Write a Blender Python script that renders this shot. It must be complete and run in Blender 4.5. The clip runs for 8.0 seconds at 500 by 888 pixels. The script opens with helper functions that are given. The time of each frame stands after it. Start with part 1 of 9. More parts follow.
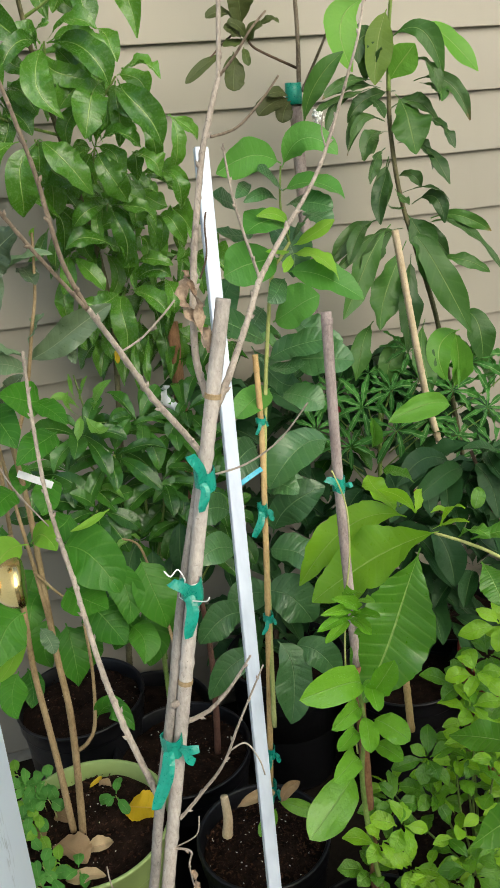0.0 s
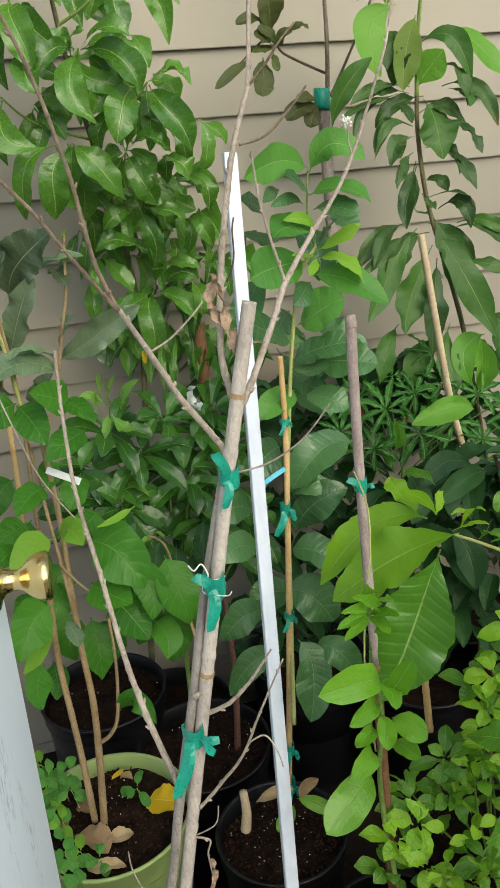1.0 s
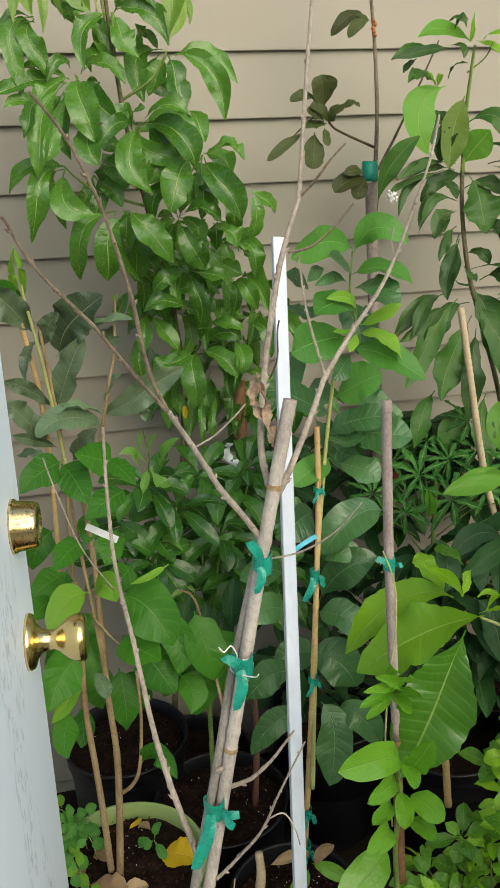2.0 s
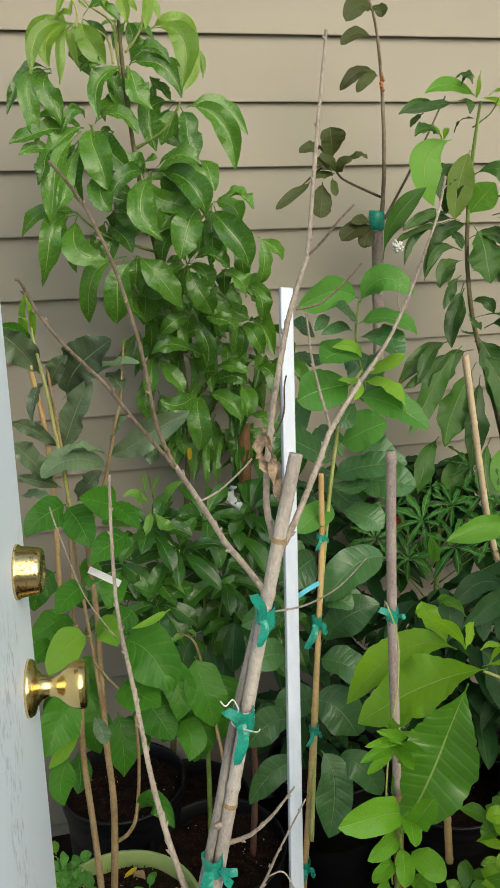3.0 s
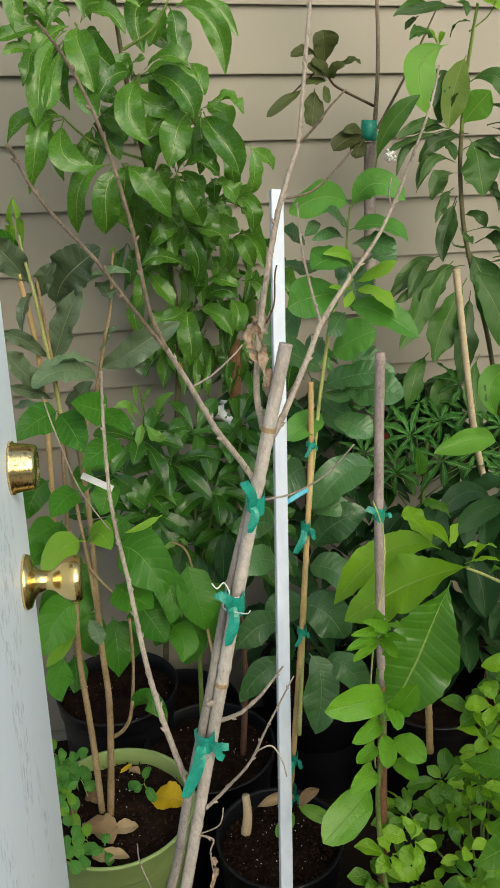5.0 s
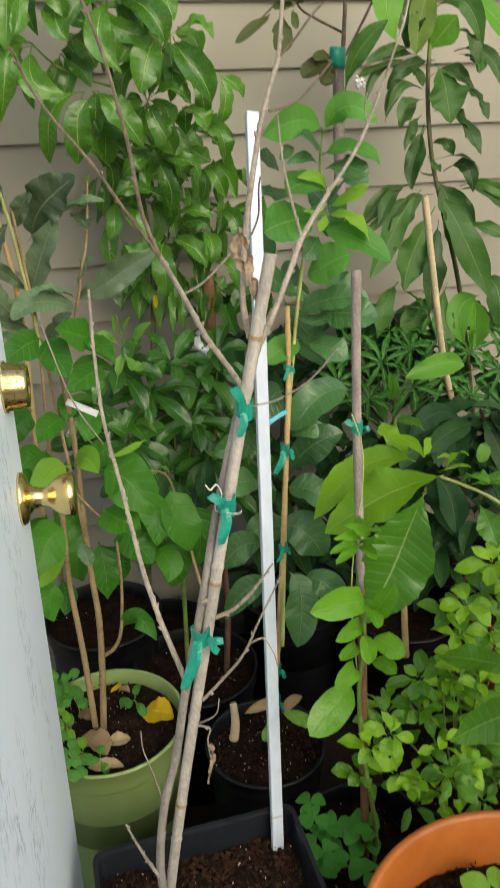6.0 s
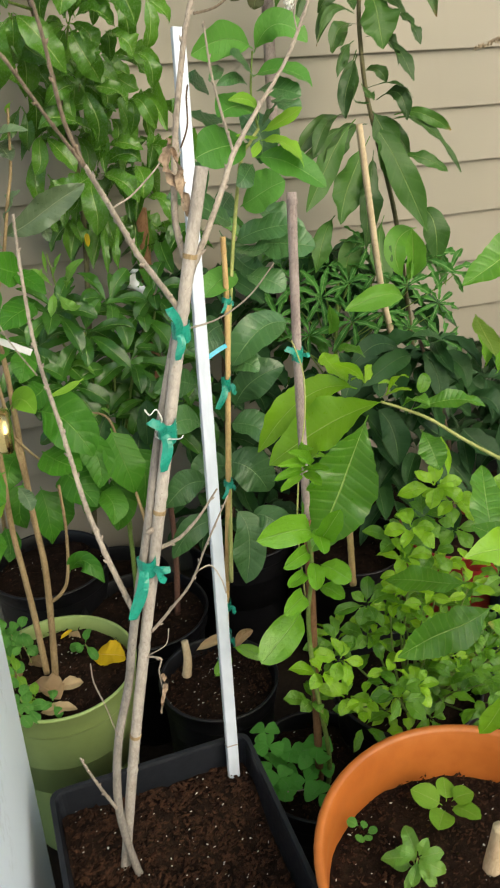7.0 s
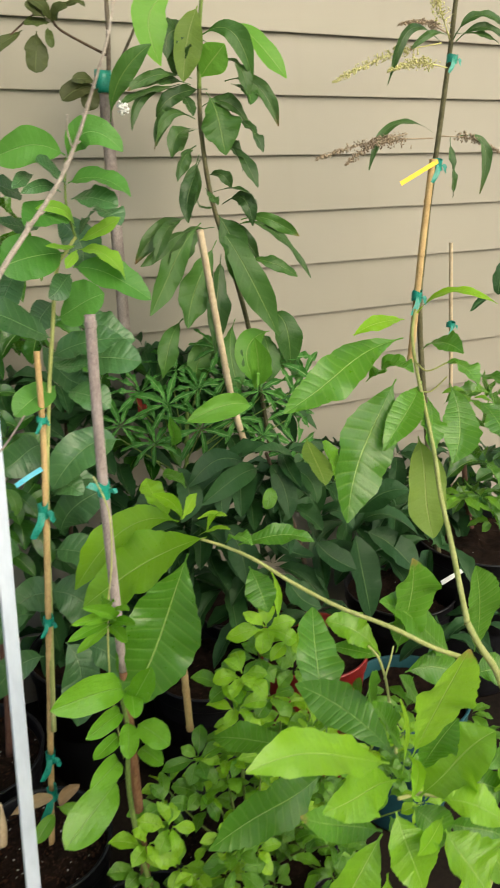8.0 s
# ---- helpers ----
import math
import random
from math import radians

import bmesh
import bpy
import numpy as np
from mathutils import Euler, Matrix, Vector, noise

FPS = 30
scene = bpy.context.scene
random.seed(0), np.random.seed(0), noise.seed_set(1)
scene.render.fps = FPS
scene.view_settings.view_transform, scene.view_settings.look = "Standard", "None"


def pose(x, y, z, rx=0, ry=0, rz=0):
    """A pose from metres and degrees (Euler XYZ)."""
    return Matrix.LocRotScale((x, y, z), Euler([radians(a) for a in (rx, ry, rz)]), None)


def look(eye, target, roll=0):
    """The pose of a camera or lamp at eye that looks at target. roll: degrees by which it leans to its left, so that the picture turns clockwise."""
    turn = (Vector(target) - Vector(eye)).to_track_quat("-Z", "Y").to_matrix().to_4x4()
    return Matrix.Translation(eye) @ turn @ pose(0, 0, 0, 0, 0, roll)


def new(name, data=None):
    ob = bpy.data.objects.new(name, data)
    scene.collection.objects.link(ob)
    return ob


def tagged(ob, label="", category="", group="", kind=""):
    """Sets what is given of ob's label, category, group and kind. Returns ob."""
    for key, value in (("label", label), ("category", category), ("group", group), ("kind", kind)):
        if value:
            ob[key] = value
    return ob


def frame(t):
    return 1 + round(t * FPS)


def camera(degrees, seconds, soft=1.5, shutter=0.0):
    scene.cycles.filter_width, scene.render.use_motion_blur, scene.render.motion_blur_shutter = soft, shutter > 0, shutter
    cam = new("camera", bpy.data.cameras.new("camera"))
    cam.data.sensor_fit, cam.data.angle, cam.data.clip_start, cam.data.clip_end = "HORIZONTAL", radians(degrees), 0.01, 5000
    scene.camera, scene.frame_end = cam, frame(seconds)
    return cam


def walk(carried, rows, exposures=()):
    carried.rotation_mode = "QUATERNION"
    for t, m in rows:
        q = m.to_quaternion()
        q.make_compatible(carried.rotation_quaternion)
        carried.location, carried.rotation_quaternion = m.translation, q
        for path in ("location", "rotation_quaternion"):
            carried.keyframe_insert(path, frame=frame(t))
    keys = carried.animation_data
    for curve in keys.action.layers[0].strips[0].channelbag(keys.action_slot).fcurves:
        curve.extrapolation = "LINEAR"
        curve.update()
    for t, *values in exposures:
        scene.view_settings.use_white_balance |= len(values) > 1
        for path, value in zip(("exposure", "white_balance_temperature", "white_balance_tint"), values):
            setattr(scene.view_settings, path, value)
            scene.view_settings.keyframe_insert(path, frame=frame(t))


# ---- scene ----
cam = camera(35.1, 8.0, shutter=0.2)
PATH = [
    (0, (-0.062, -0.44, 1.355), (0.454, 1.364, 0.663), -5.3),
    (0.5, (-0.063, -0.453, 1.358), (0.414, 1.363, 0.67), -5.6),
    (1, (-0.066, -0.457, 1.359), (0.392, 1.367, 0.676), -5.1),
    (1.5, (-0.063, -0.471, 1.394), (0.361, 1.377, 0.758), -4.3),
    (1.7, (-0.066, -0.472, 1.409), (0.34, 1.387, 0.792), -3.6),
    (2.8, (-0.071, -0.471, 1.426), (0.308, 1.415, 0.879), -2.4),
    (3, (-0.071, -0.472, 1.434), (0.318, 1.42, 0.917), -1.9),
    (3.5, (-0.073, -0.473, 1.438), (0.318, 1.422, 0.933), -1.6),
    (4, (-0.071, -0.468, 1.421), (0.317, 1.407, 0.845), -1.7),
    (4.5, (-0.067, -0.478, 1.4), (0.323, 1.372, 0.747), -1.8),
    (5.8, (-0.106, -0.529, 1.399), (0.34, 1.281, 0.676), -1.9),
    (6, (-0.11, -0.537, 1.377), (0.355, 1.238, 0.581), -2.2),
    (6.5, (-0.121, -0.531, 1.331), (0.364, 1.159, 0.376), -3.6),
    (7, (-0.108, -0.539, 1.344), (0.471, 1.148, 0.439), -2.6),
    (7.5, (-0.069, -0.526, 1.374), (0.658, 1.156, 0.572), -0.6),
    (8, (0.041, -0.465, 1.369), (0.881, 1.191, 0.628), 0.1),
]
walk(cam, [(t, look(eye, target, roll)) for t, eye, target, roll in PATH], [(0, 0.62, 6650, 1), (3, 0.30, 6950, 1), (4.5, 0.29, 6950, 1), (6, 0.46, 7050, 1), (7, 0.68, 7250, 1), (8, 0.68, 7150, 1)])

# ---- world, sun, exposure ----
world = bpy.data.worlds.new("sky")
scene.world = world
world.use_nodes = True
wn = world.node_tree
sky = wn.nodes.new("ShaderNodeTexSky")
sky.sky_type, sky.sun_disc = "NISHITA", False
sky.sun_elevation, sky.sun_rotation = radians(35), radians(162)
sky.air_density, sky.dust_density, sky.ozone_density = 1.0, 3.0, 1.0
wn.links.new(sky.outputs[0], wn.nodes["Background"].inputs[0])
wn.nodes["Background"].inputs[1].default_value = 0.18
sun = new("sun", bpy.data.lights.new("sun", "SUN"))
sun.data.energy, sun.data.angle, sun.data.color = 1.15, radians(75), (1.0, 0.97, 0.92)
sun.matrix_world = look((1.9, -3.7, 3.9), (0.4, 0.8, 0.6))


# ---- materials ----
class Nodes:
    """A short way to lay out a node material."""

    def __init__(self, name, rough=0.5, metal=0.0):
        self.m = bpy.data.materials.new(name)
        self.m.use_nodes = True
        self.t = self.m.node_tree
        self.b = self.t.nodes["Principled BSDF"]
        self.b.inputs["Roughness"].default_value = rough
        self.b.inputs["Metallic"].default_value = metal

    def add(self, kind, **inputs):
        n = self.t.nodes.new(kind)
        for k, v in inputs.items():
            key = k.replace("_", " ")
            if hasattr(v, "is_output"):
                self.t.links.new(v, n.inputs[key])
            else:
                n.inputs[key].default_value = v
        return n

    def link(self, a, b):
        self.t.links.new(a, b)

    def math(self, op, a, b=0.0, c=0.0):
        n = self.t.nodes.new("ShaderNodeMath")
        n.operation = op
        for i, v in enumerate((a, b, c)):
            if hasattr(v, "is_output"):
                self.link(v, n.inputs[i])
            else:
                n.inputs[i].default_value = v
        return n.outputs[0]

    def mix(self, fac, a, b):
        n = self.t.nodes.new("ShaderNodeMix")
        n.data_type = "RGBA"
        for i, v in ((0, fac), (6, a), (7, b)):
            if hasattr(v, "is_output"):
                self.link(v, n.inputs[i])
            else:
                n.inputs[i].default_value = v if i == 0 else (*v[:3], 1)
        return n.outputs[2]

    def ramp(self, x, lo, hi):
        n = self.t.nodes.new("ShaderNodeMapRange")
        n.clamp = True
        self.link(x, n.inputs[0])
        n.inputs[1].default_value, n.inputs[2].default_value = lo, hi
        return n.outputs[0]

    def noise(self, scale, stretch=(1, 1, 1), detail=4.0, coords="Object"):
        c = self.t.nodes.new("ShaderNodeTexCoord")
        mp = self.t.nodes.new("ShaderNodeMapping")
        mp.inputs["Scale"].default_value = stretch
        self.link(c.outputs[coords], mp.inputs[0])
        n = self.add("ShaderNodeTexNoise", Scale=scale, Detail=detail, Roughness=0.6)
        self.link(mp.outputs[0], n.inputs["Vector"])
        return n.outputs["Fac"]

    def bump(self, height, strength=0.3, distance=0.002):
        n = self.add("ShaderNodeBump", Strength=strength, Distance=distance, Height=height)
        self.link(n.outputs[0], self.b.inputs["Normal"])
        return n.outputs[0]

    def color(self, c):
        if hasattr(c, "is_output"):
            self.link(c, self.b.inputs["Base Color"])
        else:
            self.b.inputs["Base Color"].default_value = (*c[:3], 1)


def mottled(name, dark, light, scale, rough=0.6, stretch=(1, 1, 1), bump=0.3, fine=8.0, metal=0.0, depth=0.002, gloss=0.5):
    """Two-scale variation between two colours, with fine relief."""
    s = Nodes(name, rough, metal)
    s.b.inputs["Specular IOR Level"].default_value = gloss
    a, b = s.noise(scale, stretch), s.noise(scale * fine, stretch)
    f = s.ramp(s.math("ADD", s.math("MULTIPLY", a, 0.6), s.math("MULTIPLY", b, 0.4)), 0.35, 0.65)
    s.color(s.mix(f, dark, light))
    s.bump(b, bump, depth)
    s.link(s.math("MULTIPLY_ADD", b, 0.25, rough - 0.12), s.b.inputs["Roughness"])
    return s.m


def leaf_material(name, dark, light, vein, veins=9.0, slant=0.9, rough=0.38, thin=0.3, relief=0.5, edge=None, midrib=0.02):
    """A leaf blade: midrib and side veins along the blade's own coordinates, and each leaf a little different."""
    s = Nodes(name, rough)
    s.b.inputs["Specular IOR Level"].default_value = 0.55 if rough < 0.3 else 0.25
    dark, light = (dark[0] * 0.80, *dark[1:]), (light[0] * 0.80, *light[1:])
    uv = s.t.nodes.new("ShaderNodeUVMap")
    sep = s.t.nodes.new("ShaderNodeSeparateXYZ")
    s.link(uv.outputs[0], sep.inputs[0])
    u = s.math("ABSOLUTE", s.math("MULTIPLY_ADD", sep.outputs[0], 2.0, -1.0))
    v = sep.outputs[1]
    side = s.math("FRACT", s.math("SUBTRACT", s.math("MULTIPLY", v, veins), s.math("MULTIPLY", u, slant)))
    side = s.math("ABSOLUTE", s.math("SUBTRACT", side, 0.5))
    vein_mask = s.math("SUBTRACT", 1.0, s.ramp(side, 0.03, 0.13))
    rib = s.math("SUBTRACT", 1.0, s.ramp(u, midrib, midrib * 2.6))
    obj = s.t.nodes.new("ShaderNodeObjectInfo")
    n1, n2 = s.noise(2.2), s.noise(30.0)
    f = s.math("ADD", s.math("MULTIPLY", n1, 0.45), s.math("MULTIPLY", obj.outputs["Random"], 0.65))
    base = s.mix(s.ramp(f, 0.15, 0.95), dark, light)
    base = s.mix(s.math("MULTIPLY", vein_mask, 0.17 * relief), base, vein)
    base = s.mix(s.math("MULTIPLY", rib, 0.85), base, vein)
    base = s.mix(s.math("MULTIPLY", s.ramp(n2, 0.55, 0.8), 0.18), base, tuple(c * 0.6 for c in dark))
    if edge:
        tip = s.math("MULTIPLY", s.ramp(s.math("ADD", v, s.math("MULTIPLY", n2, 0.25)), 1.03, 1.15), s.ramp(obj.outputs["Random"], 0.86, 0.9))
        base = s.mix(tip, base, edge)
    s.color(base)
    n3 = s.noise(6.0)
    h = s.math("ADD", s.math("MULTIPLY", s.ramp(side, 0.0, 0.25), 0.15 * relief), s.math("MULTIPLY_ADD", rib, -0.45, s.math("MULTIPLY_ADD", n3, 0.9, s.math("MULTIPLY", n2, 0.12))))
    nrm = s.bump(h, 0.6, 0.0036)
    s.link(s.math("MULTIPLY_ADD", n2, 0.3, rough - 0.12), s.b.inputs["Roughness"])
    tr = s.add("ShaderNodeBsdfTranslucent")
    gold = s.mix(0.5, base, tuple(min(1.0, c * 2.2) for c in light))
    s.link(gold, tr.inputs[0])
    s.link(nrm, tr.inputs["Normal"])
    mx = s.add("ShaderNodeMixShader", Fac=thin)
    s.link(s.b.outputs[0], mx.inputs[1])
    s.link(tr.outputs[0], mx.inputs[2])
    s.link(mx.outputs[0], s.t.nodes["Material Output"].inputs[0])
    return s.m


def siding_material():
    s = Nodes("vinyl_siding", 0.5)
    big, fine = s.noise(1.6, (1, 1, 1)), s.noise(60.0, (0.08, 1, 1))
    obj = s.t.nodes.new("ShaderNodeObjectInfo")
    f = s.math("ADD", s.math("MULTIPLY", big, 0.7), s.math("MULTIPLY", obj.outputs["Random"], 0.3))
    c = s.mix(f, (0.252, 0.225, 0.182), (0.293, 0.263, 0.215))
    c = s.mix(s.math("MULTIPLY", s.ramp(s.noise(9.0, (1, 1, 0.25)), 0.58, 0.75), 0.18), c, (0.215, 0.188, 0.148))
    s.color(c)
    s.bump(fine, 0.12, 0.001)
    return s.m


def soil_material():
    s = Nodes("potting_soil", 0.95)
    s.b.inputs["Specular IOR Level"].default_value = 0.08
    a, b = s.noise(55.0), s.noise(300.0)
    c = s.mix(s.ramp(a, 0.3, 0.7), (0.006, 0.0036, 0.0027), (0.024, 0.0135, 0.0095))
    c = s.mix(s.ramp(b, 0.66, 0.74), c, (0.085, 0.047, 0.03))
    s.color(c)
    s.bump(s.math("ADD", a, s.math("MULTIPLY", b, 0.5)), 0.9, 0.006)
    return s.m


def bark_material(name, dark, light, ring=70.0):
    s = Nodes(name, 0.8)
    s.b.inputs["Specular IOR Level"].default_value = 0.25
    a, b = s.noise(45.0, (1, 1, 0.5)), s.noise(420.0, (1, 1, 0.4))
    f = s.ramp(s.math("ADD", s.math("MULTIPLY", a, 0.55), s.math("MULTIPLY", b, 0.45)), 0.36, 0.64)
    c = s.mix(f, dark, light)
    spots = s.ramp(s.noise(ring * 5.0), 0.62, 0.68)
    c = s.mix(s.math("MULTIPLY", spots, 0.5), c, tuple(x * 0.45 for x in dark))
    s.color(c)
    s.bump(s.math("ADD", b, s.math("MULTIPLY", a, 0.5)), 0.6, 0.0014)
    return s.m


def door_material():
    s = Nodes("door_paint", 0.45)
    s.b.inputs["Specular IOR Level"].default_value = 0.2
    a, b = s.noise(3.0, (1, 1, 0.4)), s.noise(120.0, (1, 1, 0.06))
    c = s.mix(a, (0.75, 0.84, 0.98), (0.81, 0.89, 1.0))
    place = s.t.nodes.new("ShaderNodeTexCoord")
    axes = s.t.nodes.new("ShaderNodeSeparateXYZ")
    s.link(place.outputs["Object"], axes.inputs[0])
    worn = s.ramp(s.math("MULTIPLY_ADD", axes.outputs[2], -1.0, s.noise(2.0)), -0.65, -0.1)
    worn = s.math("MULTIPLY", worn, s.ramp(s.math("MULTIPLY_ADD", s.noise(3.0), 0.6, axes.outputs[2]), 0.85, 1.15))
    scuff = s.math("MULTIPLY", s.math("MULTIPLY", s.ramp(s.noise(150.0, (1, 1, 0.35)), 0.52, 0.58), s.ramp(s.noise(9.0, (1, 1, 0.22)), 0.51, 0.58)), worn)
    c = s.mix(s.math("MULTIPLY", scuff, 0.8), c, (0.09, 0.10, 0.11))
    s.color(c)
    s.bump(b, 0.04, 0.001)
    s.link(s.math("MULTIPLY_ADD", b, 0.2, 0.3), s.b.inputs["Roughness"])
    return s.m


def brass_material(name, pits=0.0):
    s = Nodes(name, 0.14, 1.0)
    a, b = s.noise(40.0), s.noise(500.0)
    c = s.mix(a, (0.66, 0.47, 0.18), (0.82, 0.65, 0.32))
    c = s.mix(s.math("MULTIPLY", s.ramp(s.noise(260.0), 0.54, 0.62), pits), c, (0.16, 0.10, 0.04))
    s.color(c)
    s.link(s.math("MULTIPLY_ADD", b, 0.2, 0.12), s.b.inputs["Roughness"])
    return s.m


SIDING, SOIL, DOOR, BRASS = siding_material(), soil_material(), door_material(), brass_material("polished_brass")
PITTED_BRASS = brass_material("pitted_brass", 0.8)
# near-black ground: the shade between the pots is put into this colour
GROUND = mottled("shaded_earth", (0.006, 0.004, 0.003), (0.024, 0.017, 0.012), 4.0, 0.9, bump=0.6, fine=25.0, gloss=0.1)
PAVING = mottled("worn_concrete", (0.25, 0.22, 0.18), (0.36, 0.32, 0.27), 3.0, 0.85, bump=0.4, fine=20.0, gloss=0.2)
FOOTING = mottled("concrete_footing", (0.24, 0.21, 0.17), (0.34, 0.31, 0.26), 9.0, 0.85, bump=0.5)
BLACK_PLASTIC = mottled("black_plastic", (0.004, 0.004, 0.005), (0.011, 0.011, 0.014), 14.0, 0.38, bump=0.12, gloss=0.3)
GREY_PLASTIC = mottled("slate_plastic", (0.007, 0.0085, 0.012), (0.016, 0.018, 0.024), 12.0, 0.45, bump=0.15, gloss=0.25)
GREEN_PLASTIC = mottled("green_plastic", (0.225, 0.31, 0.105), (0.27, 0.36, 0.135), 6.0, 0.45, bump=0.08)
TERRACOTTA = mottled("terracotta_plastic", (0.36, 0.098, 0.018), (0.46, 0.14, 0.03), 5.0, 0.42, bump=0.10)
RED_PLASTIC = mottled("red_plastic", (0.17, 0.010, 0.010), (0.25, 0.020, 0.017), 6.0, 0.4, bump=0.1)
TEAL_PLASTIC = mottled("teal_plastic", (0.012, 0.06, 0.075), (0.02, 0.085, 0.10), 6.0, 0.5, bump=0.1, gloss=0.2)
WHITE_PAINT = mottled("white_stake_paint", (0.42, 0.47, 0.56), (0.53, 0.58, 0.67), 14.0, 0.4, (1, 1, 0.2), 0.2)
LABEL_WHITE = mottled("label_plastic", (0.48, 0.49, 0.50), (0.60, 0.61, 0.61), 20.0, 0.5, bump=0.05)
INK = mottled("ink", (0.02, 0.02, 0.02), (0.04, 0.04, 0.04), 20.0, 0.6, bump=0.05)
TAPE = mottled("green_tie_tape", (0.004, 0.17, 0.125), (0.012, 0.28, 0.20), 40.0, 0.3, bump=0.2)
CYAN_TAPE = mottled("cyan_tape", (0.02, 0.30, 0.42), (0.05, 0.42, 0.55), 40.0, 0.3, bump=0.2)
YELLOW_TAPE = mottled("yellow_tape", (0.60, 0.38, 0.008), (0.72, 0.48, 0.012), 30.0, 0.4, bump=0.1)
STRING = mottled("white_string", (0.60, 0.60, 0.57), (0.76, 0.75, 0.71), 60.0, 0.8)
TRUNK_BARK = bark_material("lichen_grey_bark", (0.150, 0.134, 0.121), (0.315, 0.286, 0.260))
GREY_BAMBOO = bark_material("weathered_bamboo", (0.27, 0.238, 0.214), (0.48, 0.434, 0.392))
TAN_BAMBOO = bark_material("tan_bamboo", (0.36, 0.225, 0.095), (0.55, 0.385, 0.185))
PALE_BAMBOO = bark_material("pale_bamboo", (0.40, 0.30, 0.19), (0.56, 0.45, 0.31))
GREY_WOOD = bark_material("grey_stake_wood", (0.20, 0.155, 0.145), (0.36, 0.30, 0.28))
BROWN_WOOD = bark_material("brown_stake_wood", (0.13, 0.06, 0.028), (0.27, 0.145, 0.075))
GREY_BARK = bark_material("grey_bark", (0.19, 0.156, 0.128), (0.43, 0.370, 0.312))
TAN_BARK = bark_material("tan_bark", (0.185, 0.125, 0.062), (0.36, 0.265, 0.15))
TWIG_BARK = bark_material("brown_twig_bark", (0.10, 0.074, 0.052), (0.27, 0.21, 0.155))
DARK_BARK = bark_material("dark_bark", (0.045, 0.028, 0.02), (0.12, 0.08, 0.055))
GREEN_BARK = bark_material("green_stem", (0.09, 0.145, 0.03), (0.19, 0.27, 0.07))
LIME_BARK = bark_material("lime_stem", (0.24, 0.27, 0.075), (0.40, 0.41, 0.17))
OLIVE_BARK = bark_material("olive_brown_bark", (0.060, 0.056, 0.028), (0.16, 0.145, 0.075))
RED_BARK = bark_material("red_brown_stem", (0.09, 0.04, 0.03), (0.17, 0.085, 0.06))
DRY_LEAF = leaf_material("dry_leaf", (0.27, 0.125, 0.065), (0.56, 0.34, 0.20), (0.34, 0.21, 0.13), 7, 0.9, 0.7, 0.15)
YELLOW_LEAF = leaf_material("yellow_leaf", (0.66, 0.34, 0.010), (0.84, 0.47, 0.03), (0.62, 0.40, 0.10), 6, 0.9, 0.5, 0.25, 0.8)
CRISP = mottled("crisp_dead_leaf", (0.11, 0.066, 0.040), (0.48, 0.36, 0.26), 30.0, 0.8, bump=0.5, gloss=0.2)
FLOWER = mottled("dry_flower", (0.20, 0.14, 0.09), (0.36, 0.28, 0.19), 60.0, 0.8)
FLOWER_FRESH = mottled("cream_flower", (0.42, 0.40, 0.13), (0.60, 0.56, 0.26), 60.0, 0.7)
PERLITE = mottled("perlite", (0.55, 0.53, 0.48), (0.75, 0.73, 0.68), 60.0, 0.8)
CHIP = mottled("bark_chip", (0.004, 0.0022, 0.0016), (0.060, 0.027, 0.015), 60.0, 0.85, bump=0.6, gloss=0.12)
WALL_PAINT = mottled("house_paint", (0.50, 0.47, 0.42), (0.58, 0.55, 0.50), 3.0, 0.7, bump=0.2)

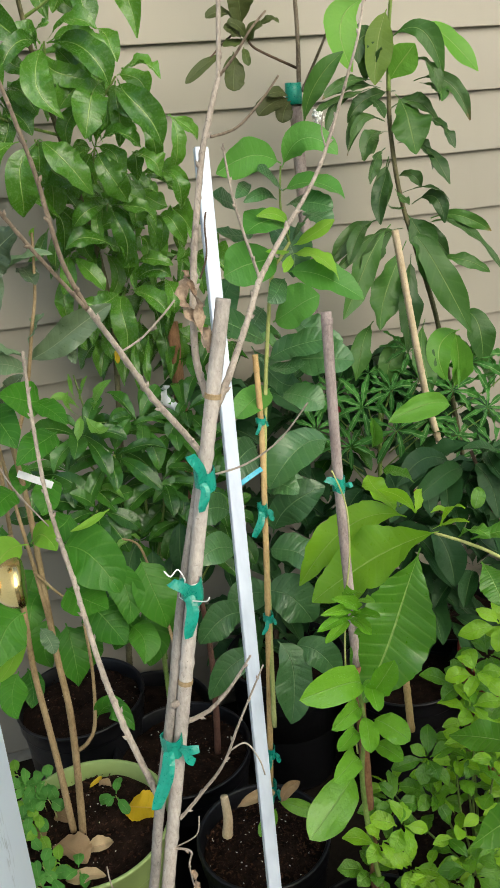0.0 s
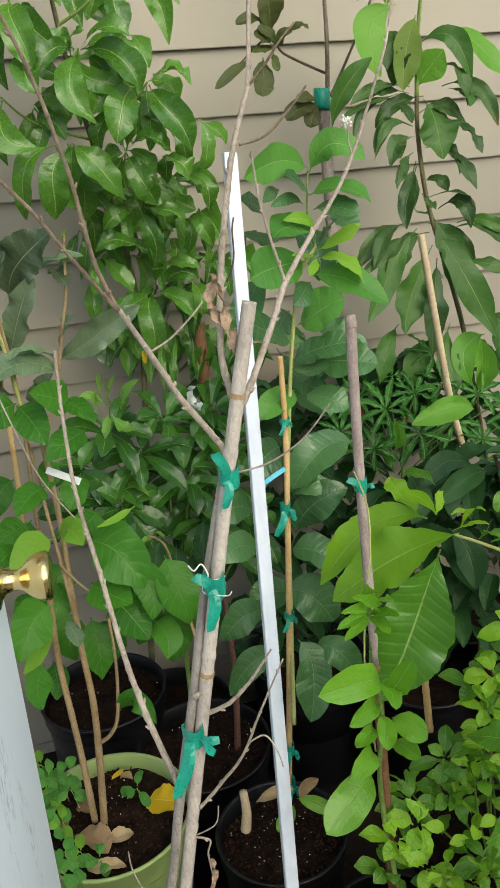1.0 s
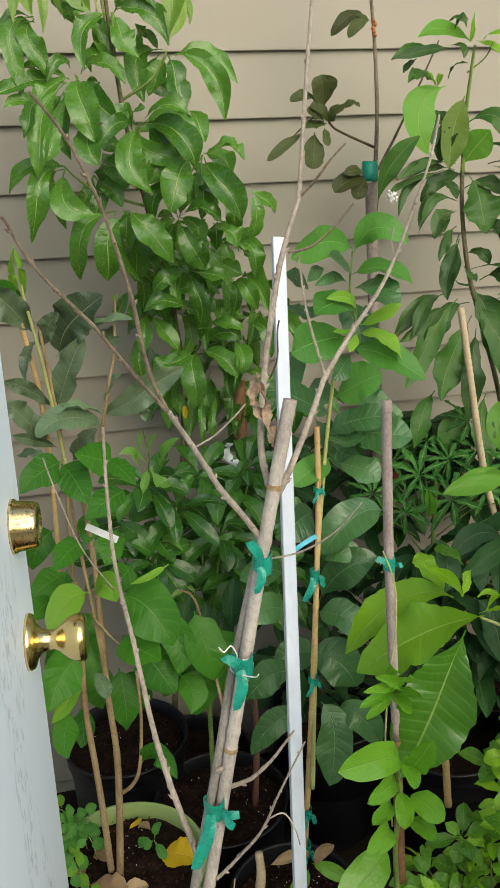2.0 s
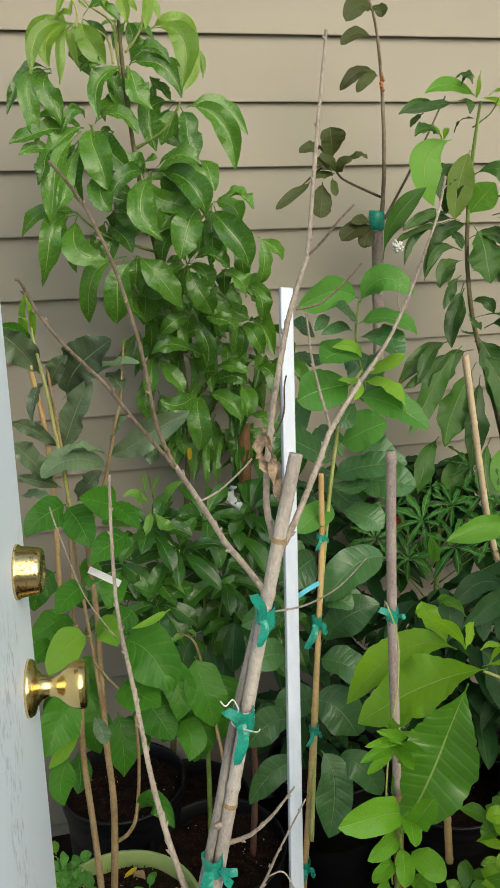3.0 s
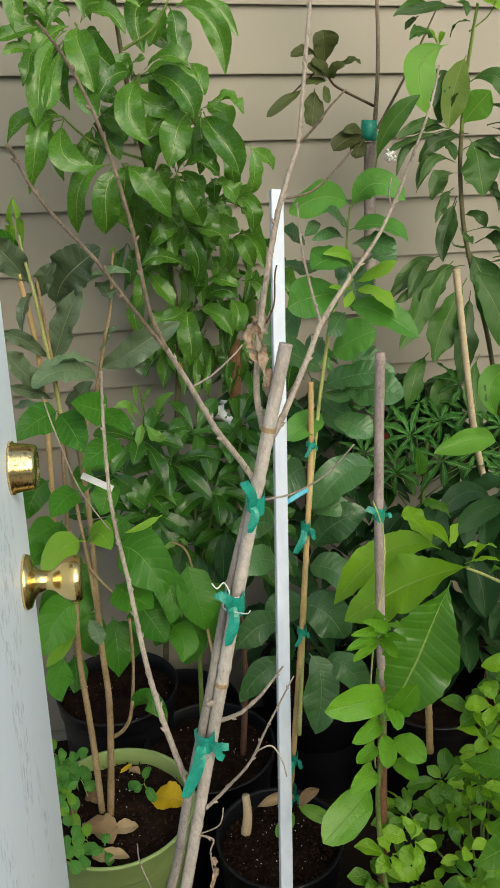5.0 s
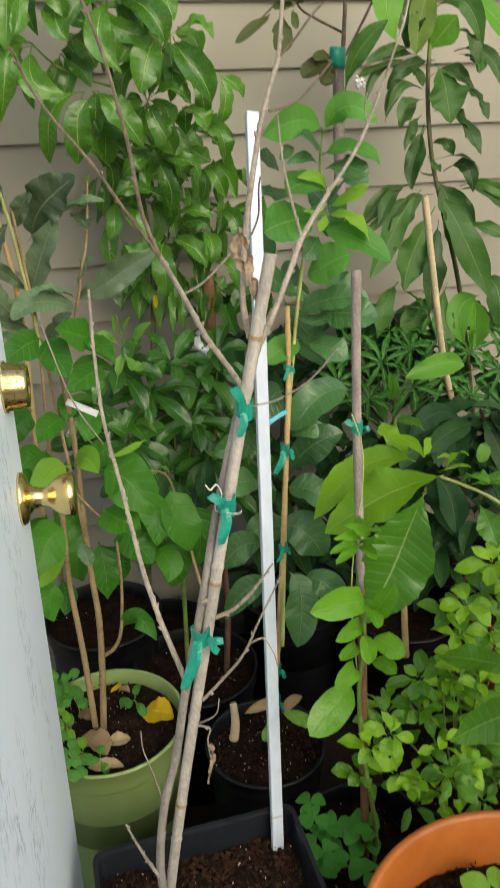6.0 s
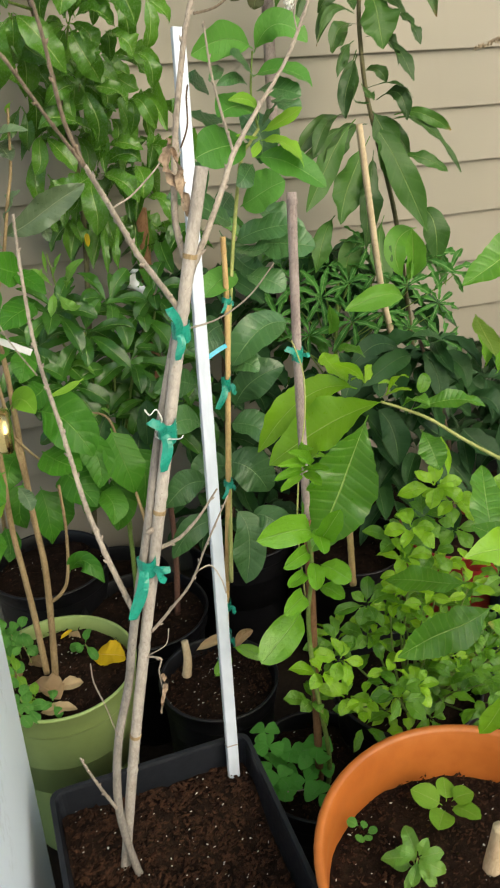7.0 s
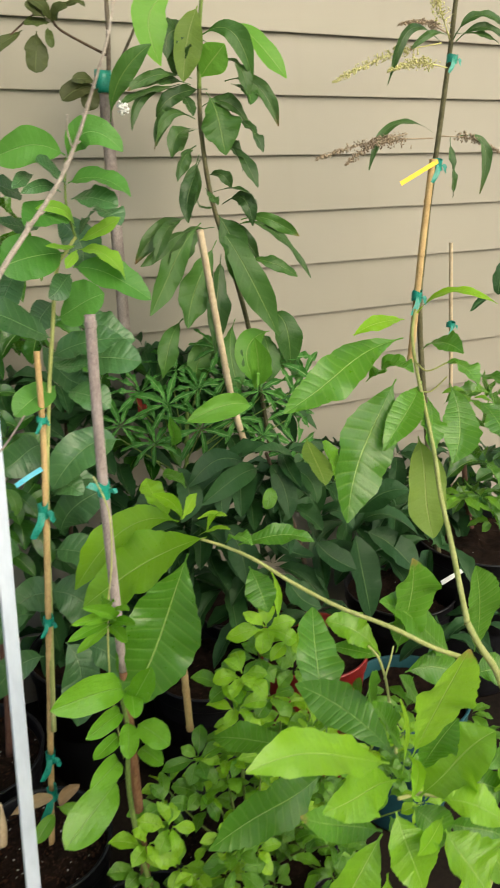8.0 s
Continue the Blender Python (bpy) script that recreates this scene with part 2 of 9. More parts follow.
LEAVES = {
    # kind: material, taper at base, taper at tip, stalk, fold, bulge, wave, serration
    "mango": (leaf_material("mango_leaf", (0.040, 0.105, 0.011), (0.122, 0.240, 0.028), (0.30, 0.42, 0.13), 12, 0.8, 0.23, 0.26, 0.4, None, 0.022), 0.8, 0.72, 0.11, 0.28, 0.20, 0.07, 0.0),
    "mango_new": (leaf_material("mango_young_leaf", (0.135, 0.22, 0.020), (0.25, 0.34, 0.040), (0.32, 0.40, 0.10), 12, 0.8, 0.28, 0.35, 0.4, None, 0.014), 0.8, 0.72, 0.11, 0.25, 0.22, 0.03, 0.0),
    "broad": (leaf_material("broad_leaf", (0.036, 0.126, 0.012), (0.086, 0.230, 0.022), (0.15, 0.31, 0.06), 7, 1.5, 0.32, 0.30, 1.3, None, 0.012), 0.42, 0.70, 0.10, 0.18, 0.12, 0.03, 0.0),
    "broad_new": (leaf_material("broad_young_leaf", (0.16, 0.30, 0.022), (0.26, 0.41, 0.045), (0.30, 0.44, 0.10), 7, 1.5, 0.42, 0.38), 0.45, 0.6, 0.12, 0.10, 0.08, 0.02, 0.0),
    "loquat": (leaf_material("loquat_leaf", (0.046, 0.062, 0.030), (0.145, 0.172, 0.092), (0.26, 0.31, 0.18), 13, 1.3, 0.29, 0.15, 0.6, None, 0.012), 0.72, 0.56, 0.05, 0.30, 0.20, 0.08, 0.09),
    "loquat_pale": (leaf_material("pale_ribbed_leaf", (0.12, 0.165, 0.085), (0.20, 0.25, 0.14), (0.27, 0.32, 0.20), 13, 1.2, 0.45, 0.2, 1.4, None, 0.012), 0.7, 0.5, 0.05, 0.3, 0.12, 0.08, 0.16),
    "shrub": (leaf_material("glossy_shrub_leaf", (0.018, 0.066, 0.008), (0.080, 0.195, 0.024), (0.20, 0.34, 0.08), 8, 0.9, 0.20, 0.25, 0.35), 0.95, 0.58, 0.06, 0.25, 0.15, 0.03, 0.0),
    "shrub_new": (leaf_material("young_shrub_leaf", (0.13, 0.26, 0.035), (0.22, 0.36, 0.06), (0.28, 0.40, 0.12), 8, 0.9, 0.27, 0.35), 0.75, 0.75, 0.08, 0.18, 0.09, 0.03, 0.0),
    "annona": (leaf_material("dull_oval_leaf", (0.036, 0.088, 0.028), (0.088, 0.180, 0.056), (0.16, 0.26, 0.11), 9, 1.0, 0.29, 0.20, 1.1, None, 0.013), 0.62, 0.58, 0.07, 0.16, 0.12, 0.03, 0.0),
    "annona_up": (leaf_material("fresh_oval_leaf", (0.060, 0.165, 0.026), (0.128, 0.275, 0.048), (0.22, 0.38, 0.12), 9, 1.0, 0.34, 0.32, 0.6, None, 0.013), 0.58, 0.56, 0.07, 0.14, 0.11, 0.03, 0.0),
    "annona_new": (leaf_material("lime_oval_leaf", (0.19, 0.33, 0.03), (0.30, 0.44, 0.05), (0.34, 0.46, 0.12), 9, 1.0, 0.42, 0.4, 0.4), 0.6, 0.6, 0.08, 0.15, 0.08, 0.03, 0.0),
    "avocado": (leaf_material("avocado_leaf", (0.028, 0.072, 0.012), (0.084, 0.165, 0.030), (0.16, 0.25, 0.07), 9, 1.0, 0.36, 0.22, 0.5, (0.26, 0.13, 0.05)), 0.85, 0.74, 0.13, 0.14, 0.13, 0.07, 0.0),
    "avocado_old": (leaf_material("old_avocado_leaf", (0.024, 0.052, 0.012), (0.066, 0.112, 0.027), (0.10, 0.14, 0.05), 9, 1.0, 0.34, 0.12, 0.6, (0.16, 0.07, 0.03)), 0.85, 0.74, 0.16, 0.22, 0.18, 0.09, 0.0),
    "avocado_olive": (leaf_material("olive_avocado_underside", (0.085, 0.125, 0.018), (0.145, 0.185, 0.03), (0.22, 0.27, 0.09), 9, 1.0, 0.5, 0.3, 0.5), 0.65, 0.55, 0.08, 0.2, 0.1, 0.03, 0.0),
    "avocado_new": (leaf_material("young_avocado_leaf", (0.10, 0.235, 0.022), (0.18, 0.34, 0.045), (0.25, 0.38, 0.10), 9, 1.0, 0.34, 0.36, 0.4), 0.85, 0.74, 0.08, 0.16, 0.12, 0.025, 0.0),
    "chestnut": (leaf_material("serrated_leaf", (0.056, 0.152, 0.009), (0.132, 0.275, 0.020), (0.30, 0.44, 0.12), 15, 0.9, 0.29, 0.32, 1.0, (0.42, 0.20, 0.09), 0.014), 1.05, 0.85, 0.06, 0.18, 0.12, 0.05, 0.14),
    "chestnut_mid": (leaf_material("pale_serrated_leaf", (0.152, 0.286, 0.012), (0.292, 0.448, 0.028), (0.36, 0.50, 0.13), 15, 0.9, 0.29, 0.40, 0.5, (0.42, 0.20, 0.09), 0.014), 0.98, 0.82, 0.06, 0.18, 0.12, 0.05, 0.14),
    "chestnut_new": (leaf_material("young_serrated_leaf", (0.18, 0.325, 0.012), (0.30, 0.44, 0.024), (0.44, 0.56, 0.15), 13, 0.9, 0.34, 0.38, 0.4, None, 0.014), 1.1, 0.95, 0.06, 0.18, 0.12, 0.05, 0.12),
    "chestnut_olive": (leaf_material("olive_leaf_underside", (0.12, 0.165, 0.022), (0.19, 0.24, 0.035), (0.28, 0.33, 0.10), 13, 0.9, 0.5, 0.3, 0.5), 0.70, 0.62, 0.05, 0.12, 0.08, 0.02, 0.03),
    "bottle": (leaf_material("wet_lime_leaf", (0.095, 0.235, 0.014), (0.225, 0.400, 0.030), (0.22, 0.40, 0.08), 8, 1.0, 0.20, 0.34, 0.5), 0.62, 0.52, 0.07, 0.12, 0.11, 0.025, 0.0),
    "gardenia": (leaf_material("small_lime_leaf", (0.056, 0.148, 0.010), (0.185, 0.330, 0.023), (0.20, 0.36, 0.07), 6, 0.9, 0.26, 0.34, 0.6), 0.95, 0.8, 0.08, 0.14, 0.10, 0.03, 0.0),
    "gardenia_new": (leaf_material("small_young_lime_leaf", (0.20, 0.36, 0.016), (0.38, 0.55, 0.030), (0.32, 0.48, 0.10), 6, 0.9, 0.26, 0.36, 0.6), 0.95, 0.8, 0.08, 0.14, 0.10, 0.03, 0.0),
    # dark leaflets; other plants use them too, as filler for shaded gaps
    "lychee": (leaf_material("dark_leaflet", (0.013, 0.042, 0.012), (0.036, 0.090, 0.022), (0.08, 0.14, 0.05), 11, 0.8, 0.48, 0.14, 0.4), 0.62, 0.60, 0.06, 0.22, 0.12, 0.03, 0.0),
    "lobe": (leaf_material("lobed_leaf", (0.036, 0.122, 0.019), (0.082, 0.215, 0.038), (0.24, 0.38, 0.14), 8, 0.9, 0.42, 0.28, 0.3, None, 0.05), 0.85, 0.6, 0.04, 0.10, 0.10, 0.05, 0.10),
    "pear": (leaf_material("small_dark_leaf", (0.050, 0.043, 0.015), (0.085, 0.098, 0.026), (0.10, 0.13, 0.05), 6, 1.0, 0.5, 0.22, 0.5), 0.6, 0.42, 0.10, 0.14, 0.08, 0.04, 0.0),
    "weed": (leaf_material("weed_leaf", (0.065, 0.19, 0.030), (0.14, 0.31, 0.055), (0.20, 0.34, 0.10), 5, 1.0, 0.45, 0.3), 0.55, 0.5, 0.15, 0.05, 0.06, 0.02, 0.0),
    "clover": (leaf_material("clover_leaf", (0.085, 0.27, 0.040), (0.16, 0.38, 0.075), (0.14, 0.30, 0.09), 3, 1.0, 0.55, 0.3, 0.2), 0.75, 0.28, 0.02, 0.10, 0.03, 0.02, 0.0),
    "dry": (DRY_LEAF, 0.5, 0.55, 0.04, 0.35, 0.16, 0.05, 0.0),
    "yellow": (YELLOW_LEAF, 0.4, 0.5, 0.08, 0.16, 0.10, 0.025, 0.10),
}


# ---- building helpers ----
def thing(name, loc, label, category, group="", kind=""):
    ob = new(name)
    ob.location = loc
    ob.empty_display_size = 0.05
    return tagged(ob, label, category, group, kind)


def hang(ob, parent):
    ob.parent = parent
    if parent.type == "EMPTY":
        ob.matrix_parent_inverse = Matrix.Translation(-Vector(parent.location))
    return ob


def part(name, bm, material, parent, label="", smooth=True):
    """Links a bmesh, drawn in world places, as one mesh object under a thing or under a part."""
    me = bpy.data.meshes.new(name)
    bmesh.ops.recalc_face_normals(bm, faces=bm.faces)
    bm.to_mesh(me)
    bm.free()
    me.materials.append(material)
    if smooth:
        me.shade_smooth()
    return tagged(hang(new(name, me), parent), label)


def lone(name, bm, material, label, category, kind="", smooth=True):
    """A thing or a piece of the setting that is one mesh."""
    me = bpy.data.meshes.new(name)
    bmesh.ops.recalc_face_normals(bm, faces=bm.faces)
    bm.to_mesh(me)
    bm.free()
    me.materials.append(material)
    if smooth:
        me.shade_smooth()
    return tagged(new(name, me), label, category, "", kind)


def box(bm, lo, hi, bevel=0.0, m=None):
    made = bmesh.ops.create_cube(bm, size=1.0)["verts"]
    for v in made:
        v.co = Vector(((v.co.x + 0.5) * (hi[0] - lo[0]) + lo[0], (v.co.y + 0.5) * (hi[1] - lo[1]) + lo[1], (v.co.z + 0.5) * (hi[2] - lo[2]) + lo[2]))
    if bevel:
        edges = list({e for v in made for e in v.link_edges})
        made = list({v for f in bmesh.ops.bevel(bm, geom=edges, offset=bevel, segments=2, affect="EDGES", profile=0.5)["faces"] for v in f.verts} | {v for v in made if v.is_valid})
    if m is not None:
        for v in made:
            v.co = m @ v.co
    return made


def curve_points(pts, steps=5):
    """A smooth line through the given points (Catmull-Rom)."""
    P = [Vector(p) for p in pts]
    if len(P) < 3:
        return [P[0].lerp(P[1], i / steps) for i in range(steps + 1)]
    out = []
    for i in range(len(P) - 1):
        a, b, c, d = P[max(i - 1, 0)], P[i], P[i + 1], P[min(i + 2, len(P) - 1)]
        for k in range(steps):
            t = k / steps
            out.append(0.5 * (2 * b + (c - a) * t + (2 * a - 5 * b + 4 * c - d) * t * t + (3 * b - a - 3 * c + d) * t ** 3))
    return out + [P[-1]]


def tube(bm, pts, r0, r1, sides=8, bumps=0.0, seed=0, smooth_steps=5, nodes=0.0):
    """A tapered round stem through pts, with uneven thickness and, for bamboo, raised rings every nodes metres."""
    rnd = random.Random(seed)
    line = curve_points(pts, smooth_steps)
    if nodes:
        total = sum((b - a).length for a, b in zip(line, line[1:]))
        dense = [line[0]]
        for a, b in zip(line, line[1:]):
            n = max(1, int((b - a).length / 0.0025))
            dense += [a.lerp(b, (i + 1) / n) for i in range(n)]
        line = dense
    rings, ref, run, total = [], Vector((0.31, 0.9, 0.2)), 0.0, max(len(line) - 1, 1)
    buds, last = [], 0
    for i, q in enumerate(line):
        way = (line[min(i + 1, total)] - line[max(i - 1, 0)]).normalized()
        if i:
            run += (q - line[i - 1]).length
        sx = way.cross(ref).normalized()
        sy = way.cross(sx).normalized()
        r = r0 + (r1 - r0) * i / total
        if bumps:
            r *= 1 + bumps * (rnd.random() - 0.4) + (0.22 if bumps > 0.12 and rnd.random() < 0.10 else 0)
        if nodes:
            off = abs((run + 0.4 * nodes) % nodes - nodes * 0.5)
            if nodes > 0.05:
                r *= 1 + 0.11 * math.exp(-((off / 0.0030) ** 2)) - 0.05 * math.exp(-(((off - 0.008) / 0.004) ** 2))
            else:
                which = int((run + 0.4 * nodes) / nodes)
                swell = math.exp(-((off / 0.0022) ** 2))
                r *= 1 + 0.10 * swell * (1 + math.sin(5.1 * which))
                out = sx * math.cos(2.4 * which) + sy * math.sin(2.4 * which)
                q = q + out * (r * 0.22 * swell)
                if which > last:
                    last = which
                    buds.append((q + out * r * 0.7, (way + 0.9 * out).normalized(), out, 0.0012 + 0.55 * r))
        rings.append([bm.verts.new(q + r * (math.cos(2 * math.pi * k / sides) * sx + math.sin(2 * math.pi * k / sides) * sy)) for k in range(sides)])
    for a, b in zip(rings, rings[1:]):
        for k in range(sides):
            bm.faces.new((a[k], a[(k + 1) % sides], b[(k + 1) % sides], b[k]))
    for ring in (rings[0], rings[-1]):
        bm.faces.new(ring)
    for p, way, out, r in buds:
        sx = way.cross(ref).normalized()
        sy = way.cross(sx)
        foot = [bm.verts.new(p - way * r + 0.75 * r * (math.cos(1.2566 * k) * sx + math.sin(1.2566 * k) * sy)) for k in range(5)]
        belly = [bm.verts.new(p + way * r * 0.4 + 0.8 * r * (math.cos(1.2566 * k) * sx + math.sin(1.2566 * k) * sy)) for k in range(5)]
        top = bm.verts.new(p + way * r * 2.0)
        for k in range(5):
            bm.faces.new((foot[k], foot[(k + 1) % 5], belly[(k + 1) % 5], belly[k]))
            bm.faces.new((belly[k], belly[(k + 1) % 5], top))
    return line


def stem(parent, name, pts, r0, r1, material, sides=8, bumps=0.08, nodes=0.0, label="", steps=8):
    bm = bmesh.new()
    line = tube(bm, pts, r0, r1, sides, 0.05 if nodes and nodes < 0.05 else bumps, int(abs(pts[0][0]) * 1000) + len(pts), steps, nodes)
    ob = part(name, bm, material, parent, label)
    return ob


def lathe(bm, profile, centre, sides=48, wobble=0.0):
    """Turns a profile of (radius, height) about the upright line through centre."""
    rings = []
    for r, h in profile:
        rings.append([bm.verts.new((centre[0] + r * math.cos(2 * math.pi * k / sides), centre[1] + r * math.sin(2 * math.pi * k / sides), centre[2] + h)) for k in range(sides)])
    for a, b in zip(rings, rings[1:]):
        for k in range(sides):
            bm.faces.new((a[k], a[(k + 1) % sides], b[(k + 1) % sides], b[k]))
    return rings


LEAF_CACHE = {}
ARCH = {"mango": 0.30, "mango_new": 0.34, "avocado": 0.28, "avocado_old": 0.22, "avocado_new": 0.30, "avocado_olive": 0.2, "chestnut": 0.16, "chestnut_mid": 0.16, "chestnut_new": 0.10, "chestnut_olive": 0.1, "shrub": 0.2, "lychee": 0.22, "loquat": 0.22, "broad": 0.05, "annona": 0.14, "annona_up": 0.14, "dry": 0.3, "lobe": 0.1, "gardenia": 0.1, "gardenia_new": 0.1}
WIDER = {"avocado": 0.95, "avocado_old": 0.95, "mango": 0.92, "mango_new": 0.95, "chestnut": 1.08, "chestnut_mid": 1.22, "chestnut_new": 1.15}
TIPS = {"mango": 0.35, "mango_new": 0.35, "avocado": 0.25, "avocado_old": 0.25, "chestnut": 0.15, "chestnut_mid": 0.15, "broad": 0.25, "clover": 0.0, "annona": 0.2, "annona_up": 0.2, "yellow": 0.0, "bottle": 0.15, "pear": 0.1, "weed": 0.1}


def leaf_mesh(kind, variant, hand=1):
    """A blade of length 1 along y and width 1 along x, its stalk at the origin."""
    key = (kind, variant, hand)
    if key in LEAF_CACHE:
        return LEAF_CACHE[key]
    material, a, b, stalk, fold, bulge, wave, serr = LEAVES[kind]
    tip = TIPS.get(kind, 0.3)
    rnd = random.Random(hash_of(kind) + variant * 71)
    fold *= rnd.uniform(0.6, 1.4)
    bulge *= rnd.uniform(0.5, 1.6)
    phase, twist, side = rnd.uniform(0, 6.3), rnd.uniform(-0.25, 0.25), hand * ARCH.get(kind, 0.06) * rnd.uniform(0.1, 1.3)
    nv, nu = (40 if 0 < serr < 0.2 else 26 if serr > 0 else 18), 4
    peak = max(((i / 100) ** a) * ((1 - i / 100) ** b) for i in range(101))
    verts, uvs, faces = [], [], []
    for i in range(nv + 1):
        v = i / nv
        s = max(0.0, (v - stalk) / (1 - stalk))
        half = 0.5 * (s ** a) * ((1 - s) ** b) / peak if v > stalk else 0.0
        if tip and s > 0.72:
            half *= 1 - tip * ((s - 0.72) / 0.28) ** 1.3
        half = max(half, 0.018 if v < 0.5 else 0.004)
        if serr and 0 < s < 0.98 and i % 2:
            half *= 1 - min(serr, 0.14) * 0.6
        for j in range(nu + 1):
            u = 2 * j / nu - 1
            rim = abs(u) ** 2
            x = u * half + side * math.sin(math.pi * v ** 0.85)
            y = v - 0.35 * bulge * math.sin(2 * math.pi * v) * 0.2
            z = bulge * math.sin(math.pi * v ** 0.75) + fold * half * abs(u) + wave * rim * (math.sin(phase + 15 * v + u * 1.3) + 0.5 * math.sin(2.3 * phase + 31 * v - u)) * (half * 2) + twist * u * half * v
            verts.append((x, y, z))
            uvs.append((0.5 + 0.5 * u, v))
    w = nu + 1
    for i in range(nv):
        for j in range(nu):
            faces.append((i * w + j, i * w + j + 1, (i + 1) * w + j + 1, (i + 1) * w + j))
    me = bpy.data.meshes.new("leaf")
    me.from_pydata(verts, [], faces)
    layer = me.uv_layers.new(name="blade")
    for loop in me.loops:
        layer.data[loop.index].uv = uvs[loop.vertex_index]
    me.materials.append(material)
    me.shade_smooth()
    LEAF_CACHE[key] = me
    return me


def hash_of(text):
    return sum((i + 3) * ord(c) for i, c in enumerate(text))


LEAF_COUNT = [0]
FACE = Vector((0.05, -0.62, 0.78))
FACES = {"annona": (0.1, -0.78, 0.55), "annona_up": (0.1, -0.8, 0.6), "broad": (0.1, -0.86, 0.5), "avocado": (0.0, -0.95, 0.3), "avocado_new": (0.0, -0.95, 0.3), "chestnut": (0.0, -0.75, 0.65), "chestnut_mid": (0.0, -0.55, 0.85), "chestnut_new": (0.0, -0.55, 0.85), "avocado_old": (0.0, -0.8, 0.6), "avocado_olive": (0.0, -0.95, 0.3), "pear": (0.0, -0.85, 0.5), "loquat": (0.0, -0.85, 0.5), "loquat_pale": (0.0, -0.7, 0.7), "bottle": (0.0, -0.7, 0.7), "mango": (0.0, -0.85, 0.5), "mango_new": (0.0, -0.85, 0.5), "yellow": (0.0, -0.7, 0.7)}


def leaf(parent, kind, base, tip, width, roll=0.0, face=None, name="leaf"):
    """One leaf from base to tip; roll turns it about its length, face is where its upper side looks."""
    LEAF_COUNT[0] += 1
    base, tip = Vector(base), Vector(tip)
    way = tip - base
    length = max(way.length, 1e-4)
    y = way / length
    f = Vector(face if face is not None else FACES.get(kind, FACE))
    z = f - f.dot(y) * y
    if z.length < 0.15:
        z = Vector((0.0, 0.2, 1.0)) - Vector((0.0, 0.2, 1.0)).dot(y) * y
    z.normalize()
    x = y.cross(z)
    m = Matrix((x, y, z)).transposed().to_4x4()
    m = Matrix.Translation(base) @ m @ Matrix.Rotation(radians(roll), 4, "Y") @ Matrix.Diagonal((width, length, length, 1))
    ob = new(name, leaf_mesh(kind, LEAF_COUNT[0] % 6, 1 if x.z > 0 else -1))
    ob.matrix_basis = m
    return hang(ob, parent)


def blade(parent, kind, base, mid, tip, width, roll=0.0, face=None):
    """One arching leaf of its own shape, bending from base over mid to tip."""
    LEAF_COUNT[0] += 1
    rnd = random.Random(LEAF_COUNT[0] * 37 + hash_of(kind))
    material, a, b, stalk, fold, bulge, wave, serr = LEAVES[kind]
    cut = TIPS.get(kind, 0.3)
    width *= WIDER.get(kind, 1.1)
    base, mid, tip = Vector(base), Vector(mid), Vector(tip)
    if serr:
        mid = mid.lerp((base + tip) / 2, 0.45)
    knee = 2 * mid - (base + tip) / 2
    size = max((mid - base).length + (tip - mid).length, 1e-4)
    f = Vector(face if face is not None else FACES.get(kind, FACE)).normalized()
    fold *= rnd.uniform(0.7, 2.0)
    wave *= rnd.uniform(0.6, 1.6)
    phase, twist, curl = rnd.uniform(0, 6.3), rnd.uniform(-0.6, 0.6), rnd.uniform(-0.05, 0.12)
    sway = (tip - base).cross(f) * rnd.uniform(-0.05, 0.05) * (1.0 if kind.startswith("mango") else 0.4)
    peak = max(((i / 100) ** a) * ((1 - i / 100) ** b) for i in range(101))
    nv, nu = (34 if serr else 18), 6
    verts, uvs, faces = [], [], []
    for i in range(nv + 1):
        v = i / nv
        p = (1 - v) ** 2 * base + 2 * v * (1 - v) * knee + v * v * tip + sway * math.sin(2 * math.pi * v)
        way = (2 * (1 - v) * (knee - base) + 2 * v * (tip - knee)).normalized()
        z = f - f.dot(way) * way
        if z.length < 0.2:
            z = Vector((0.1, 0.5, 1.0)) - Vector((0.1, 0.5, 1.0)).dot(way) * way
        z.normalize()
        x = way.cross(z)
        turn = radians(roll) + twist * (v - 0.3)
        x, z = math.cos(turn) * x + math.sin(turn) * z, math.cos(turn) * z - math.sin(turn) * x
        s = max(0.0, (v - stalk) / (1 - stalk))
        half = 0.5 * (s ** a) * ((1 - s) ** b) / peak if v > stalk else 0.0
        if cut and s > 0.72:
            half *= 1 - cut * ((s - 0.72) / 0.28) ** 1.3
        if serr and 0.04 < s < 0.96:
            half *= 1 + serr * (rnd.random() - 0.7) * (1 if i % 2 else 0.25)
        for j in range(nu + 1):
            u = 2 * j / nu - 1
            rim = u * u
            edge = half * (1 + 0.07 * math.sin(phase * 2 + 9 * v + (2.0 if u > 0 else 0)) * (half > 0.1))
            q = p + x * (u * max(edge * width, 0.0011))
            lift = fold * edge * abs(u) * width + 3.0 * wave * rim * edge * width * (math.sin(phase + 13 * v + 1.5 * u) + 0.5 * math.sin(2.3 * phase + 29 * v - u))
            q += z * (lift - curl * size * v ** 4)
            verts.append((q - base) / size)
            uvs.append((0.5 + 0.5 * u, v))
    w = nu + 1
    for i in range(nv):
        for j in range(nu):
            faces.append((i * w + j, i * w + j + 1, (i + 1) * w + j + 1, (i + 1) * w + j))
    me = bpy.data.meshes.new("leaf")
    me.from_pydata(verts, [], faces)
    layer = me.uv_layers.new(name="blade")
    for loop in me.loops:
        layer.data[loop.index].uv = uvs[loop.vertex_index]
    me.materials.append(material)
    me.shade_smooth()
    ob = new("leaf", me)
    ob.matrix_basis = Matrix.Translation(base) @ Matrix.Diagonal((size, size, size, 1))
    return hang(ob, parent)


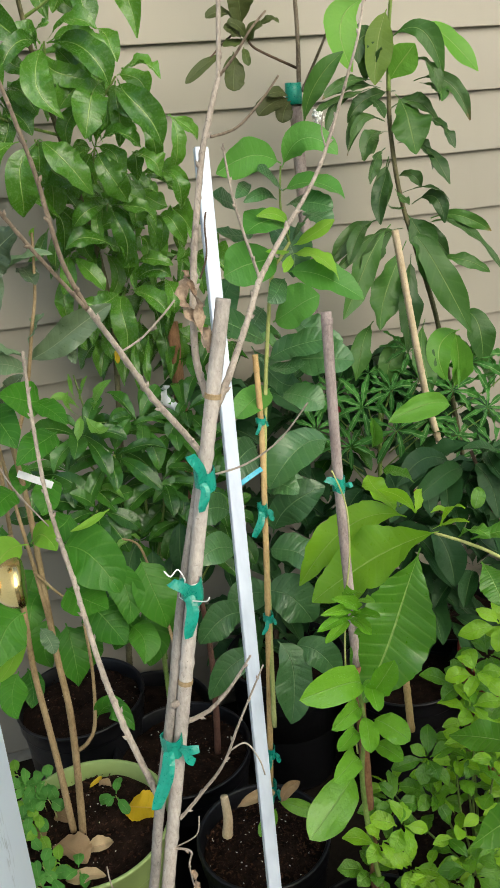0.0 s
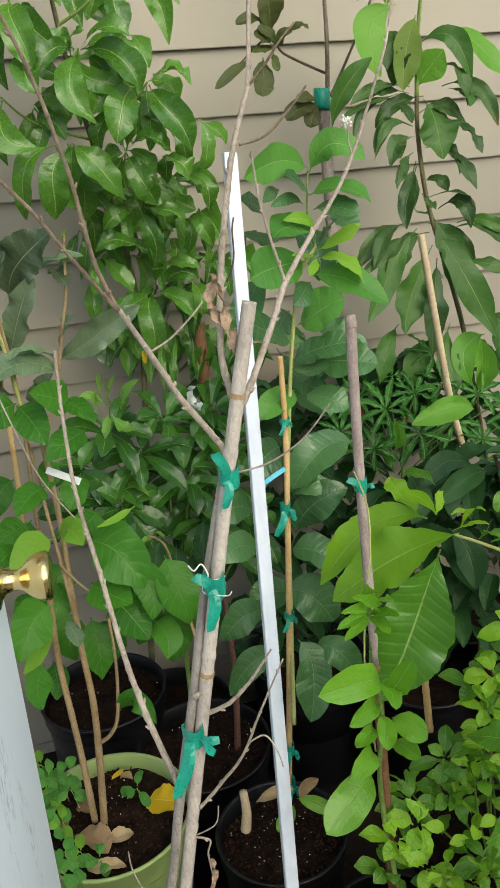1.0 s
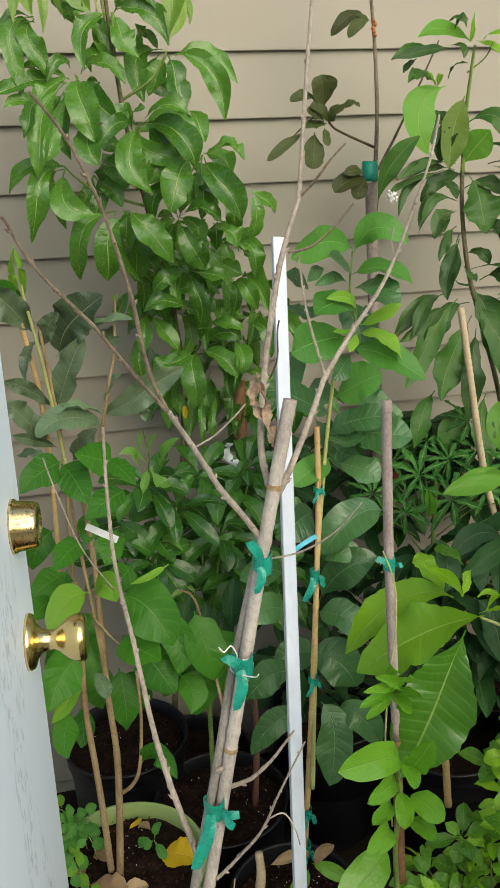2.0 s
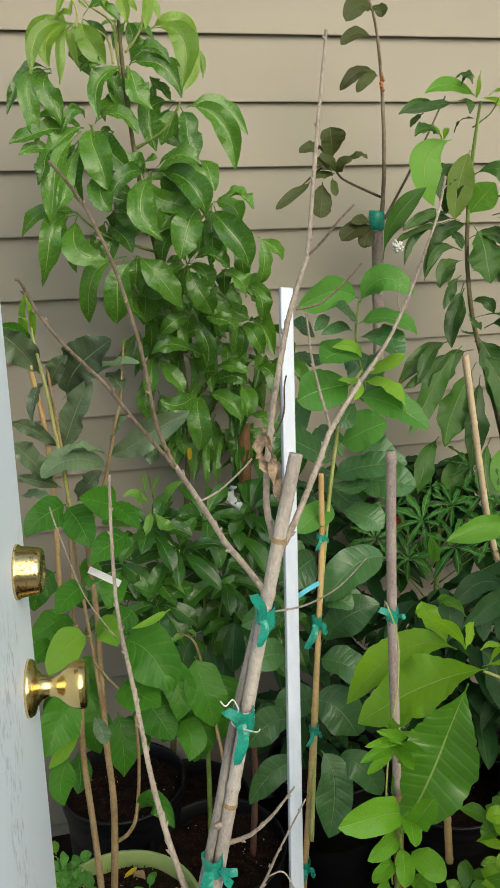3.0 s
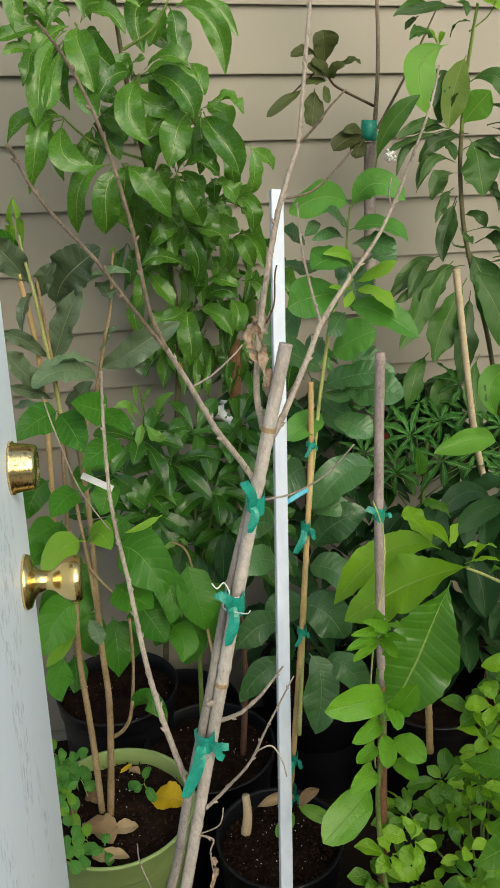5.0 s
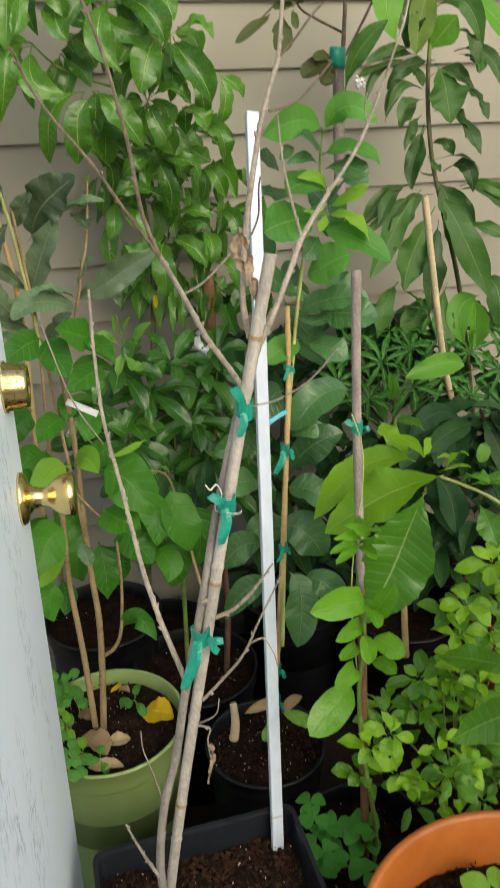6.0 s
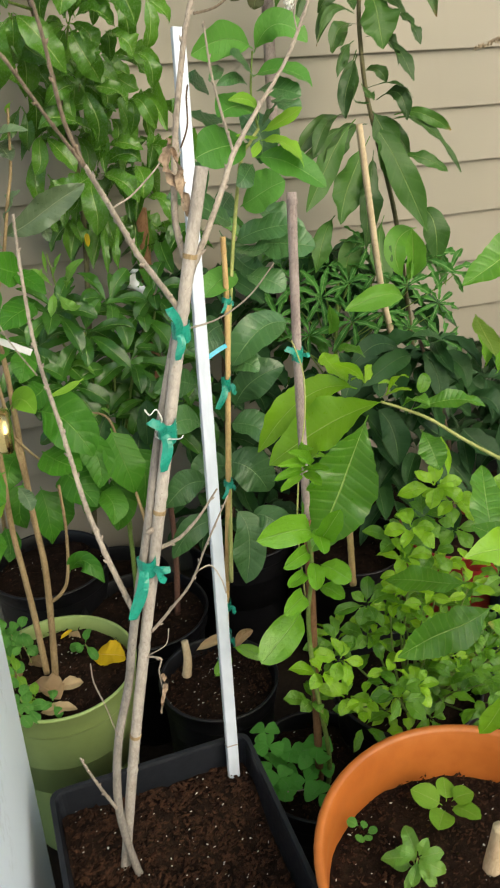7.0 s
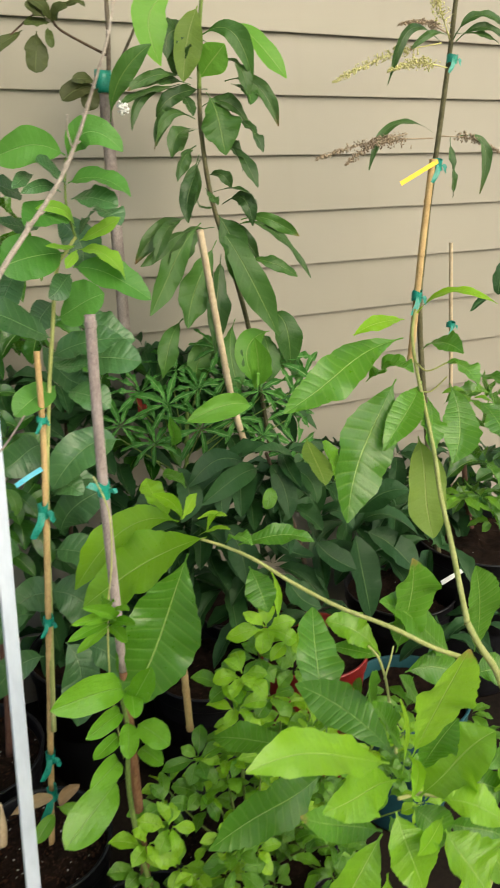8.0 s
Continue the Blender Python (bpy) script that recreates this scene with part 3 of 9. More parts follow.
def rosette(parent, kind, centre, n, length, width, rnd):
    """A tuft of narrow leaves round a shoot's tip that leans forward, the inner ones smaller and more upright."""
    c = Vector(centre)
    axis = Vector((rnd.uniform(-0.35, 0.35), rnd.uniform(-0.75, -0.25), 0.8)).normalized()
    u = axis.cross(Vector((0.3, 1, 0.1))).normalized()
    v = axis.cross(u)
    for k in range(n):
        a = 2.4 * k + rnd.uniform(-0.3, 0.3)
        f = k / n
        out = u * math.cos(a) + v * math.sin(a)
        L = length * (1.1 - 0.45 * f) * rnd.uniform(0.8, 1.15)
        rise = -0.05 + 0.75 * f * f
        b = c + axis * (0.018 * f - 0.01) + out * 0.003
        m = b + (out + axis * (rise + 0.25)).normalized() * L * 0.52
        t = m + (out + axis * (rise - 0.25) - Vector((0, 0, 0.18))).normalized() * L * 0.50
        blade(parent, kind, b, m, t, width * (1.05 - 0.3 * f) * rnd.uniform(0.85, 1.15), rnd.uniform(-15, 15), axis + 0.25 * out)


def whorl(parent, kind, centre, n, length, width, rnd, droop=0.3, up=0.0, spread=360.0, start=0.0, lift=0.01, tumble=18):
    """Leaves standing round a shoot's end: droop lowers the tips, up raises the ring."""
    c = Vector(centre)
    for k in range(n):
        a = radians(start + spread * (k + rnd.uniform(-0.25, 0.25)) / n)
        L = length * rnd.uniform(0.72, 1.12)
        d = rnd.uniform(0.6, 1.3) * droop
        flat = Vector((math.cos(a), math.sin(a), 0))
        way = (flat + Vector((0, 0, up - d))).normalized()
        b = c + flat * 0.006 + Vector((0, 0, rnd.uniform(-lift, lift)))
        face = Vector((0, -0.25, 1)) + 0.6 * d * flat
        leaf(parent, kind, b, b + way * L, width * rnd.uniform(0.8, 1.15), rnd.uniform(-tumble, tumble), face)


def shoot(parent, kind, pts, n, length, width, rnd, droop=0.3, rise=0.2, first=0.15, young=None):
    """Leaves set spirally along a stem through pts, from first to its end; young: the kind at the top."""
    line = curve_points(pts, 8)
    for k in range(n):
        f = first + (1 - first) * (k + rnd.uniform(-0.3, 0.3)) / max(n - 1, 1)
        f = min(max(f, 0.0), 0.999) * (len(line) - 1)
        i = int(f)
        p = line[i].lerp(line[min(i + 1, len(line) - 1)], f - i)
        a = 2.4 * k + rnd.uniform(-0.5, 0.5)
        flat = Vector((math.cos(a), math.sin(a), 0))
        L = length * rnd.uniform(0.7, 1.15)
        way = (flat + Vector((0, 0, rise - droop * rnd.uniform(0.5, 1.6)))).normalized()
        face = Vector((0, -0.2, 1)) + 0.7 * droop * flat
        used = young if young and k > 0.8 * n else kind
        leaf(parent, used, p, p + way * L, width * rnd.uniform(0.8, 1.15), rnd.uniform(-20, 20), face)


def bow(parent, at, size, material=TAPE, tails=((-0.5, -1.0, 1.0), (0.6, -0.8, 0.5)), radius=0.012):
    """A band of tape wound round a stake, with loose tails given as sideways, down and length."""
    rnd = random.Random(int(abs(at[0] * 997 + at[2] * 631) * 100))
    bm = bmesh.new()
    sides, h, rings = 14, size * 0.3, []
    for z in (-h, -h * 0.4, h * 0.3, h):
        r = radius * (1.02 + 0.10 * rnd.random())
        rings.append([bm.verts.new((at[0] + r * math.cos(6.2832 * k / sides), at[1] + r * math.sin(6.2832 * k / sides), at[2] + z + (0.25 if tails else 0.05) * h * math.sin(k + 9 * z))) for k in range(sides)])
    for a, b in zip(rings, rings[1:]):
        for k in range(sides):
            bm.faces.new((a[k], a[(k + 1) % sides], b[(k + 1) % sides], b[k]))
    for dx, dz, far in tails:
        p = Vector(at) + Vector((0.5 * radius * (1 if dx > 0 else -1), -radius * 1.05, 0))
        d = Vector((dx, -0.2, dz)).normalized()
        w, n, prev = size * 0.16 * (0.6 + 0.4 * far), 8, None
        across = d.cross(Vector((0.1, -1, 0.2))).normalized()
        for i in range(n + 1):
            f = i / n
            q = p + d * (size * far * f) + Vector((0.06 * size * math.sin(5 * f + dx), -0.08 * size * math.sin(3.1 * f), -0.15 * size * far * f * f))
            side = (across + Vector((0, 0.5 * math.sin(4 * f + dx), 0))).normalized() * w * (0.55 + 0.45 * math.sin(0.6 + 2.0 * f))
            row = [bm.verts.new(q - side), bm.verts.new(q + Vector((0, -0.15 * w, 0))), bm.verts.new(q + side)]
            if prev:
                bm.faces.new((prev[0], prev[1], row[1], row[0]))
                bm.faces.new((prev[1], prev[2], row[2], row[1]))
            prev = row
    ob = part("tie", bm, material, parent, "green plastic tie tape" if material is TAPE else "", not tails)
    ob.modifiers.new("thickness", "SOLIDIFY").thickness = 0.0005
    return ob


def tag(parent, a, b, width, material, label="", curl=0.0):
    """A flat strip from a to b: a plant label or a loose end of tape."""
    bm = bmesh.new()
    a, b = Vector(a), Vector(b)
    d = (b - a).normalized()
    side = d.cross(Vector((0.1, -0.9, 0.35))).normalized() * width / 2
    rows = []
    for k in range(8):
        f = k / 7
        q = a.lerp(b, f) + Vector((0, -curl * math.sin(3.14 * f), curl * math.sin(3.14 * f)))
        rows.append([bm.verts.new(q - side), bm.verts.new(q + side)])
    for p, q in zip(rows, rows[1:]):
        bm.faces.new((p[0], p[1], q[1], q[0]))
    ob = part("tag", bm, material, parent, label, False)
    ob.modifiers.new("thickness", "SOLIDIFY").thickness = 0.0004
    return ob


def crumple(parent, pts, width, material, seed, name="dry_leaf", label="shrivelled brown dead leaf"):
    """A withered leaf or crumpled paper: a creased, twisted ribbon along pts."""
    rnd = random.Random(seed)
    line = curve_points(pts, 7)
    bm = bmesh.new()
    prev, n = None, len(line) - 1
    for i, p in enumerate(line):
        way = (line[min(i + 1, n)] - line[max(i - 1, 0)]).normalized()
        turn = 0.42 * i + rnd.uniform(-0.35, 0.35)
        side = Vector((math.cos(turn), 0.7 * math.sin(turn), 0.2 * math.sin(turn * 1.7)))
        side = (side - side.dot(way) * way).normalized()
        w = width * (0.25 + 0.75 * math.sin(math.pi * (0.08 + 0.86 * i / n))) * rnd.uniform(0.7, 1.15)
        up = way.cross(side)
        row = []
        for k in range(5):
            u = k / 2 - 1
            row.append(bm.verts.new(p + side * (u * w * 0.5) + up * (w * 0.30 * abs(u) + w * rnd.uniform(-0.09, 0.09))))
        if prev:
            for a in range(4):
                bm.faces.new((prev[a], prev[a + 1], row[a + 1], row[a]))
        prev = row
    return part(name, bm, material, parent, label, True)


def round_pot(parent, centre, radius, height, material, foot=0.76, lip=0.009, band=0.038, soil_depth=0.03, label="", chips=160, seed=1):
    """A round nursery pot standing on z = centre z, with rolled rim, thickness, soil and bits on it."""
    c = centre
    bm = bmesh.new()
    r = radius
    prof = [(0.0, 0.004), (r * foot * 0.97, 0.004), (r * foot, 0.012)]
    for f in (0.3, 0.55, 0.8):
        prof.append((r * (foot + (0.955 - foot) * f), (height - band) * f))
    prof += [(r * 0.955, height - band - 0.004), (r * 0.958, height - band), (r * 0.985, height - band + 0.002), (r * 0.99, height - band + 0.005), (r * 0.995, height - 0.8 * lip),
             (r + 0.22 * lip, height - 0.6 * lip), (r + 0.3 * lip, height - 0.25 * lip), (r + 0.15 * lip, height), (r - 0.25 * lip, height), (r - 0.45 * lip, height - 0.3 * lip), (r * 0.945, height - 3 * lip), (r * 0.90, height * 0.5), (r * 0.5, height * 0.45)]
    lathe(bm, prof, c, 56)
    pot = part("pot", bm, material, parent, label)
    soil_disc(parent, (c[0], c[1], c[2] + height - soil_depth), r * 0.955, seed, chips)
    return pot


def soil_disc(parent, at, radius, seed, chips):
    rnd = random.Random(seed)
    bm = bmesh.new()
    sides, rings = 40, 14
    grid = []
    for i in range(1, rings + 1):
        rr = radius * i / rings
        grid.append([bm.verts.new((at[0] + rr * math.cos(6.28319 * k / sides), at[1] + rr * math.sin(6.28319 * k / sides),
                                   at[2] + 0.012 * (noise.noise(Vector((rr * 20 * math.cos(6.28319 * k / sides) + seed, rr * 20 * math.sin(6.28319 * k / sides), 0))) + 0.4 * rnd.random()) - (0.004 if i == rings else 0))) for k in range(sides)])
    mid = bm.verts.new((at[0], at[1], at[2] + 0.006))
    for k in range(sides):
        bm.faces.new((mid, grid[0][k], grid[0][(k + 1) % sides]))
    for a, b in zip(grid, grid[1:]):
        for k in range(sides):
            bm.faces.new((a[k], a[(k + 1) % sides], b[(k + 1) % sides], b[k]))
    part("soil", bm, SOIL, parent, "dark crumbly potting soil")
    inside = lambda: (lambda a, q: (at[0] + radius * 0.95 * q * math.cos(a), at[1] + radius * 0.95 * q * math.sin(a)))(rnd.uniform(0, 6.283), math.sqrt(rnd.random()))
    scatter(parent, inside, at[2] + 0.008, chips, rnd)


def scatter(parent, inside, z, count, rnd, big=0.0048, rise=None):
    """Bark crumbs and white grains lying on the soil, each kind one joined mesh."""
    for name, material, n, lo, hi, flat in (("mulch", CHIP, count * 2, 0.0016, big, 0.5), ("perlite", PERLITE, count // 9, 0.0010, 0.0024, 1.0)):
        bm = bmesh.new()
        verts, faces = [], []
        for _ in range(n):
            x, y = inside()
            s = rnd.uniform(lo, hi)
            m = Matrix.Translation((x, y, z + (rise(x, y) if rise else 0.0) + rnd.uniform(-0.004, 0.004))) @ Euler((rnd.uniform(-0.6, 0.6), rnd.uniform(-0.6, 0.6), rnd.uniform(0, 6.3))).to_matrix().to_4x4()
            o = len(verts)
            for k, (px, py, pz) in enumerate(((1, 0, 0), (0.2, 0.5, 0), (-1, 0.15, 0), (-0.1, -0.5, 0), (0.1, 0, 0.4), (0, 0, -0.4))):
                verts.append(m @ Vector((px * s * rnd.uniform(0.7, 1.2), py * s * rnd.uniform(0.6, 1.3), pz * s * flat * 1.3)))
            for a, b in ((0, 1), (1, 2), (2, 3), (3, 0)):
                faces += [(o + a, o + b, o + 4), (o + b, o + a, o + 5)]
        bm.free()
        me = bpy.data.meshes.new(name)
        me.from_pydata(verts, [], faces)
        me.materials.append(material)
        tagged(hang(new(name, me), parent), "", "", "", "stuff")


# ---- the setting ----
def build_setting():
    bm = bmesh.new()
    n = 40
    rows = []
    for i in range(n + 1):
        rows.append([])
        for j in range(n + 1):
            f, g = (i / n * 2 - 1), (j / n * 2 - 1)
            x, y = 60 * f ** 5 + 2.0 * f + 0.5, 60 * g ** 5 + 2.0 * g + 0.5
            rows[-1].append(bm.verts.new((x, y, 0.0015 * noise.noise(Vector((x * 2, y * 2, 0))) if abs(x) + abs(y) < 6 else 0)))
    for i in range(n):
        for j in range(n):
            bm.faces.new((rows[i][j], rows[i + 1][j], rows[i + 1][j + 1], rows[i][j + 1]))
    lone("ground", bm, GROUND, "earth under the pots, shade put into its dark colour", "ground", "structure")

    # pale paving round the planted strip, mostly unseen, added to bounce light up
    bm = bmesh.new()
    box(bm, (-3.0, -4.0, -0.05), (4.6, -0.10, 0.004), 0.002)
    box(bm, (1.60, -0.095, -0.05), (4.6, 1.24, 0.004), 0.002)
    box(bm, (-3.0, -0.095, -0.05), (-0.32, 1.24, 0.004), 0.002)
    lone("pavement", bm, PAVING, "pale grey-brown concrete paving, mostly unseen, added to bounce light", "paving", "structure", smooth=False)

    # neighbour wall with lap siding
    bm = bmesh.new()
    box(bm, (-2.6, 1.264, 0.0), (4.6, 1.40, 2.495))
    wall = lone("wall_siding", bm, WALL_PAINT, "house wall clad in beige horizontal lap siding", "wall", "structure", smooth=False)
    bm = bmesh.new()
    box(bm, (-2.6, 1.246, 0.0), (4.6, 1.262, 0.036), 0.004)
    lone("baseboard", bm, FOOTING, "grey concrete footing strip under the siding", "footing", "structure", smooth=False)
    course = 0.127
    prof = [(1.2525, course + 0.010), (1.2500, course + 0.010), (1.2372, 0.0015), (1.2376, 0.0), (1.2402, 0.0), (1.2420, 0.008)]
    bm = bmesh.new()
    ends = []
    xs = [-2.6 + 0.45 * i for i in range(17)]
    for x in xs:
        ends.append([bm.verts.new((x, y + 0.0012 * noise.noise(Vector((x * 1.3, y, z * 4))), z)) for y, z in prof])
    for a, b in zip(ends, ends[1:]):
        for k in range(len(prof)):
            bm.faces.new((a[k], a[(k + 1) % len(prof)], b[(k + 1) % len(prof)], b[k]))
    panel = part("panel", bm, SIDING, wall, smooth=False)
    panel.location.z = 1.82 - 14 * course
    for k in range(1, 19):
        other = new("panel", panel.data)
        hang(other, wall)
        other.location = (0.013 * math.sin(7.0 * k), 0.0008 * math.sin(3.1 * k), 1.82 + (k - 14) * course)

    # an unseen roof eave, added to shade the top of the neighbour's wall
    bm = bmesh.new()
    box(bm, (-2.6, 0.80, 2.50), (4.6, 1.40, 2.60), 0.006)
    box(bm, (-2.6, 0.76, 2.48), (4.6, 0.797, 2.66), 0.004)
    lone("roof", bm, WALL_PAINT, "unseen roof eave added to shade the top of the siding wall", "roof", "structure", smooth=False)

    # the house wall on the door's hinge side, and an unseen closing wall added behind the camera
    bm = bmesh.new()
    box(bm, (-1.0, -0.86, 0.0), (-0.29, -0.72, 2.10))
    lone("wall_house", bm, WALL_PAINT, "plain painted house wall beside the open door", "wall", "structure", smooth=False)
    bm = bmesh.new()
    box(bm, (-3.0, -4.1, 0.0), (4.6, -4.0, 1.8), 0.006)
    lone("wall_closing", bm, WALL_PAINT, "plain unseen wall added to close the yard", "wall", "structure", smooth=False)


def build_door():
    """The open door: its face is seen at a grazing angle, with deadbolt and knob near the free edge."""
    far = Vector((0.080, 0.9968, 0)).normalized()
    out = Vector((far.y, -far.x, 0))
    m = Matrix.Translation((-0.162, 0.3345, 0.0)) @ Matrix((out, far, (0, 0, 1))).transposed().to_4x4()
    lean = Matrix.Translation((0, 0, 1.0)) @ Matrix.Rotation(radians(0.9), 4, "Y") @ Matrix.Translation((0, 0, -1.0))
    m = m @ lean
    door = thing("door", m @ Vector((0, -0.8, 0.02)), "open white glossy door with brass knob and deadbolt", "door")
    bm = bmesh.new()
    box(bm, (-0.044, -0.84, 0.03), (0.0, 0.058, 2.06), 0.003, m)
    part("panel", bm, DOOR, door, "glossy scuffed white door leaf", smooth=False)
    ring = [(0.0, -0.70, 1.24), (0.0, -0.70, 1.95), (0.0, -0.30, 1.95), (0.0, -0.30, 1.24), (0.0, -0.70, 1.24)]
    bm = bmesh.new()
    for a, b in zip(ring, ring[1:]):
        tube(bm, [m @ Vector(a), m @ Vector(b)], 0.0030, 0.0030, 10, 0, 0, 2)
    part("moulding", bm, DOOR, door, "raised white panel moulding")
    bm = bmesh.new()
    box(bm, (-0.040, -0.83, 0.012), (0.004, 0.064, 0.045), 0.003, m)
    box(bm, (-0.046, 0.0585, 0.045), (-0.002, 0.066, 0.33), 0.002, m)
    part("weatherstrip", bm, BLACK_PLASTIC, door, "dark rubber weatherstrip", smooth=False)
    turn = m @ Matrix.Translation((0, 0, 0.958)) @ Matrix.Rotation(radians(90), 4, "Y")
    bm = bmesh.new()
    lathe(bm, [(0.0, 0.0), (0.0315, 0.0), (0.0315, 0.003), (0.029, 0.007), (0.020, 0.010), (0.0135, 0.015), (0.0115, 0.022), (0.011, 0.029), (0.0135, 0.034), (0.0185, 0.039),
               (0.0225, 0.044), (0.0255, 0.050), (0.0268, 0.056), (0.0265, 0.0605), (0.0235, 0.0635), (0.019, 0.0642), (0.0, 0.0645)], (0, 0, 0), 40)
    for v in bm.verts:
        v.co = turn @ v.co
    part("door_knob", bm, BRASS, door, "polished brass knob on a round rose")
    turn = m @ Matrix.Translation((0, -0.002, 1.097)) @ Matrix.Rotation(radians(90), 4, "Y")
    bm = bmesh.new()
    lathe(bm, [(0.0, 0.0), (0.0292, 0.0), (0.0292, 0.003), (0.0272, 0.005), (0.0245, 0.024), (0.0230, 0.027), (0.017, 0.0275), (0.0165, 0.0255), (0.0, 0.0255)], (0, 0, 0), 40)
    for v in bm.verts:
        v.co = turn @ v.co
    bolt = part("deadbolt", bm, PITTED_BRASS, door, "pitted brass deadbolt cylinder")
    bm = bmesh.new()
    box(bm, (-0.0015, -0.005, 0.0257), (0.0015, 0.005, 0.0265), 0, turn)
    part("keyhole", bm, INK, bolt, smooth=False)


build_setting()
build_door()


# ---- bare sapling in the square pot ----
def build_square_pot(parent, x0, y0, x1, y1, top):
    bm = bmesh.new()
    cx, cy, a, b = (x0 + x1) / 2, (y0 + y1) / 2, (x1 - x0) / 2, (y1 - y0) / 2
    loops = []
    for k, z, c in ((0.80, 0.0, 0.02), (0.955, top - 0.035, 0.02), (0.957, top - 0.030, 0.02), (1.0, top - 0.026, 0.018), (1.0, top - 0.002, 0.018), (0.995, top, 0.017),
                    (0.955, top, 0.015), (0.945, top - 0.004, 0.014), (0.90, top - 0.14, 0.014), (0.70, top - 0.16, 0.012)):
        ring = []
        for q, (sx, sy) in enumerate(((1, 1), (-1, 1), (-1, -1), (1, -1))):
            for s in range(5):
                t = radians(90 * q + 22.5 * s)
                ring.append(bm.verts.new((cx + sx * (a * k - c) + c * math.cos(t), cy + sy * (b * k - c) + c * math.sin(t), z)))
        loops.append(ring)
    for p, q in zip(loops, loops[1:]):
        for k in range(20):
            bm.faces.new((p[k], p[(k + 1) % 20], q[(k + 1) % 20], q[k]))
    bm.faces.new(loops[0])
    part("pot", bm, GREY_PLASTIC, parent, "square slate-black plastic pot", smooth=False)
    bm = bmesh.new()
    rise = lambda x, y: 0.022 * min(max((y - 0.16) / 0.06, 0.0), 1.0) + 0.012 * noise.noise(Vector((x * 14, y * 14, 3)))
    n, z, rows = 30, top - 0.070, []
    for i in range(n + 1):
        rows.append([])
        for j in range(n + 1):
            x, y = cx + a * 0.925 * (2 * i / n - 1), cy + b * 0.925 * (2 * j / n - 1)
            rows[-1].append(bm.verts.new((x, y, z + rise(x, y) + 0.006 * random.random())))
    for i in range(n):
        for j in range(n):
            bm.faces.new((rows[i][j], rows[i + 1][j], rows[i + 1][j + 1], rows[i][j + 1]))
    part("soil", bm, SOIL, parent, "dark bark-rich potting soil")
    rnd = random.Random(5)
    scatter(parent, lambda: (cx + a * 0.9 * rnd.uniform(-1, 1), cy + b * 0.9 * rnd.uniform(-1, 1)), z + 0.006, 1500, rnd, 0.0075, rise)


P = thing("potted_sapling", (-0.01, 0.08, 0.0), "leafless grey-barked sapling tied to bamboo in a square black pot", "potted tree")
build_square_pot(P, -0.145, -0.007, 0.146, 0.277, 0.436)
stem(P, "trunk", [(-0.048, 0.158, 0.356), (-0.058, 0.158, 0.432), (-0.062, 0.154, 0.522), (-0.051, 0.151, 0.619), (-0.03, 0.15, 0.701), (-0.016, 0.145, 0.783), (0.013, 0.15, 0.903), (0.032, 0.155, 0.988), (0.053, 0.16, 1.065), (0.071, 0.165, 1.124), (0.086, 0.17, 1.16)], 0.0054, 0.0042, TRUNK_BARK, bumps=0.05)
bamboo_line = [(-0.067, 0.175, 0.36), (-0.03, 0.149, 0.626), (0.025, 0.145, 0.917), (0.07, 0.155, 1.124), (0.099, 0.16, 1.249)]
stem(P, "stake", bamboo_line, 0.0064, 0.0060, GREY_BAMBOO, 10, 0.03, 0.19, "weathered bamboo cane", 6)
for z in (0.625, 1.173, 0.921):
    for a, b in zip(bamboo_line, bamboo_line[1:]):
        if a[2] <= z < b[2]:
            c = Vector(a).lerp(Vector(b), (z - a[2]) / (b[2] - a[2]))
            d = (Vector(b) - Vector(a)).normalized() * 0.0022
            stem(P, "node", [tuple(c - d), tuple(c), tuple(c + d)], 0.0069, 0.0068, TAN_BARK, 12, 0.06, 0, "brown ring of the cane")
stem(P, "branch", [(0.068, 0.16, 1.124), (0.052, 0.155, 1.15), (0.03, 0.14, 1.185), (0.008, 0.12, 1.229), (-0.012, 0.1, 1.266)], 0.0030, 0.0020, GREY_BARK, nodes=0.024)
stem(P, "branch", [(-0.012, 0.1, 1.265), (-0.036, 0.08, 1.301), (-0.06, 0.06, 1.339), (-0.084, 0.04, 1.37), (-0.097, 0.03, 1.391), (-0.104, 0.02, 1.409), (-0.107, 0.02, 1.412)], 0.0015, 0.0009, TWIG_BARK, nodes=0.024)
stem(P, "branch", [(-0.012, 0.1, 1.266), (-0.024, 0.09, 1.299), (-0.031, 0.08, 1.347), (-0.038, 0.07, 1.38), (-0.047, 0.055, 1.412), (-0.06, 0.04, 1.445), (-0.072, 0.03, 1.465), (-0.082, 0.02, 1.477)], 0.0018, 0.0009, TWIG_BARK, nodes=0.024)
for c in ((0.014, 0.143, 0.902),):
    bm = bmesh.new()
    bmesh.ops.create_icosphere(bm, subdivisions=2, radius=0.0042, matrix=Matrix.Translation(c) @ Matrix.Diagonal((1.2, 0.7, 0.8, 1)))
    for v in bm.verts:
        v.co += Vector((0.0012, 0.0012, 0.0012)) * noise.noise(v.co * 300)
    part("knot", bm, GREY_BARK, P, "rough grey bud scar")
stem(P, "twig", [(0.01, 0.12, 1.229), (0.026, 0.12, 1.237), (0.044, 0.12, 1.252), (0.052, 0.12, 1.26)], 0.0009, 0.0007, GREY_BARK)
stem(P, "branch", [(0.08, 0.17, 1.169), (0.075, 0.175, 1.201), (0.08, 0.18, 1.254), (0.09, 0.19, 1.302), (0.107, 0.205, 1.362), (0.129, 0.22, 1.412)], 0.0032, 0.0021, GREY_BARK, nodes=0.024)
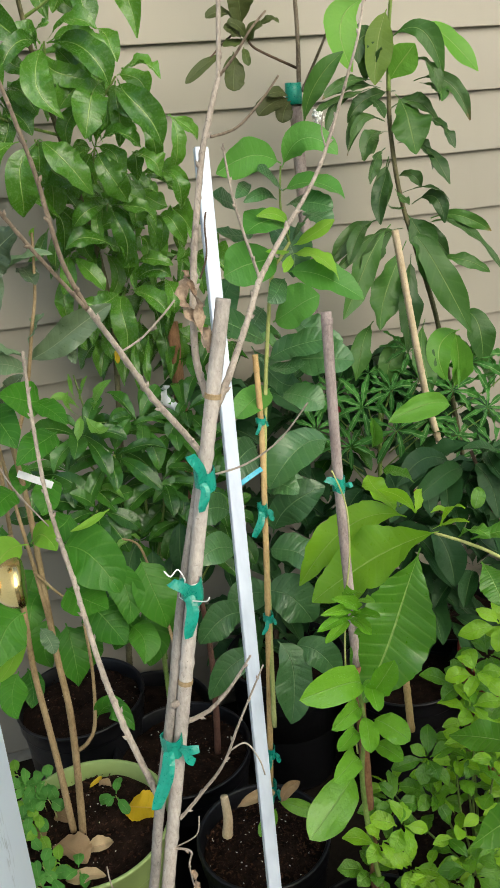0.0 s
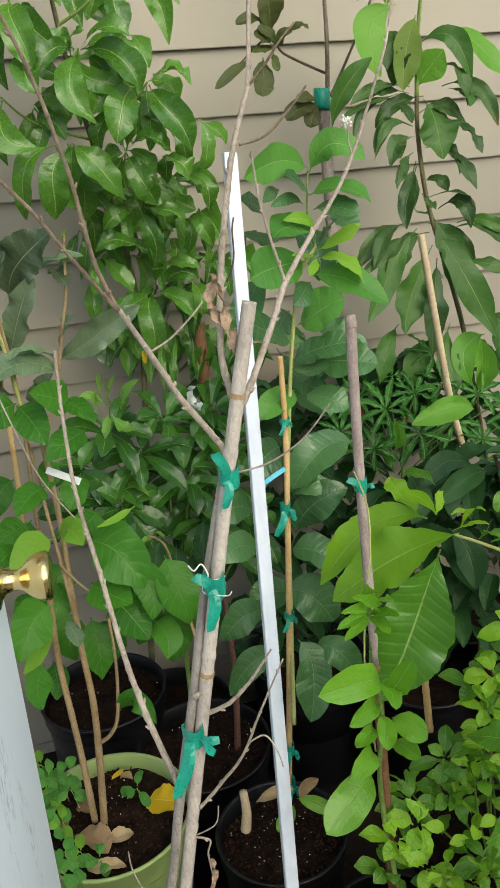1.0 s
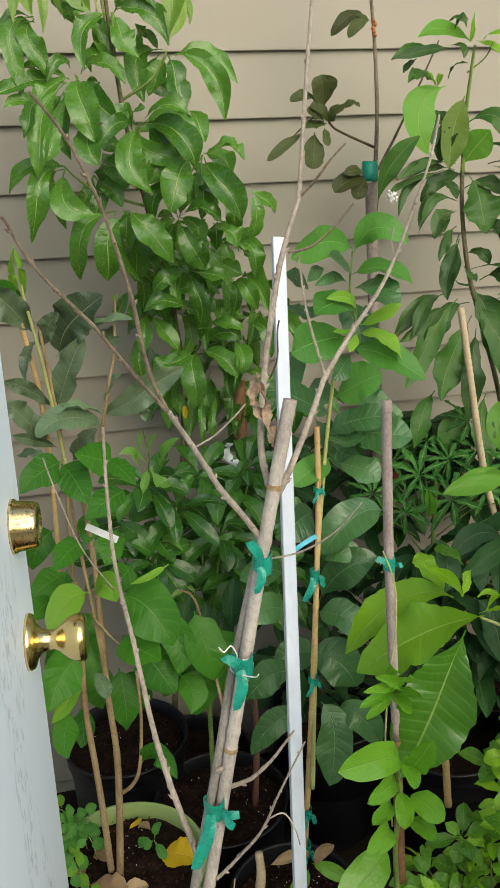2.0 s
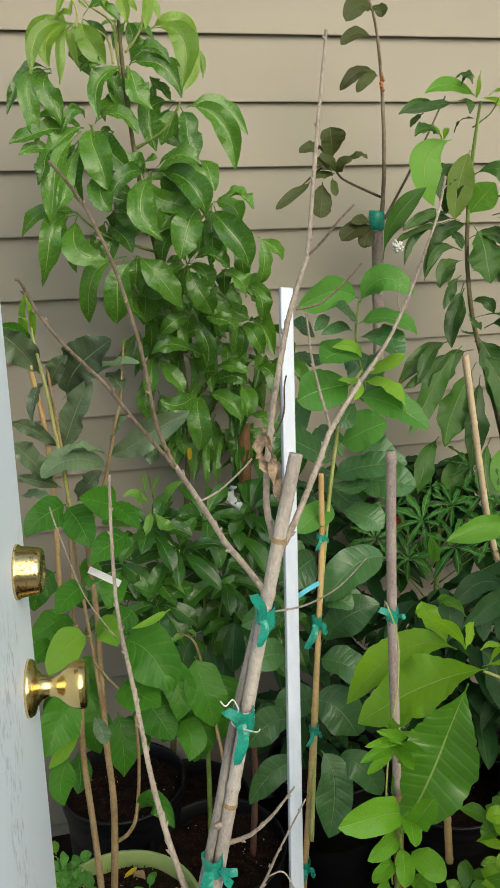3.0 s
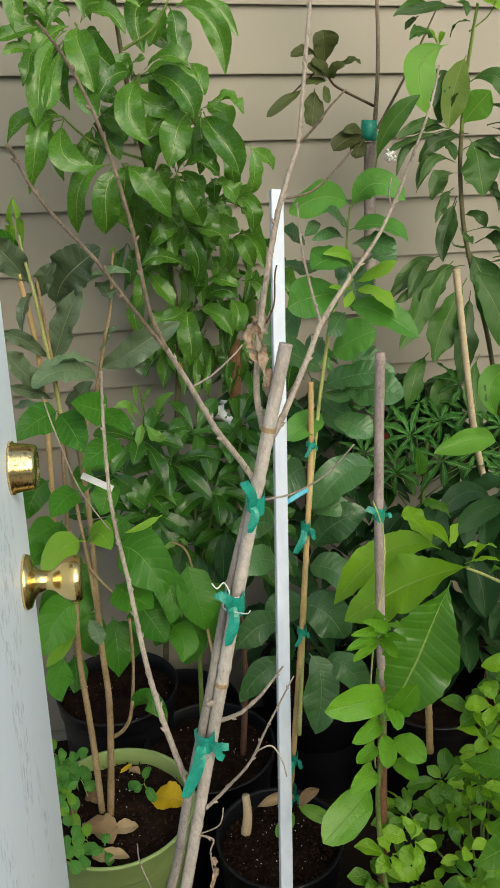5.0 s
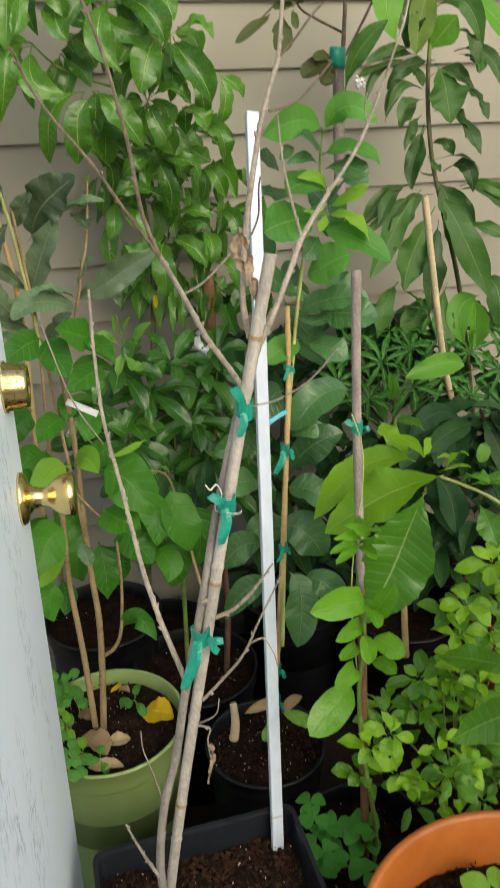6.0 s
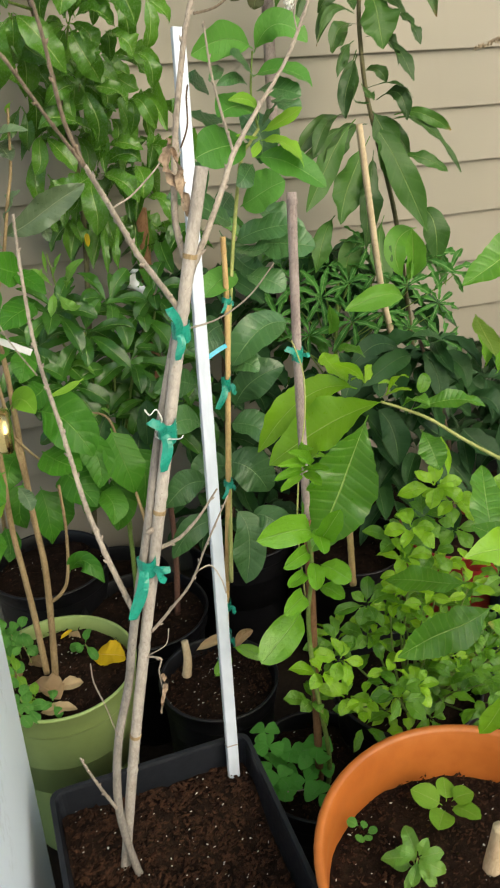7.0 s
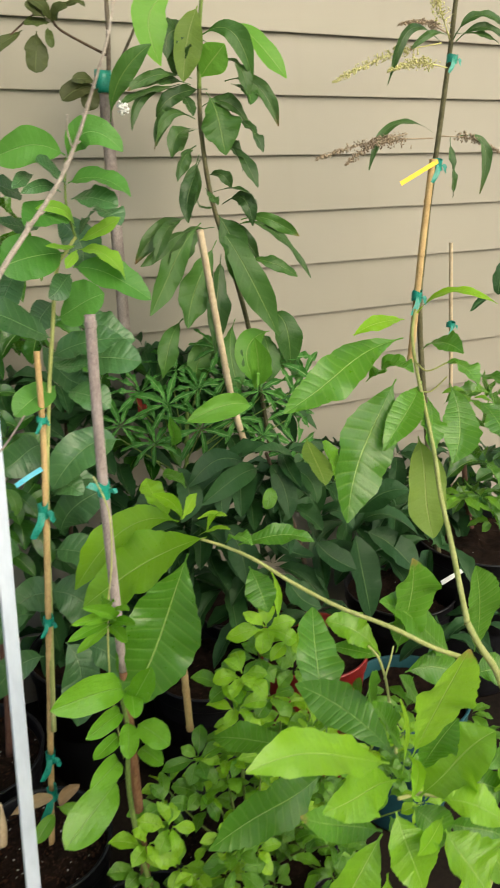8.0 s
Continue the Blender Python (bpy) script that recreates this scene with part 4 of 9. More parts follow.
stem(P, "branch", [(0.129, 0.22, 1.412), (0.135, 0.225, 1.46), (0.143, 0.235, 1.513), (0.151, 0.245, 1.56), (0.157, 0.25, 1.601)], 0.0020, 0.0014, GREY_BARK, nodes=0.024)
stem(P, "twig", [(0.112, 0.2, 1.368), (0.131, 0.19, 1.373), (0.148, 0.18, 1.389), (0.161, 0.17, 1.406)], 0.0012, 0.0008, TWIG_BARK)
stem(P, "twig", [(0.129, 0.22, 1.412), (0.141, 0.21, 1.426), (0.152, 0.2, 1.442), (0.165, 0.2, 1.454)], 0.0012, 0.0008, TWIG_BARK)
stem(P, "twig", [(0.088, 0.185, 1.263), (0.094, 0.18, 1.281), (0.095, 0.18, 1.304), (0.097, 0.18, 1.314)], 0.0008, 0.0007, DARK_BARK)
stem(P, "branch", [(0.087, 0.17, 1.159), (0.106, 0.18, 1.188), (0.129, 0.205, 1.216), (0.154, 0.23, 1.251), (0.189, 0.25, 1.289)], 0.0032, 0.0023, GREY_BARK, nodes=0.024)
stem(P, "branch", [(0.189, 0.25, 1.289), (0.223, 0.262, 1.328), (0.246, 0.27, 1.368), (0.265, 0.275, 1.411), (0.28, 0.28, 1.446), (0.289, 0.285, 1.481)], 0.0021, 0.0010, GREY_BARK, nodes=0.024)
stem(P, "twig", [(0.153, 0.23, 1.249), (0.144, 0.23, 1.28), (0.136, 0.23, 1.313), (0.132, 0.23, 1.34), (0.13, 0.23, 1.363)], 0.0015, 0.0008, GREY_BARK, nodes=0.024)
stem(P, "twig", [(0.238, 0.268, 1.351), (0.233, 0.265, 1.366), (0.233, 0.26, 1.38)], 0.0008, 0.0007, GREY_BARK)
stem(P, "twig", [(0.074, 0.155, 1.106), (0.099, 0.14, 1.116), (0.123, 0.12, 1.139), (0.141, 0.1, 1.172)], 0.0010, 0.0007, GREY_BARK)
stem(P, "branch", [(-0.013, 0.145, 0.803), (-0.03, 0.17, 0.863), (-0.042, 0.2, 0.919), (-0.051, 0.235, 0.994), (-0.06, 0.265, 1.06), (-0.061, 0.29, 1.113), (-0.059, 0.31, 1.166), (-0.057, 0.32, 1.198)], 0.0033, 0.0016, GREY_BARK, nodes=0.024)
stem(P, "twig", [(-0.064, 0.26, 1.044), (-0.09, 0.24, 1.102), (-0.106, 0.22, 1.169), (-0.113, 0.21, 1.206)], 0.0007, 0.0007, GREY_BARK)
stem(P, "twig", [(0.024, 0.15, 0.874), (0.043, 0.14, 0.888), (0.062, 0.13, 0.913), (0.081, 0.12, 0.948)], 0.0024, 0.0009, GREY_BARK, nodes=0.024)
stem(P, "twig", [(0.003, 0.141, 0.776), (0.025, 0.13, 0.809), (0.046, 0.12, 0.843), (0.064, 0.11, 0.894), (0.086, 0.1, 0.95)], 0.0019, 0.0007, GREY_BARK, nodes=0.024)
stem(P, "twig", [(0.053, 0.12, 0.855), (0.068, 0.118, 0.86), (0.078, 0.115, 0.841), (0.082, 0.115, 0.822)], 0.0008, 0.0007, GREY_BARK)
stem(P, "twig", [(-0.062, 0.155, 0.501), (-0.074, 0.143, 0.546), (-0.087, 0.125, 0.605), (-0.097, 0.107, 0.659)], 0.0021, 0.0011, GREY_BARK, nodes=0.024)
stem(P, "twig", [(-0.051, 0.148, 0.635), (-0.06, 0.124, 0.704), (-0.069, 0.112, 0.753), (-0.07, 0.1, 0.79)], 0.0007, 0.0007, GREY_BARK)
stem(P, "twig", [(-0.01, 0.143, 0.743), (0.007, 0.133, 0.742), (0.004, 0.134, 0.725), (0.005, 0.13, 0.703)], 0.0013, 0.0007, GREY_BARK, nodes=0.024)
stem(P, "twig", [(-0.007, 0.143, 0.742), (0.014, 0.131, 0.761), (0.019, 0.13, 0.783)], 0.0007, 0.0007, GREY_BARK)
bow(P, (0.066, 0.152, 1.106), 0.028, tails=((-0.22, 1.0, 1.25), (-0.12, -1.0, 0.75)), radius=0.0084)
bow(P, (0.042, 0.145, 1.011), 0.034, tails=((-0.12, -1.0, 0.95), (-0.55, 1.0, 0.8)), radius=0.0092)
bow(P, (0.006, 0.142, 0.863), 0.032, tails=((-0.42, -1.0, 1.5), (0.9, -0.05, 0.55), (0.75, -0.9, 0.6)), radius=0.0092)
string_line = [(0.017, 0.118, 1.048), (0.022, 0.122, 1.04), (0.029, 0.125, 1.043), (0.034, 0.127, 1.032)]
for turn in range(10):
    a = 1.3 * turn
    string_line.append(tuple(Vector((0.042, 0.148, 1.007)) + Vector((0.0104 * math.cos(a - 2.2), 0.0104 * math.sin(a - 2.2), 0.011 - 0.0014 * turn + 0.002 * math.sin(2 * a)))))
string_line.append((0.047, 0.122, 1.01))
string_line.append((0.051, 0.118, 1.015))
stem(P, "string", string_line, 0.0007, 0.0006, STRING, 6, 0.1, 0, "white string")
crumple(P, [(0.072, 0.165, 1.274), (0.07, 0.165, 1.26), (0.074, 0.165, 1.241), (0.083, 0.165, 1.222), (0.089, 0.165, 1.201)], 0.014, CRISP, 3)
crumple(P, [(0.073, 0.158, 1.266), (0.078, 0.158, 1.239), (0.08, 0.158, 1.213)], 0.009, CRISP, 8)
crumple(P, [(0.005, 0.125, 0.728), (0.006, 0.12, 0.707), (-0.001, 0.12, 0.676)], 0.008, CRISP, 5)
# white square stake beside it
P = thing("white_stake", (0.111, 0.238, 0.381), "slim white painted stake leaning back in the square pot", "garden stake")
bm = bmesh.new()
a, b = Vector((0.111, 0.238, 0.381)), Vector((0.186, 0.52, 1.364))
y = (b - a).normalized()
x = Vector((1, 0.1, 0)) - Vector((1, 0.1, 0)).dot(y) * y
x.normalize()
z = x.cross(y)
m = Matrix((x, z, y)).transposed().to_4x4()
m.translation = a
L = (b - a).length
box(bm, (-0.0084, -0.0045, -0.004), (0.0084, 0.0045, L), 0.0012, m)
white_body = part("body", bm, WHITE_PAINT, P, smooth=False)
def letters(text, size, m, material, parent, name="number"):
    """Writing in the built-in font, as a thin mesh."""
    cu = bpy.data.curves.new("writing", "FONT")
    cu.body, cu.size, cu.extrude, cu.align_x = text, size, 0.0002, "CENTER"
    tmp = new("writing", cu)
    dg = bpy.context.evaluated_depsgraph_get()
    me = bpy.data.meshes.new_from_object(tmp.evaluated_get(dg))
    bpy.data.objects.remove(tmp)
    bm = bmesh.new()
    bm.from_mesh(me)
    for v in bm.verts:
        v.co = m @ v.co
    return part(name, bm, material, parent, smooth=False)
letters("3", 0.011, m @ pose(0.001, -0.0049, L * 0.585, 90, 0, 0), INK, white_body)
bm = bmesh.new()
box(bm, (-0.0087, -0.0048, 0.062), (0.0087, 0.0048, 0.0635), 0, m)
part("joint", bm, GREY_WOOD, P, smooth=False)


# ---- oval-leaved plant on a tan cane, round black pot ----
P = thing("potted_custard_apple", (0.17, 0.49, 0.0), "oval-leaved young tree on a tan cane in a round black pot", "potted plant")
round_pot(P, (0.168, 0.494, 0.0), 0.104, 0.345, BLACK_PLASTIC, seed=3, chips=420)
stem(P, "stake", [(0.18, 0.5, 0.304), (0.215, 0.53, 0.655), (0.246, 0.575, 0.947), (0.255, 0.6, 1.087)], 0.0050, 0.0043, TAN_BAMBOO, 9, 0.04, 0.085, "tan bamboo cane")
stem(P, "trunk", [(0.204, 0.5, 0.535), (0.224, 0.54, 0.701), (0.246, 0.58, 0.887), (0.268, 0.61, 1.019), (0.285, 0.63, 1.101), (0.299, 0.63, 1.188), (0.315, 0.63, 1.213), (0.329, 0.63, 1.231)], 0.0038, 0.0022, LIME_BARK)
for z, s, mat in (((0.197, 0.51, 0.483), 0.03, TAPE), ((0.191, 0.5, 0.422), 0.035, TAPE), ((0.219, 0.53, 0.708), 0.02, TAPE), ((0.234, 0.56, 0.869), 0.034, TAPE), ((0.249, 0.58, 0.996), 0.016, TAPE)):
    bow(P, z, s, radius=0.0072, material=mat)
stem(P, "shoot", [(0.331, 0.635, 1.227), (0.322, 0.635, 1.265), (0.321, 0.635, 1.292), (0.325, 0.635, 1.333)], 0.0020, 0.0013, GREEN_BARK)
blade(P, "annona_up", (0.324, 0.63, 1.336), (0.268, 0.6, 1.349), (0.216, 0.58, 1.333), 0.042, 35)
blade(P, "annona_up", (0.325, 0.63, 1.33), (0.348, 0.6, 1.365), (0.387, 0.58, 1.342), 0.036, -30)
blade(P, "annona_up", (0.324, 0.63, 1.301), (0.361, 0.6, 1.308), (0.396, 0.58, 1.287), 0.038, 15)
blade(P, "annona", (0.324, 0.63, 1.298), (0.297, 0.6, 1.318), (0.272, 0.58, 1.331), 0.031, -10)
blade(P, "annona", (0.314, 0.63, 1.29), (0.281, 0.6, 1.301), (0.253, 0.58, 1.294), 0.015, 20)
blade(P, "annona", (0.279, 0.63, 1.313), (0.259, 0.6, 1.31), (0.242, 0.58, 1.301), 0.016)
blade(P, "annona", (0.326, 0.63, 1.281), (0.348, 0.6, 1.284), (0.376, 0.58, 1.274), 0.039, 12)
blade(P, "annona_up", (0.318, 0.63, 1.266), (0.286, 0.6, 1.266), (0.252, 0.58, 1.261), 0.046, -8)
blade(P, "annona_new", (0.329, 0.63, 1.238), (0.309, 0.6, 1.269), (0.273, 0.58, 1.276), 0.018, 20)
blade(P, "annona_new", (0.334, 0.63, 1.226), (0.354, 0.6, 1.242), (0.374, 0.58, 1.26), 0.021, -20)
blade(P, "loquat_pale", (0.334, 0.63, 1.233), (0.334, 0.6, 1.253), (0.341, 0.58, 1.27), 0.010)
blade(P, "annona_new", (0.332, 0.63, 1.214), (0.36, 0.6, 1.21), (0.388, 0.58, 1.182), 0.038, 12)
blade(P, "annona_new", (0.327, 0.63, 1.22), (0.302, 0.6, 1.222), (0.283, 0.58, 1.233), 0.017, -15)
blade(P, "annona_new", (0.329, 0.63, 1.214), (0.313, 0.6, 1.206), (0.302, 0.58, 1.2), 0.013, 15)
blade(P, "annona_up", (0.313, 0.63, 1.211), (0.256, 0.6, 1.212), (0.213, 0.58, 1.203), 0.056, 8)
blade(P, "annona_up", (0.322, 0.63, 1.191), (0.369, 0.6, 1.18), (0.415, 0.58, 1.146), 0.044, -12)
blade(P, "annona_up", (0.295, 0.63, 1.122), (0.32, 0.6, 1.145), (0.349, 0.58, 1.161), 0.055, 6)
blade(P, "annona", (0.285, 0.63, 1.094), (0.228, 0.6, 1.133), (0.174, 0.58, 1.159), 0.048, -10)
blade(P, "annona", (0.318, 0.63, 1.182), (0.296, 0.6, 1.172), (0.277, 0.58, 1.162), 0.028, 10)
blade(P, "annona", (0.282, 0.63, 1.068), (0.32, 0.6, 1.091), (0.371, 0.58, 1.095), 0.042, 12)
blade(P, "annona", (0.319, 0.63, 1.063), (0.355, 0.6, 1.066), (0.396, 0.58, 1.057), 0.056, -8)
blade(P, "annona", (0.282, 0.63, 1.061), (0.299, 0.6, 1.06), (0.319, 0.58, 1.071), 0.030, 15)
blade(P, "annona_up", (0.283, 0.63, 1.025), (0.247, 0.6, 1.022), (0.213, 0.58, 1.005), 0.040, -12)
blade(P, "annona", (0.299, 0.63, 1.015), (0.322, 0.6, 1.014), (0.348, 0.58, 0.999), 0.044, 10)
blade(P, "annona", (0.277, 0.7, 1.282), (0.254, 0.67, 1.293), (0.231, 0.65, 1.306), 0.029, 10)
blade(P, "annona", (0.301, 0.7, 1.243), (0.263, 0.67, 1.245), (0.23, 0.65, 1.258), 0.025, -12)
blade(P, "annona", (0.376, 0.7, 1.263), (0.39, 0.67, 1.258), (0.402, 0.65, 1.243), 0.038, 10)
blade(P, "annona", (0.306, 0.7, 1.131), (0.282, 0.67, 1.12), (0.271, 0.65, 1.101), 0.038, 10)
blade(P, "annona", (0.255, 0.63, 0.94), (0.221, 0.6, 0.939), (0.186, 0.58, 0.925), 0.050, 15)
blade(P, "annona", (0.374, 0.63, 0.926), (0.306, 0.6, 0.932), (0.248, 0.58, 0.895), 0.057, -12)
blade(P, "annona", (0.268, 0.63, 0.789), (0.292, 0.6, 0.847), (0.341, 0.58, 0.875), 0.050, 10)
blade(P, "annona", (0.211, 0.63, 0.77), (0.169, 0.6, 0.801), (0.13, 0.58, 0.791), 0.042, -10)
blade(P, "annona", (0.258, 0.63, 0.763), (0.289, 0.6, 0.767), (0.32, 0.58, 0.737), 0.052, 15)
blade(P, "annona", (0.244, 0.63, 0.692), (0.281, 0.6, 0.686), (0.307, 0.58, 0.639), 0.066, -8)
blade(P, "annona", (0.215, 0.63, 0.658), (0.164, 0.6, 0.678), (0.126, 0.58, 0.651), 0.049, 12)
blade(P, "annona", (0.26, 0.63, 0.592), (0.274, 0.6, 0.541), (0.257, 0.58, 0.464), 0.057, -6)
blade(P, "annona", (0.224, 0.63, 0.576), (0.172, 0.6, 0.59), (0.127, 0.58, 0.551), 0.044, 10)
blade(P, "annona", (0.288, 0.63, 0.573), (0.321, 0.6, 0.57), (0.348, 0.58, 0.518), 0.047, -15)
blade(P, "annona", (0.205, 0.63, 0.84), (0.165, 0.6, 0.868), (0.127, 0.58, 0.864), 0.043, 12)
blade(P, "annona", (0.259, 0.63, 0.862), (0.277, 0.6, 0.883), (0.298, 0.58, 0.871), 0.039, 12)
blade(P, "annona", (0.29, 0.7, 0.877), (0.31, 0.67, 0.847), (0.342, 0.65, 0.811), 0.056, 10)
blade(P, "annona", (0.318, 0.7, 1.253), (0.344, 0.67, 1.221), (0.338, 0.65, 1.181), 0.048, -10)
blade(P, "annona", (0.337, 0.7, 1.126), (0.365, 0.67, 1.094), (0.414, 0.65, 1.077), 0.050, 12)
blade(P, "annona", (0.279, 0.7, 0.641), (0.23, 0.67, 0.668), (0.195, 0.65, 0.664), 0.052, -12)
blade(P, "annona", (0.281, 0.7, 1.075), (0.309, 0.67, 1.024), (0.34, 0.65, 1.018), 0.049, 12)
blade(P, "annona", (0.263, 0.7, 1.186), (0.236, 0.67, 1.158), (0.222, 0.65, 1.129), 0.043, -12)
leaf(P, "bottle", (0.191, 0.47, 0.422), (0.241, 0.44, 0.406), 0.023)
leaf(P, "bottle", (0.186, 0.47, 0.411), (0.149, 0.44, 0.398), 0.023)
stem(P, "dry_leaf", [(0.106, 0.47, 0.389), (0.11, 0.47, 0.423), (0.109, 0.475, 0.459)], 0.0085, 0.0060, PALE_BAMBOO, bumps=0.03)
leaf(P, "dry", (0.124, 0.46, 0.446), (0.187, 0.47, 0.442), 0.018)
leaf(P, "dry", (0.193, 0.46, 0.43), (0.228, 0.47, 0.448), 0.018)


tag(P, (0.199, 0.55, 0.917), (0.238, 0.56, 0.931), 0.007, CYAN_TAPE, "cyan tape end", 0.002)

# ---- grey stake with wet lime leaves, black pot with clover ----
P = thing("potted_passion_plant", (0.28, 0.32, 0.0), "lime-leaved young plant on a tall grey stake in a black pot", "potted plant")
round_pot(P, (0.285, 0.318, 0.0), 0.115, 0.265, BLACK_PLASTIC, seed=8, chips=300)
stem(P, "stake", [(0.276, 0.3, 0.247), (0.262, 0.31, 0.756)], 0.0066, 0.0064, BROWN_WOOD, 8, 0.06, 0, "brown lower end of the stake")
stem(P, "stake", [(0.262, 0.31, 0.756), (0.261, 0.335, 0.989), (0.266, 0.358, 1.184)], 0.0058, 0.0060, GREY_WOOD, 10, 0.03, 0, "weathered grey wooden stake")
stem(P, "node", [(0.266, 0.357, 1.177), (0.266, 0.356, 1.17)], 0.0066, 0.0066, GREY_WOOD, 10, 0.02, 0, "dark ring near the top of the stake")
bow(P, (0.261, 0.335, 0.989), 0.030, tails=((-0.8, 0.9, 0.8), (0.9, 0.15, 0.35)), radius=0.0068)
stem(P, "trunk", [(0.29, 0.3, 0.214), (0.288, 0.29, 0.312), (0.261, 0.285, 0.484), (0.251, 0.285, 0.605), (0.253, 0.275, 0.69), (0.246, 0.27, 0.75)], 0.0042, 0.0025, GREEN_BARK)
stem(P, "vine", [(0.249, 0.29, 0.642), (0.241, 0.295, 0.754), (0.243, 0.29, 0.859), (0.253, 0.295, 0.918), (0.258, 0.31, 0.972), (0.245, 0.315, 1.016)], 0.0012, 0.0009, LIME_BARK)
leaf(P, "bottle", (0.248, 0.27, 0.76), (0.155, 0.22, 0.804), 0.038)
leaf(P, "bottle", (0.258, 0.27, 0.743), (0.268, 0.22, 0.821), 0.028)
leaf(P, "bottle", (0.252, 0.27, 0.712), (0.235, 0.22, 0.705), 0.023)
leaf(P, "bottle", (0.263, 0.27, 0.705), (0.285, 0.22, 0.705), 0.031)
leaf(P, "bottle", (0.234, 0.27, 0.632), (0.154, 0.22, 0.609), 0.046)
leaf(P, "bottle", (0.235, 0.27, 0.66), (0.188, 0.22, 0.68), 0.027)
leaf(P, "bottle", (0.243, 0.27, 0.728), (0.189, 0.22, 0.753), 0.022)
leaf(P, "bottle", (0.258, 0.27, 0.765), (0.246, 0.22, 0.759), 0.023)
leaf(P, "bottle", (0.263, 0.27, 0.667), (0.276, 0.22, 0.68), 0.023)
leaf(P, "bottle", (0.238, 0.27, 0.698), (0.196, 0.22, 0.721), 0.018)
leaf(P, "bottle", (0.236, 0.27, 0.856), (0.18, 0.22, 0.882), 0.013)
leaf(P, "bottle", (0.236, 0.27, 0.856), (0.198, 0.22, 0.918), 0.012)
leaf(P, "bottle", (0.236, 0.27, 0.857), (0.229, 0.22, 0.915), 0.013)
leaf(P, "bottle", (0.238, 0.27, 0.854), (0.253, 0.22, 0.88), 0.015)
leaf(P, "bottle", (0.237, 0.27, 0.852), (0.242, 0.22, 0.861), 0.014)
leaf(P, "bottle", (0.235, 0.27, 0.852), (0.189, 0.22, 0.865), 0.012)
leaf(P, "bottle", (0.239, 0.27, 0.857), (0.247, 0.22, 0.899), 0.012)
leaf(P, "bottle", (0.235, 0.27, 0.858), (0.185, 0.22, 0.901), 0.011)
rnd = random.Random(12)
for k in range(14):
    cx, cy = rnd.uniform(0.195, 0.275), rnd.uniform(0.24, 0.36)
    h = 0.245 + rnd.uniform(0.03, 0.085)
    for q in range(3):
        an = radians(120 * q + 40 * k)
        leaf(P, "clover", (cx, cy, h), (cx + 0.025 * math.cos(an), cy + 0.025 * math.sin(an), h + rnd.uniform(-0.006, 0.004)), 0.027, rnd.uniform(-15, 15), (0, -0.3, 1))
stem(P, "twig", [(0.202, 0.26, 0.296), (0.245, 0.27, 0.273), (0.28, 0.28, 0.254)], 0.0014, 0.0008, GREY_BARK, nodes=0.024)


# ---- small-leaved lime shrub ----
P = thing("potted_gardenia", (0.47, 0.33, 0.0), "low bushy shrub with small lime-green leaves in a black pot", "potted plant")
round_pot(P, (0.475, 0.37, 0.0), 0.13, 0.33, BLACK_PLASTIC, seed=9, chips=160)
stem(P, "stake", [(0.382, 0.4, 0.545), (0.381, 0.42, 0.672)], 0.0055, 0.005, TAN_BAMBOO, 8, 0.04, 0.06, "short tan cane")
rnd = random.Random(21)
tops = []
for k in range(24):
    a, q = rnd.uniform(0, 6.283), math.sqrt(rnd.random())
    x, y = 0.47 + 0.18 * q * math.cos(a), 0.28 + 0.14 * q * math.sin(a)
    z = 0.40 + 0.22 * (1 - 0.7 * q * q) * rnd.uniform(0.15, 1.0) + 0.25 * (y - 0.2)
    tops.append((x, y, z))
for x, y, z in tops:
    stem(P, "twig", [(0.47 + 0.2 * (x - 0.47), 0.35 + 0.2 * (y - 0.35), 0.31), (0.47 + 0.7 * (x - 0.47), 0.35 + 0.6 * (y - 0.35), 0.33 + 0.5 * (z - 0.33)), (x, y, z)], 0.0024, 0.0012, GREEN_BARK, 5, 0.1, 0, "", 3)
    whorl(P, "gardenia_new" if z > 0.50 or rnd.random() < 0.2 else "gardenia", (x, y, z), 6, 0.034, 0.0155, rnd, 0.25, 0.45, lift=0.02, tumble=40)
    whorl(P, "gardenia", (x, y, z - 0.035), 5, 0.040, 0.019, rnd, 0.3, 0.2, lift=0.02, tumble=40)
rnd = random.Random(23)
for k in range(22):
    x, y, z = rnd.uniform(0.36, 0.74), rnd.uniform(0.20, 0.32), rnd.uniform(0.36, 0.49)
    stem(P, "twig", [(0.5 + 0.3 * (x - 0.5), 0.33, 0.31), (x, y, z)], 0.002, 0.0012, GREEN_BARK, 5, 0.1, 0, "", 3)
    rosette(P, "gardenia_new" if k % 3 == 0 else "gardenia", (x, y, z), 8, 0.033, 0.0155, rnd)
for c in ((0.405, 0.27, 0.729), (0.437, 0.27, 0.787), (0.47, 0.27, 0.759), (0.298, 0.27, 0.524), (0.311, 0.27, 0.447), (0.266, 0.27, 0.511), (0.397, 0.27, 0.679),):
    rosette(P, "gardenia_new", c, 7, 0.040, 0.019, rnd)
for c in ((0.441, 0.3, 0.723), (0.399, 0.3, 0.692), (0.497, 0.3, 0.685), (0.352, 0.3, 0.589), (0.265, 0.3, 0.429), (0.302, 0.3, 0.533), (0.359, 0.3, 0.527), (0.463, 0.3, 0.65),):
    rosette(P, "gardenia", c, 7, 0.040, 0.019, rnd)


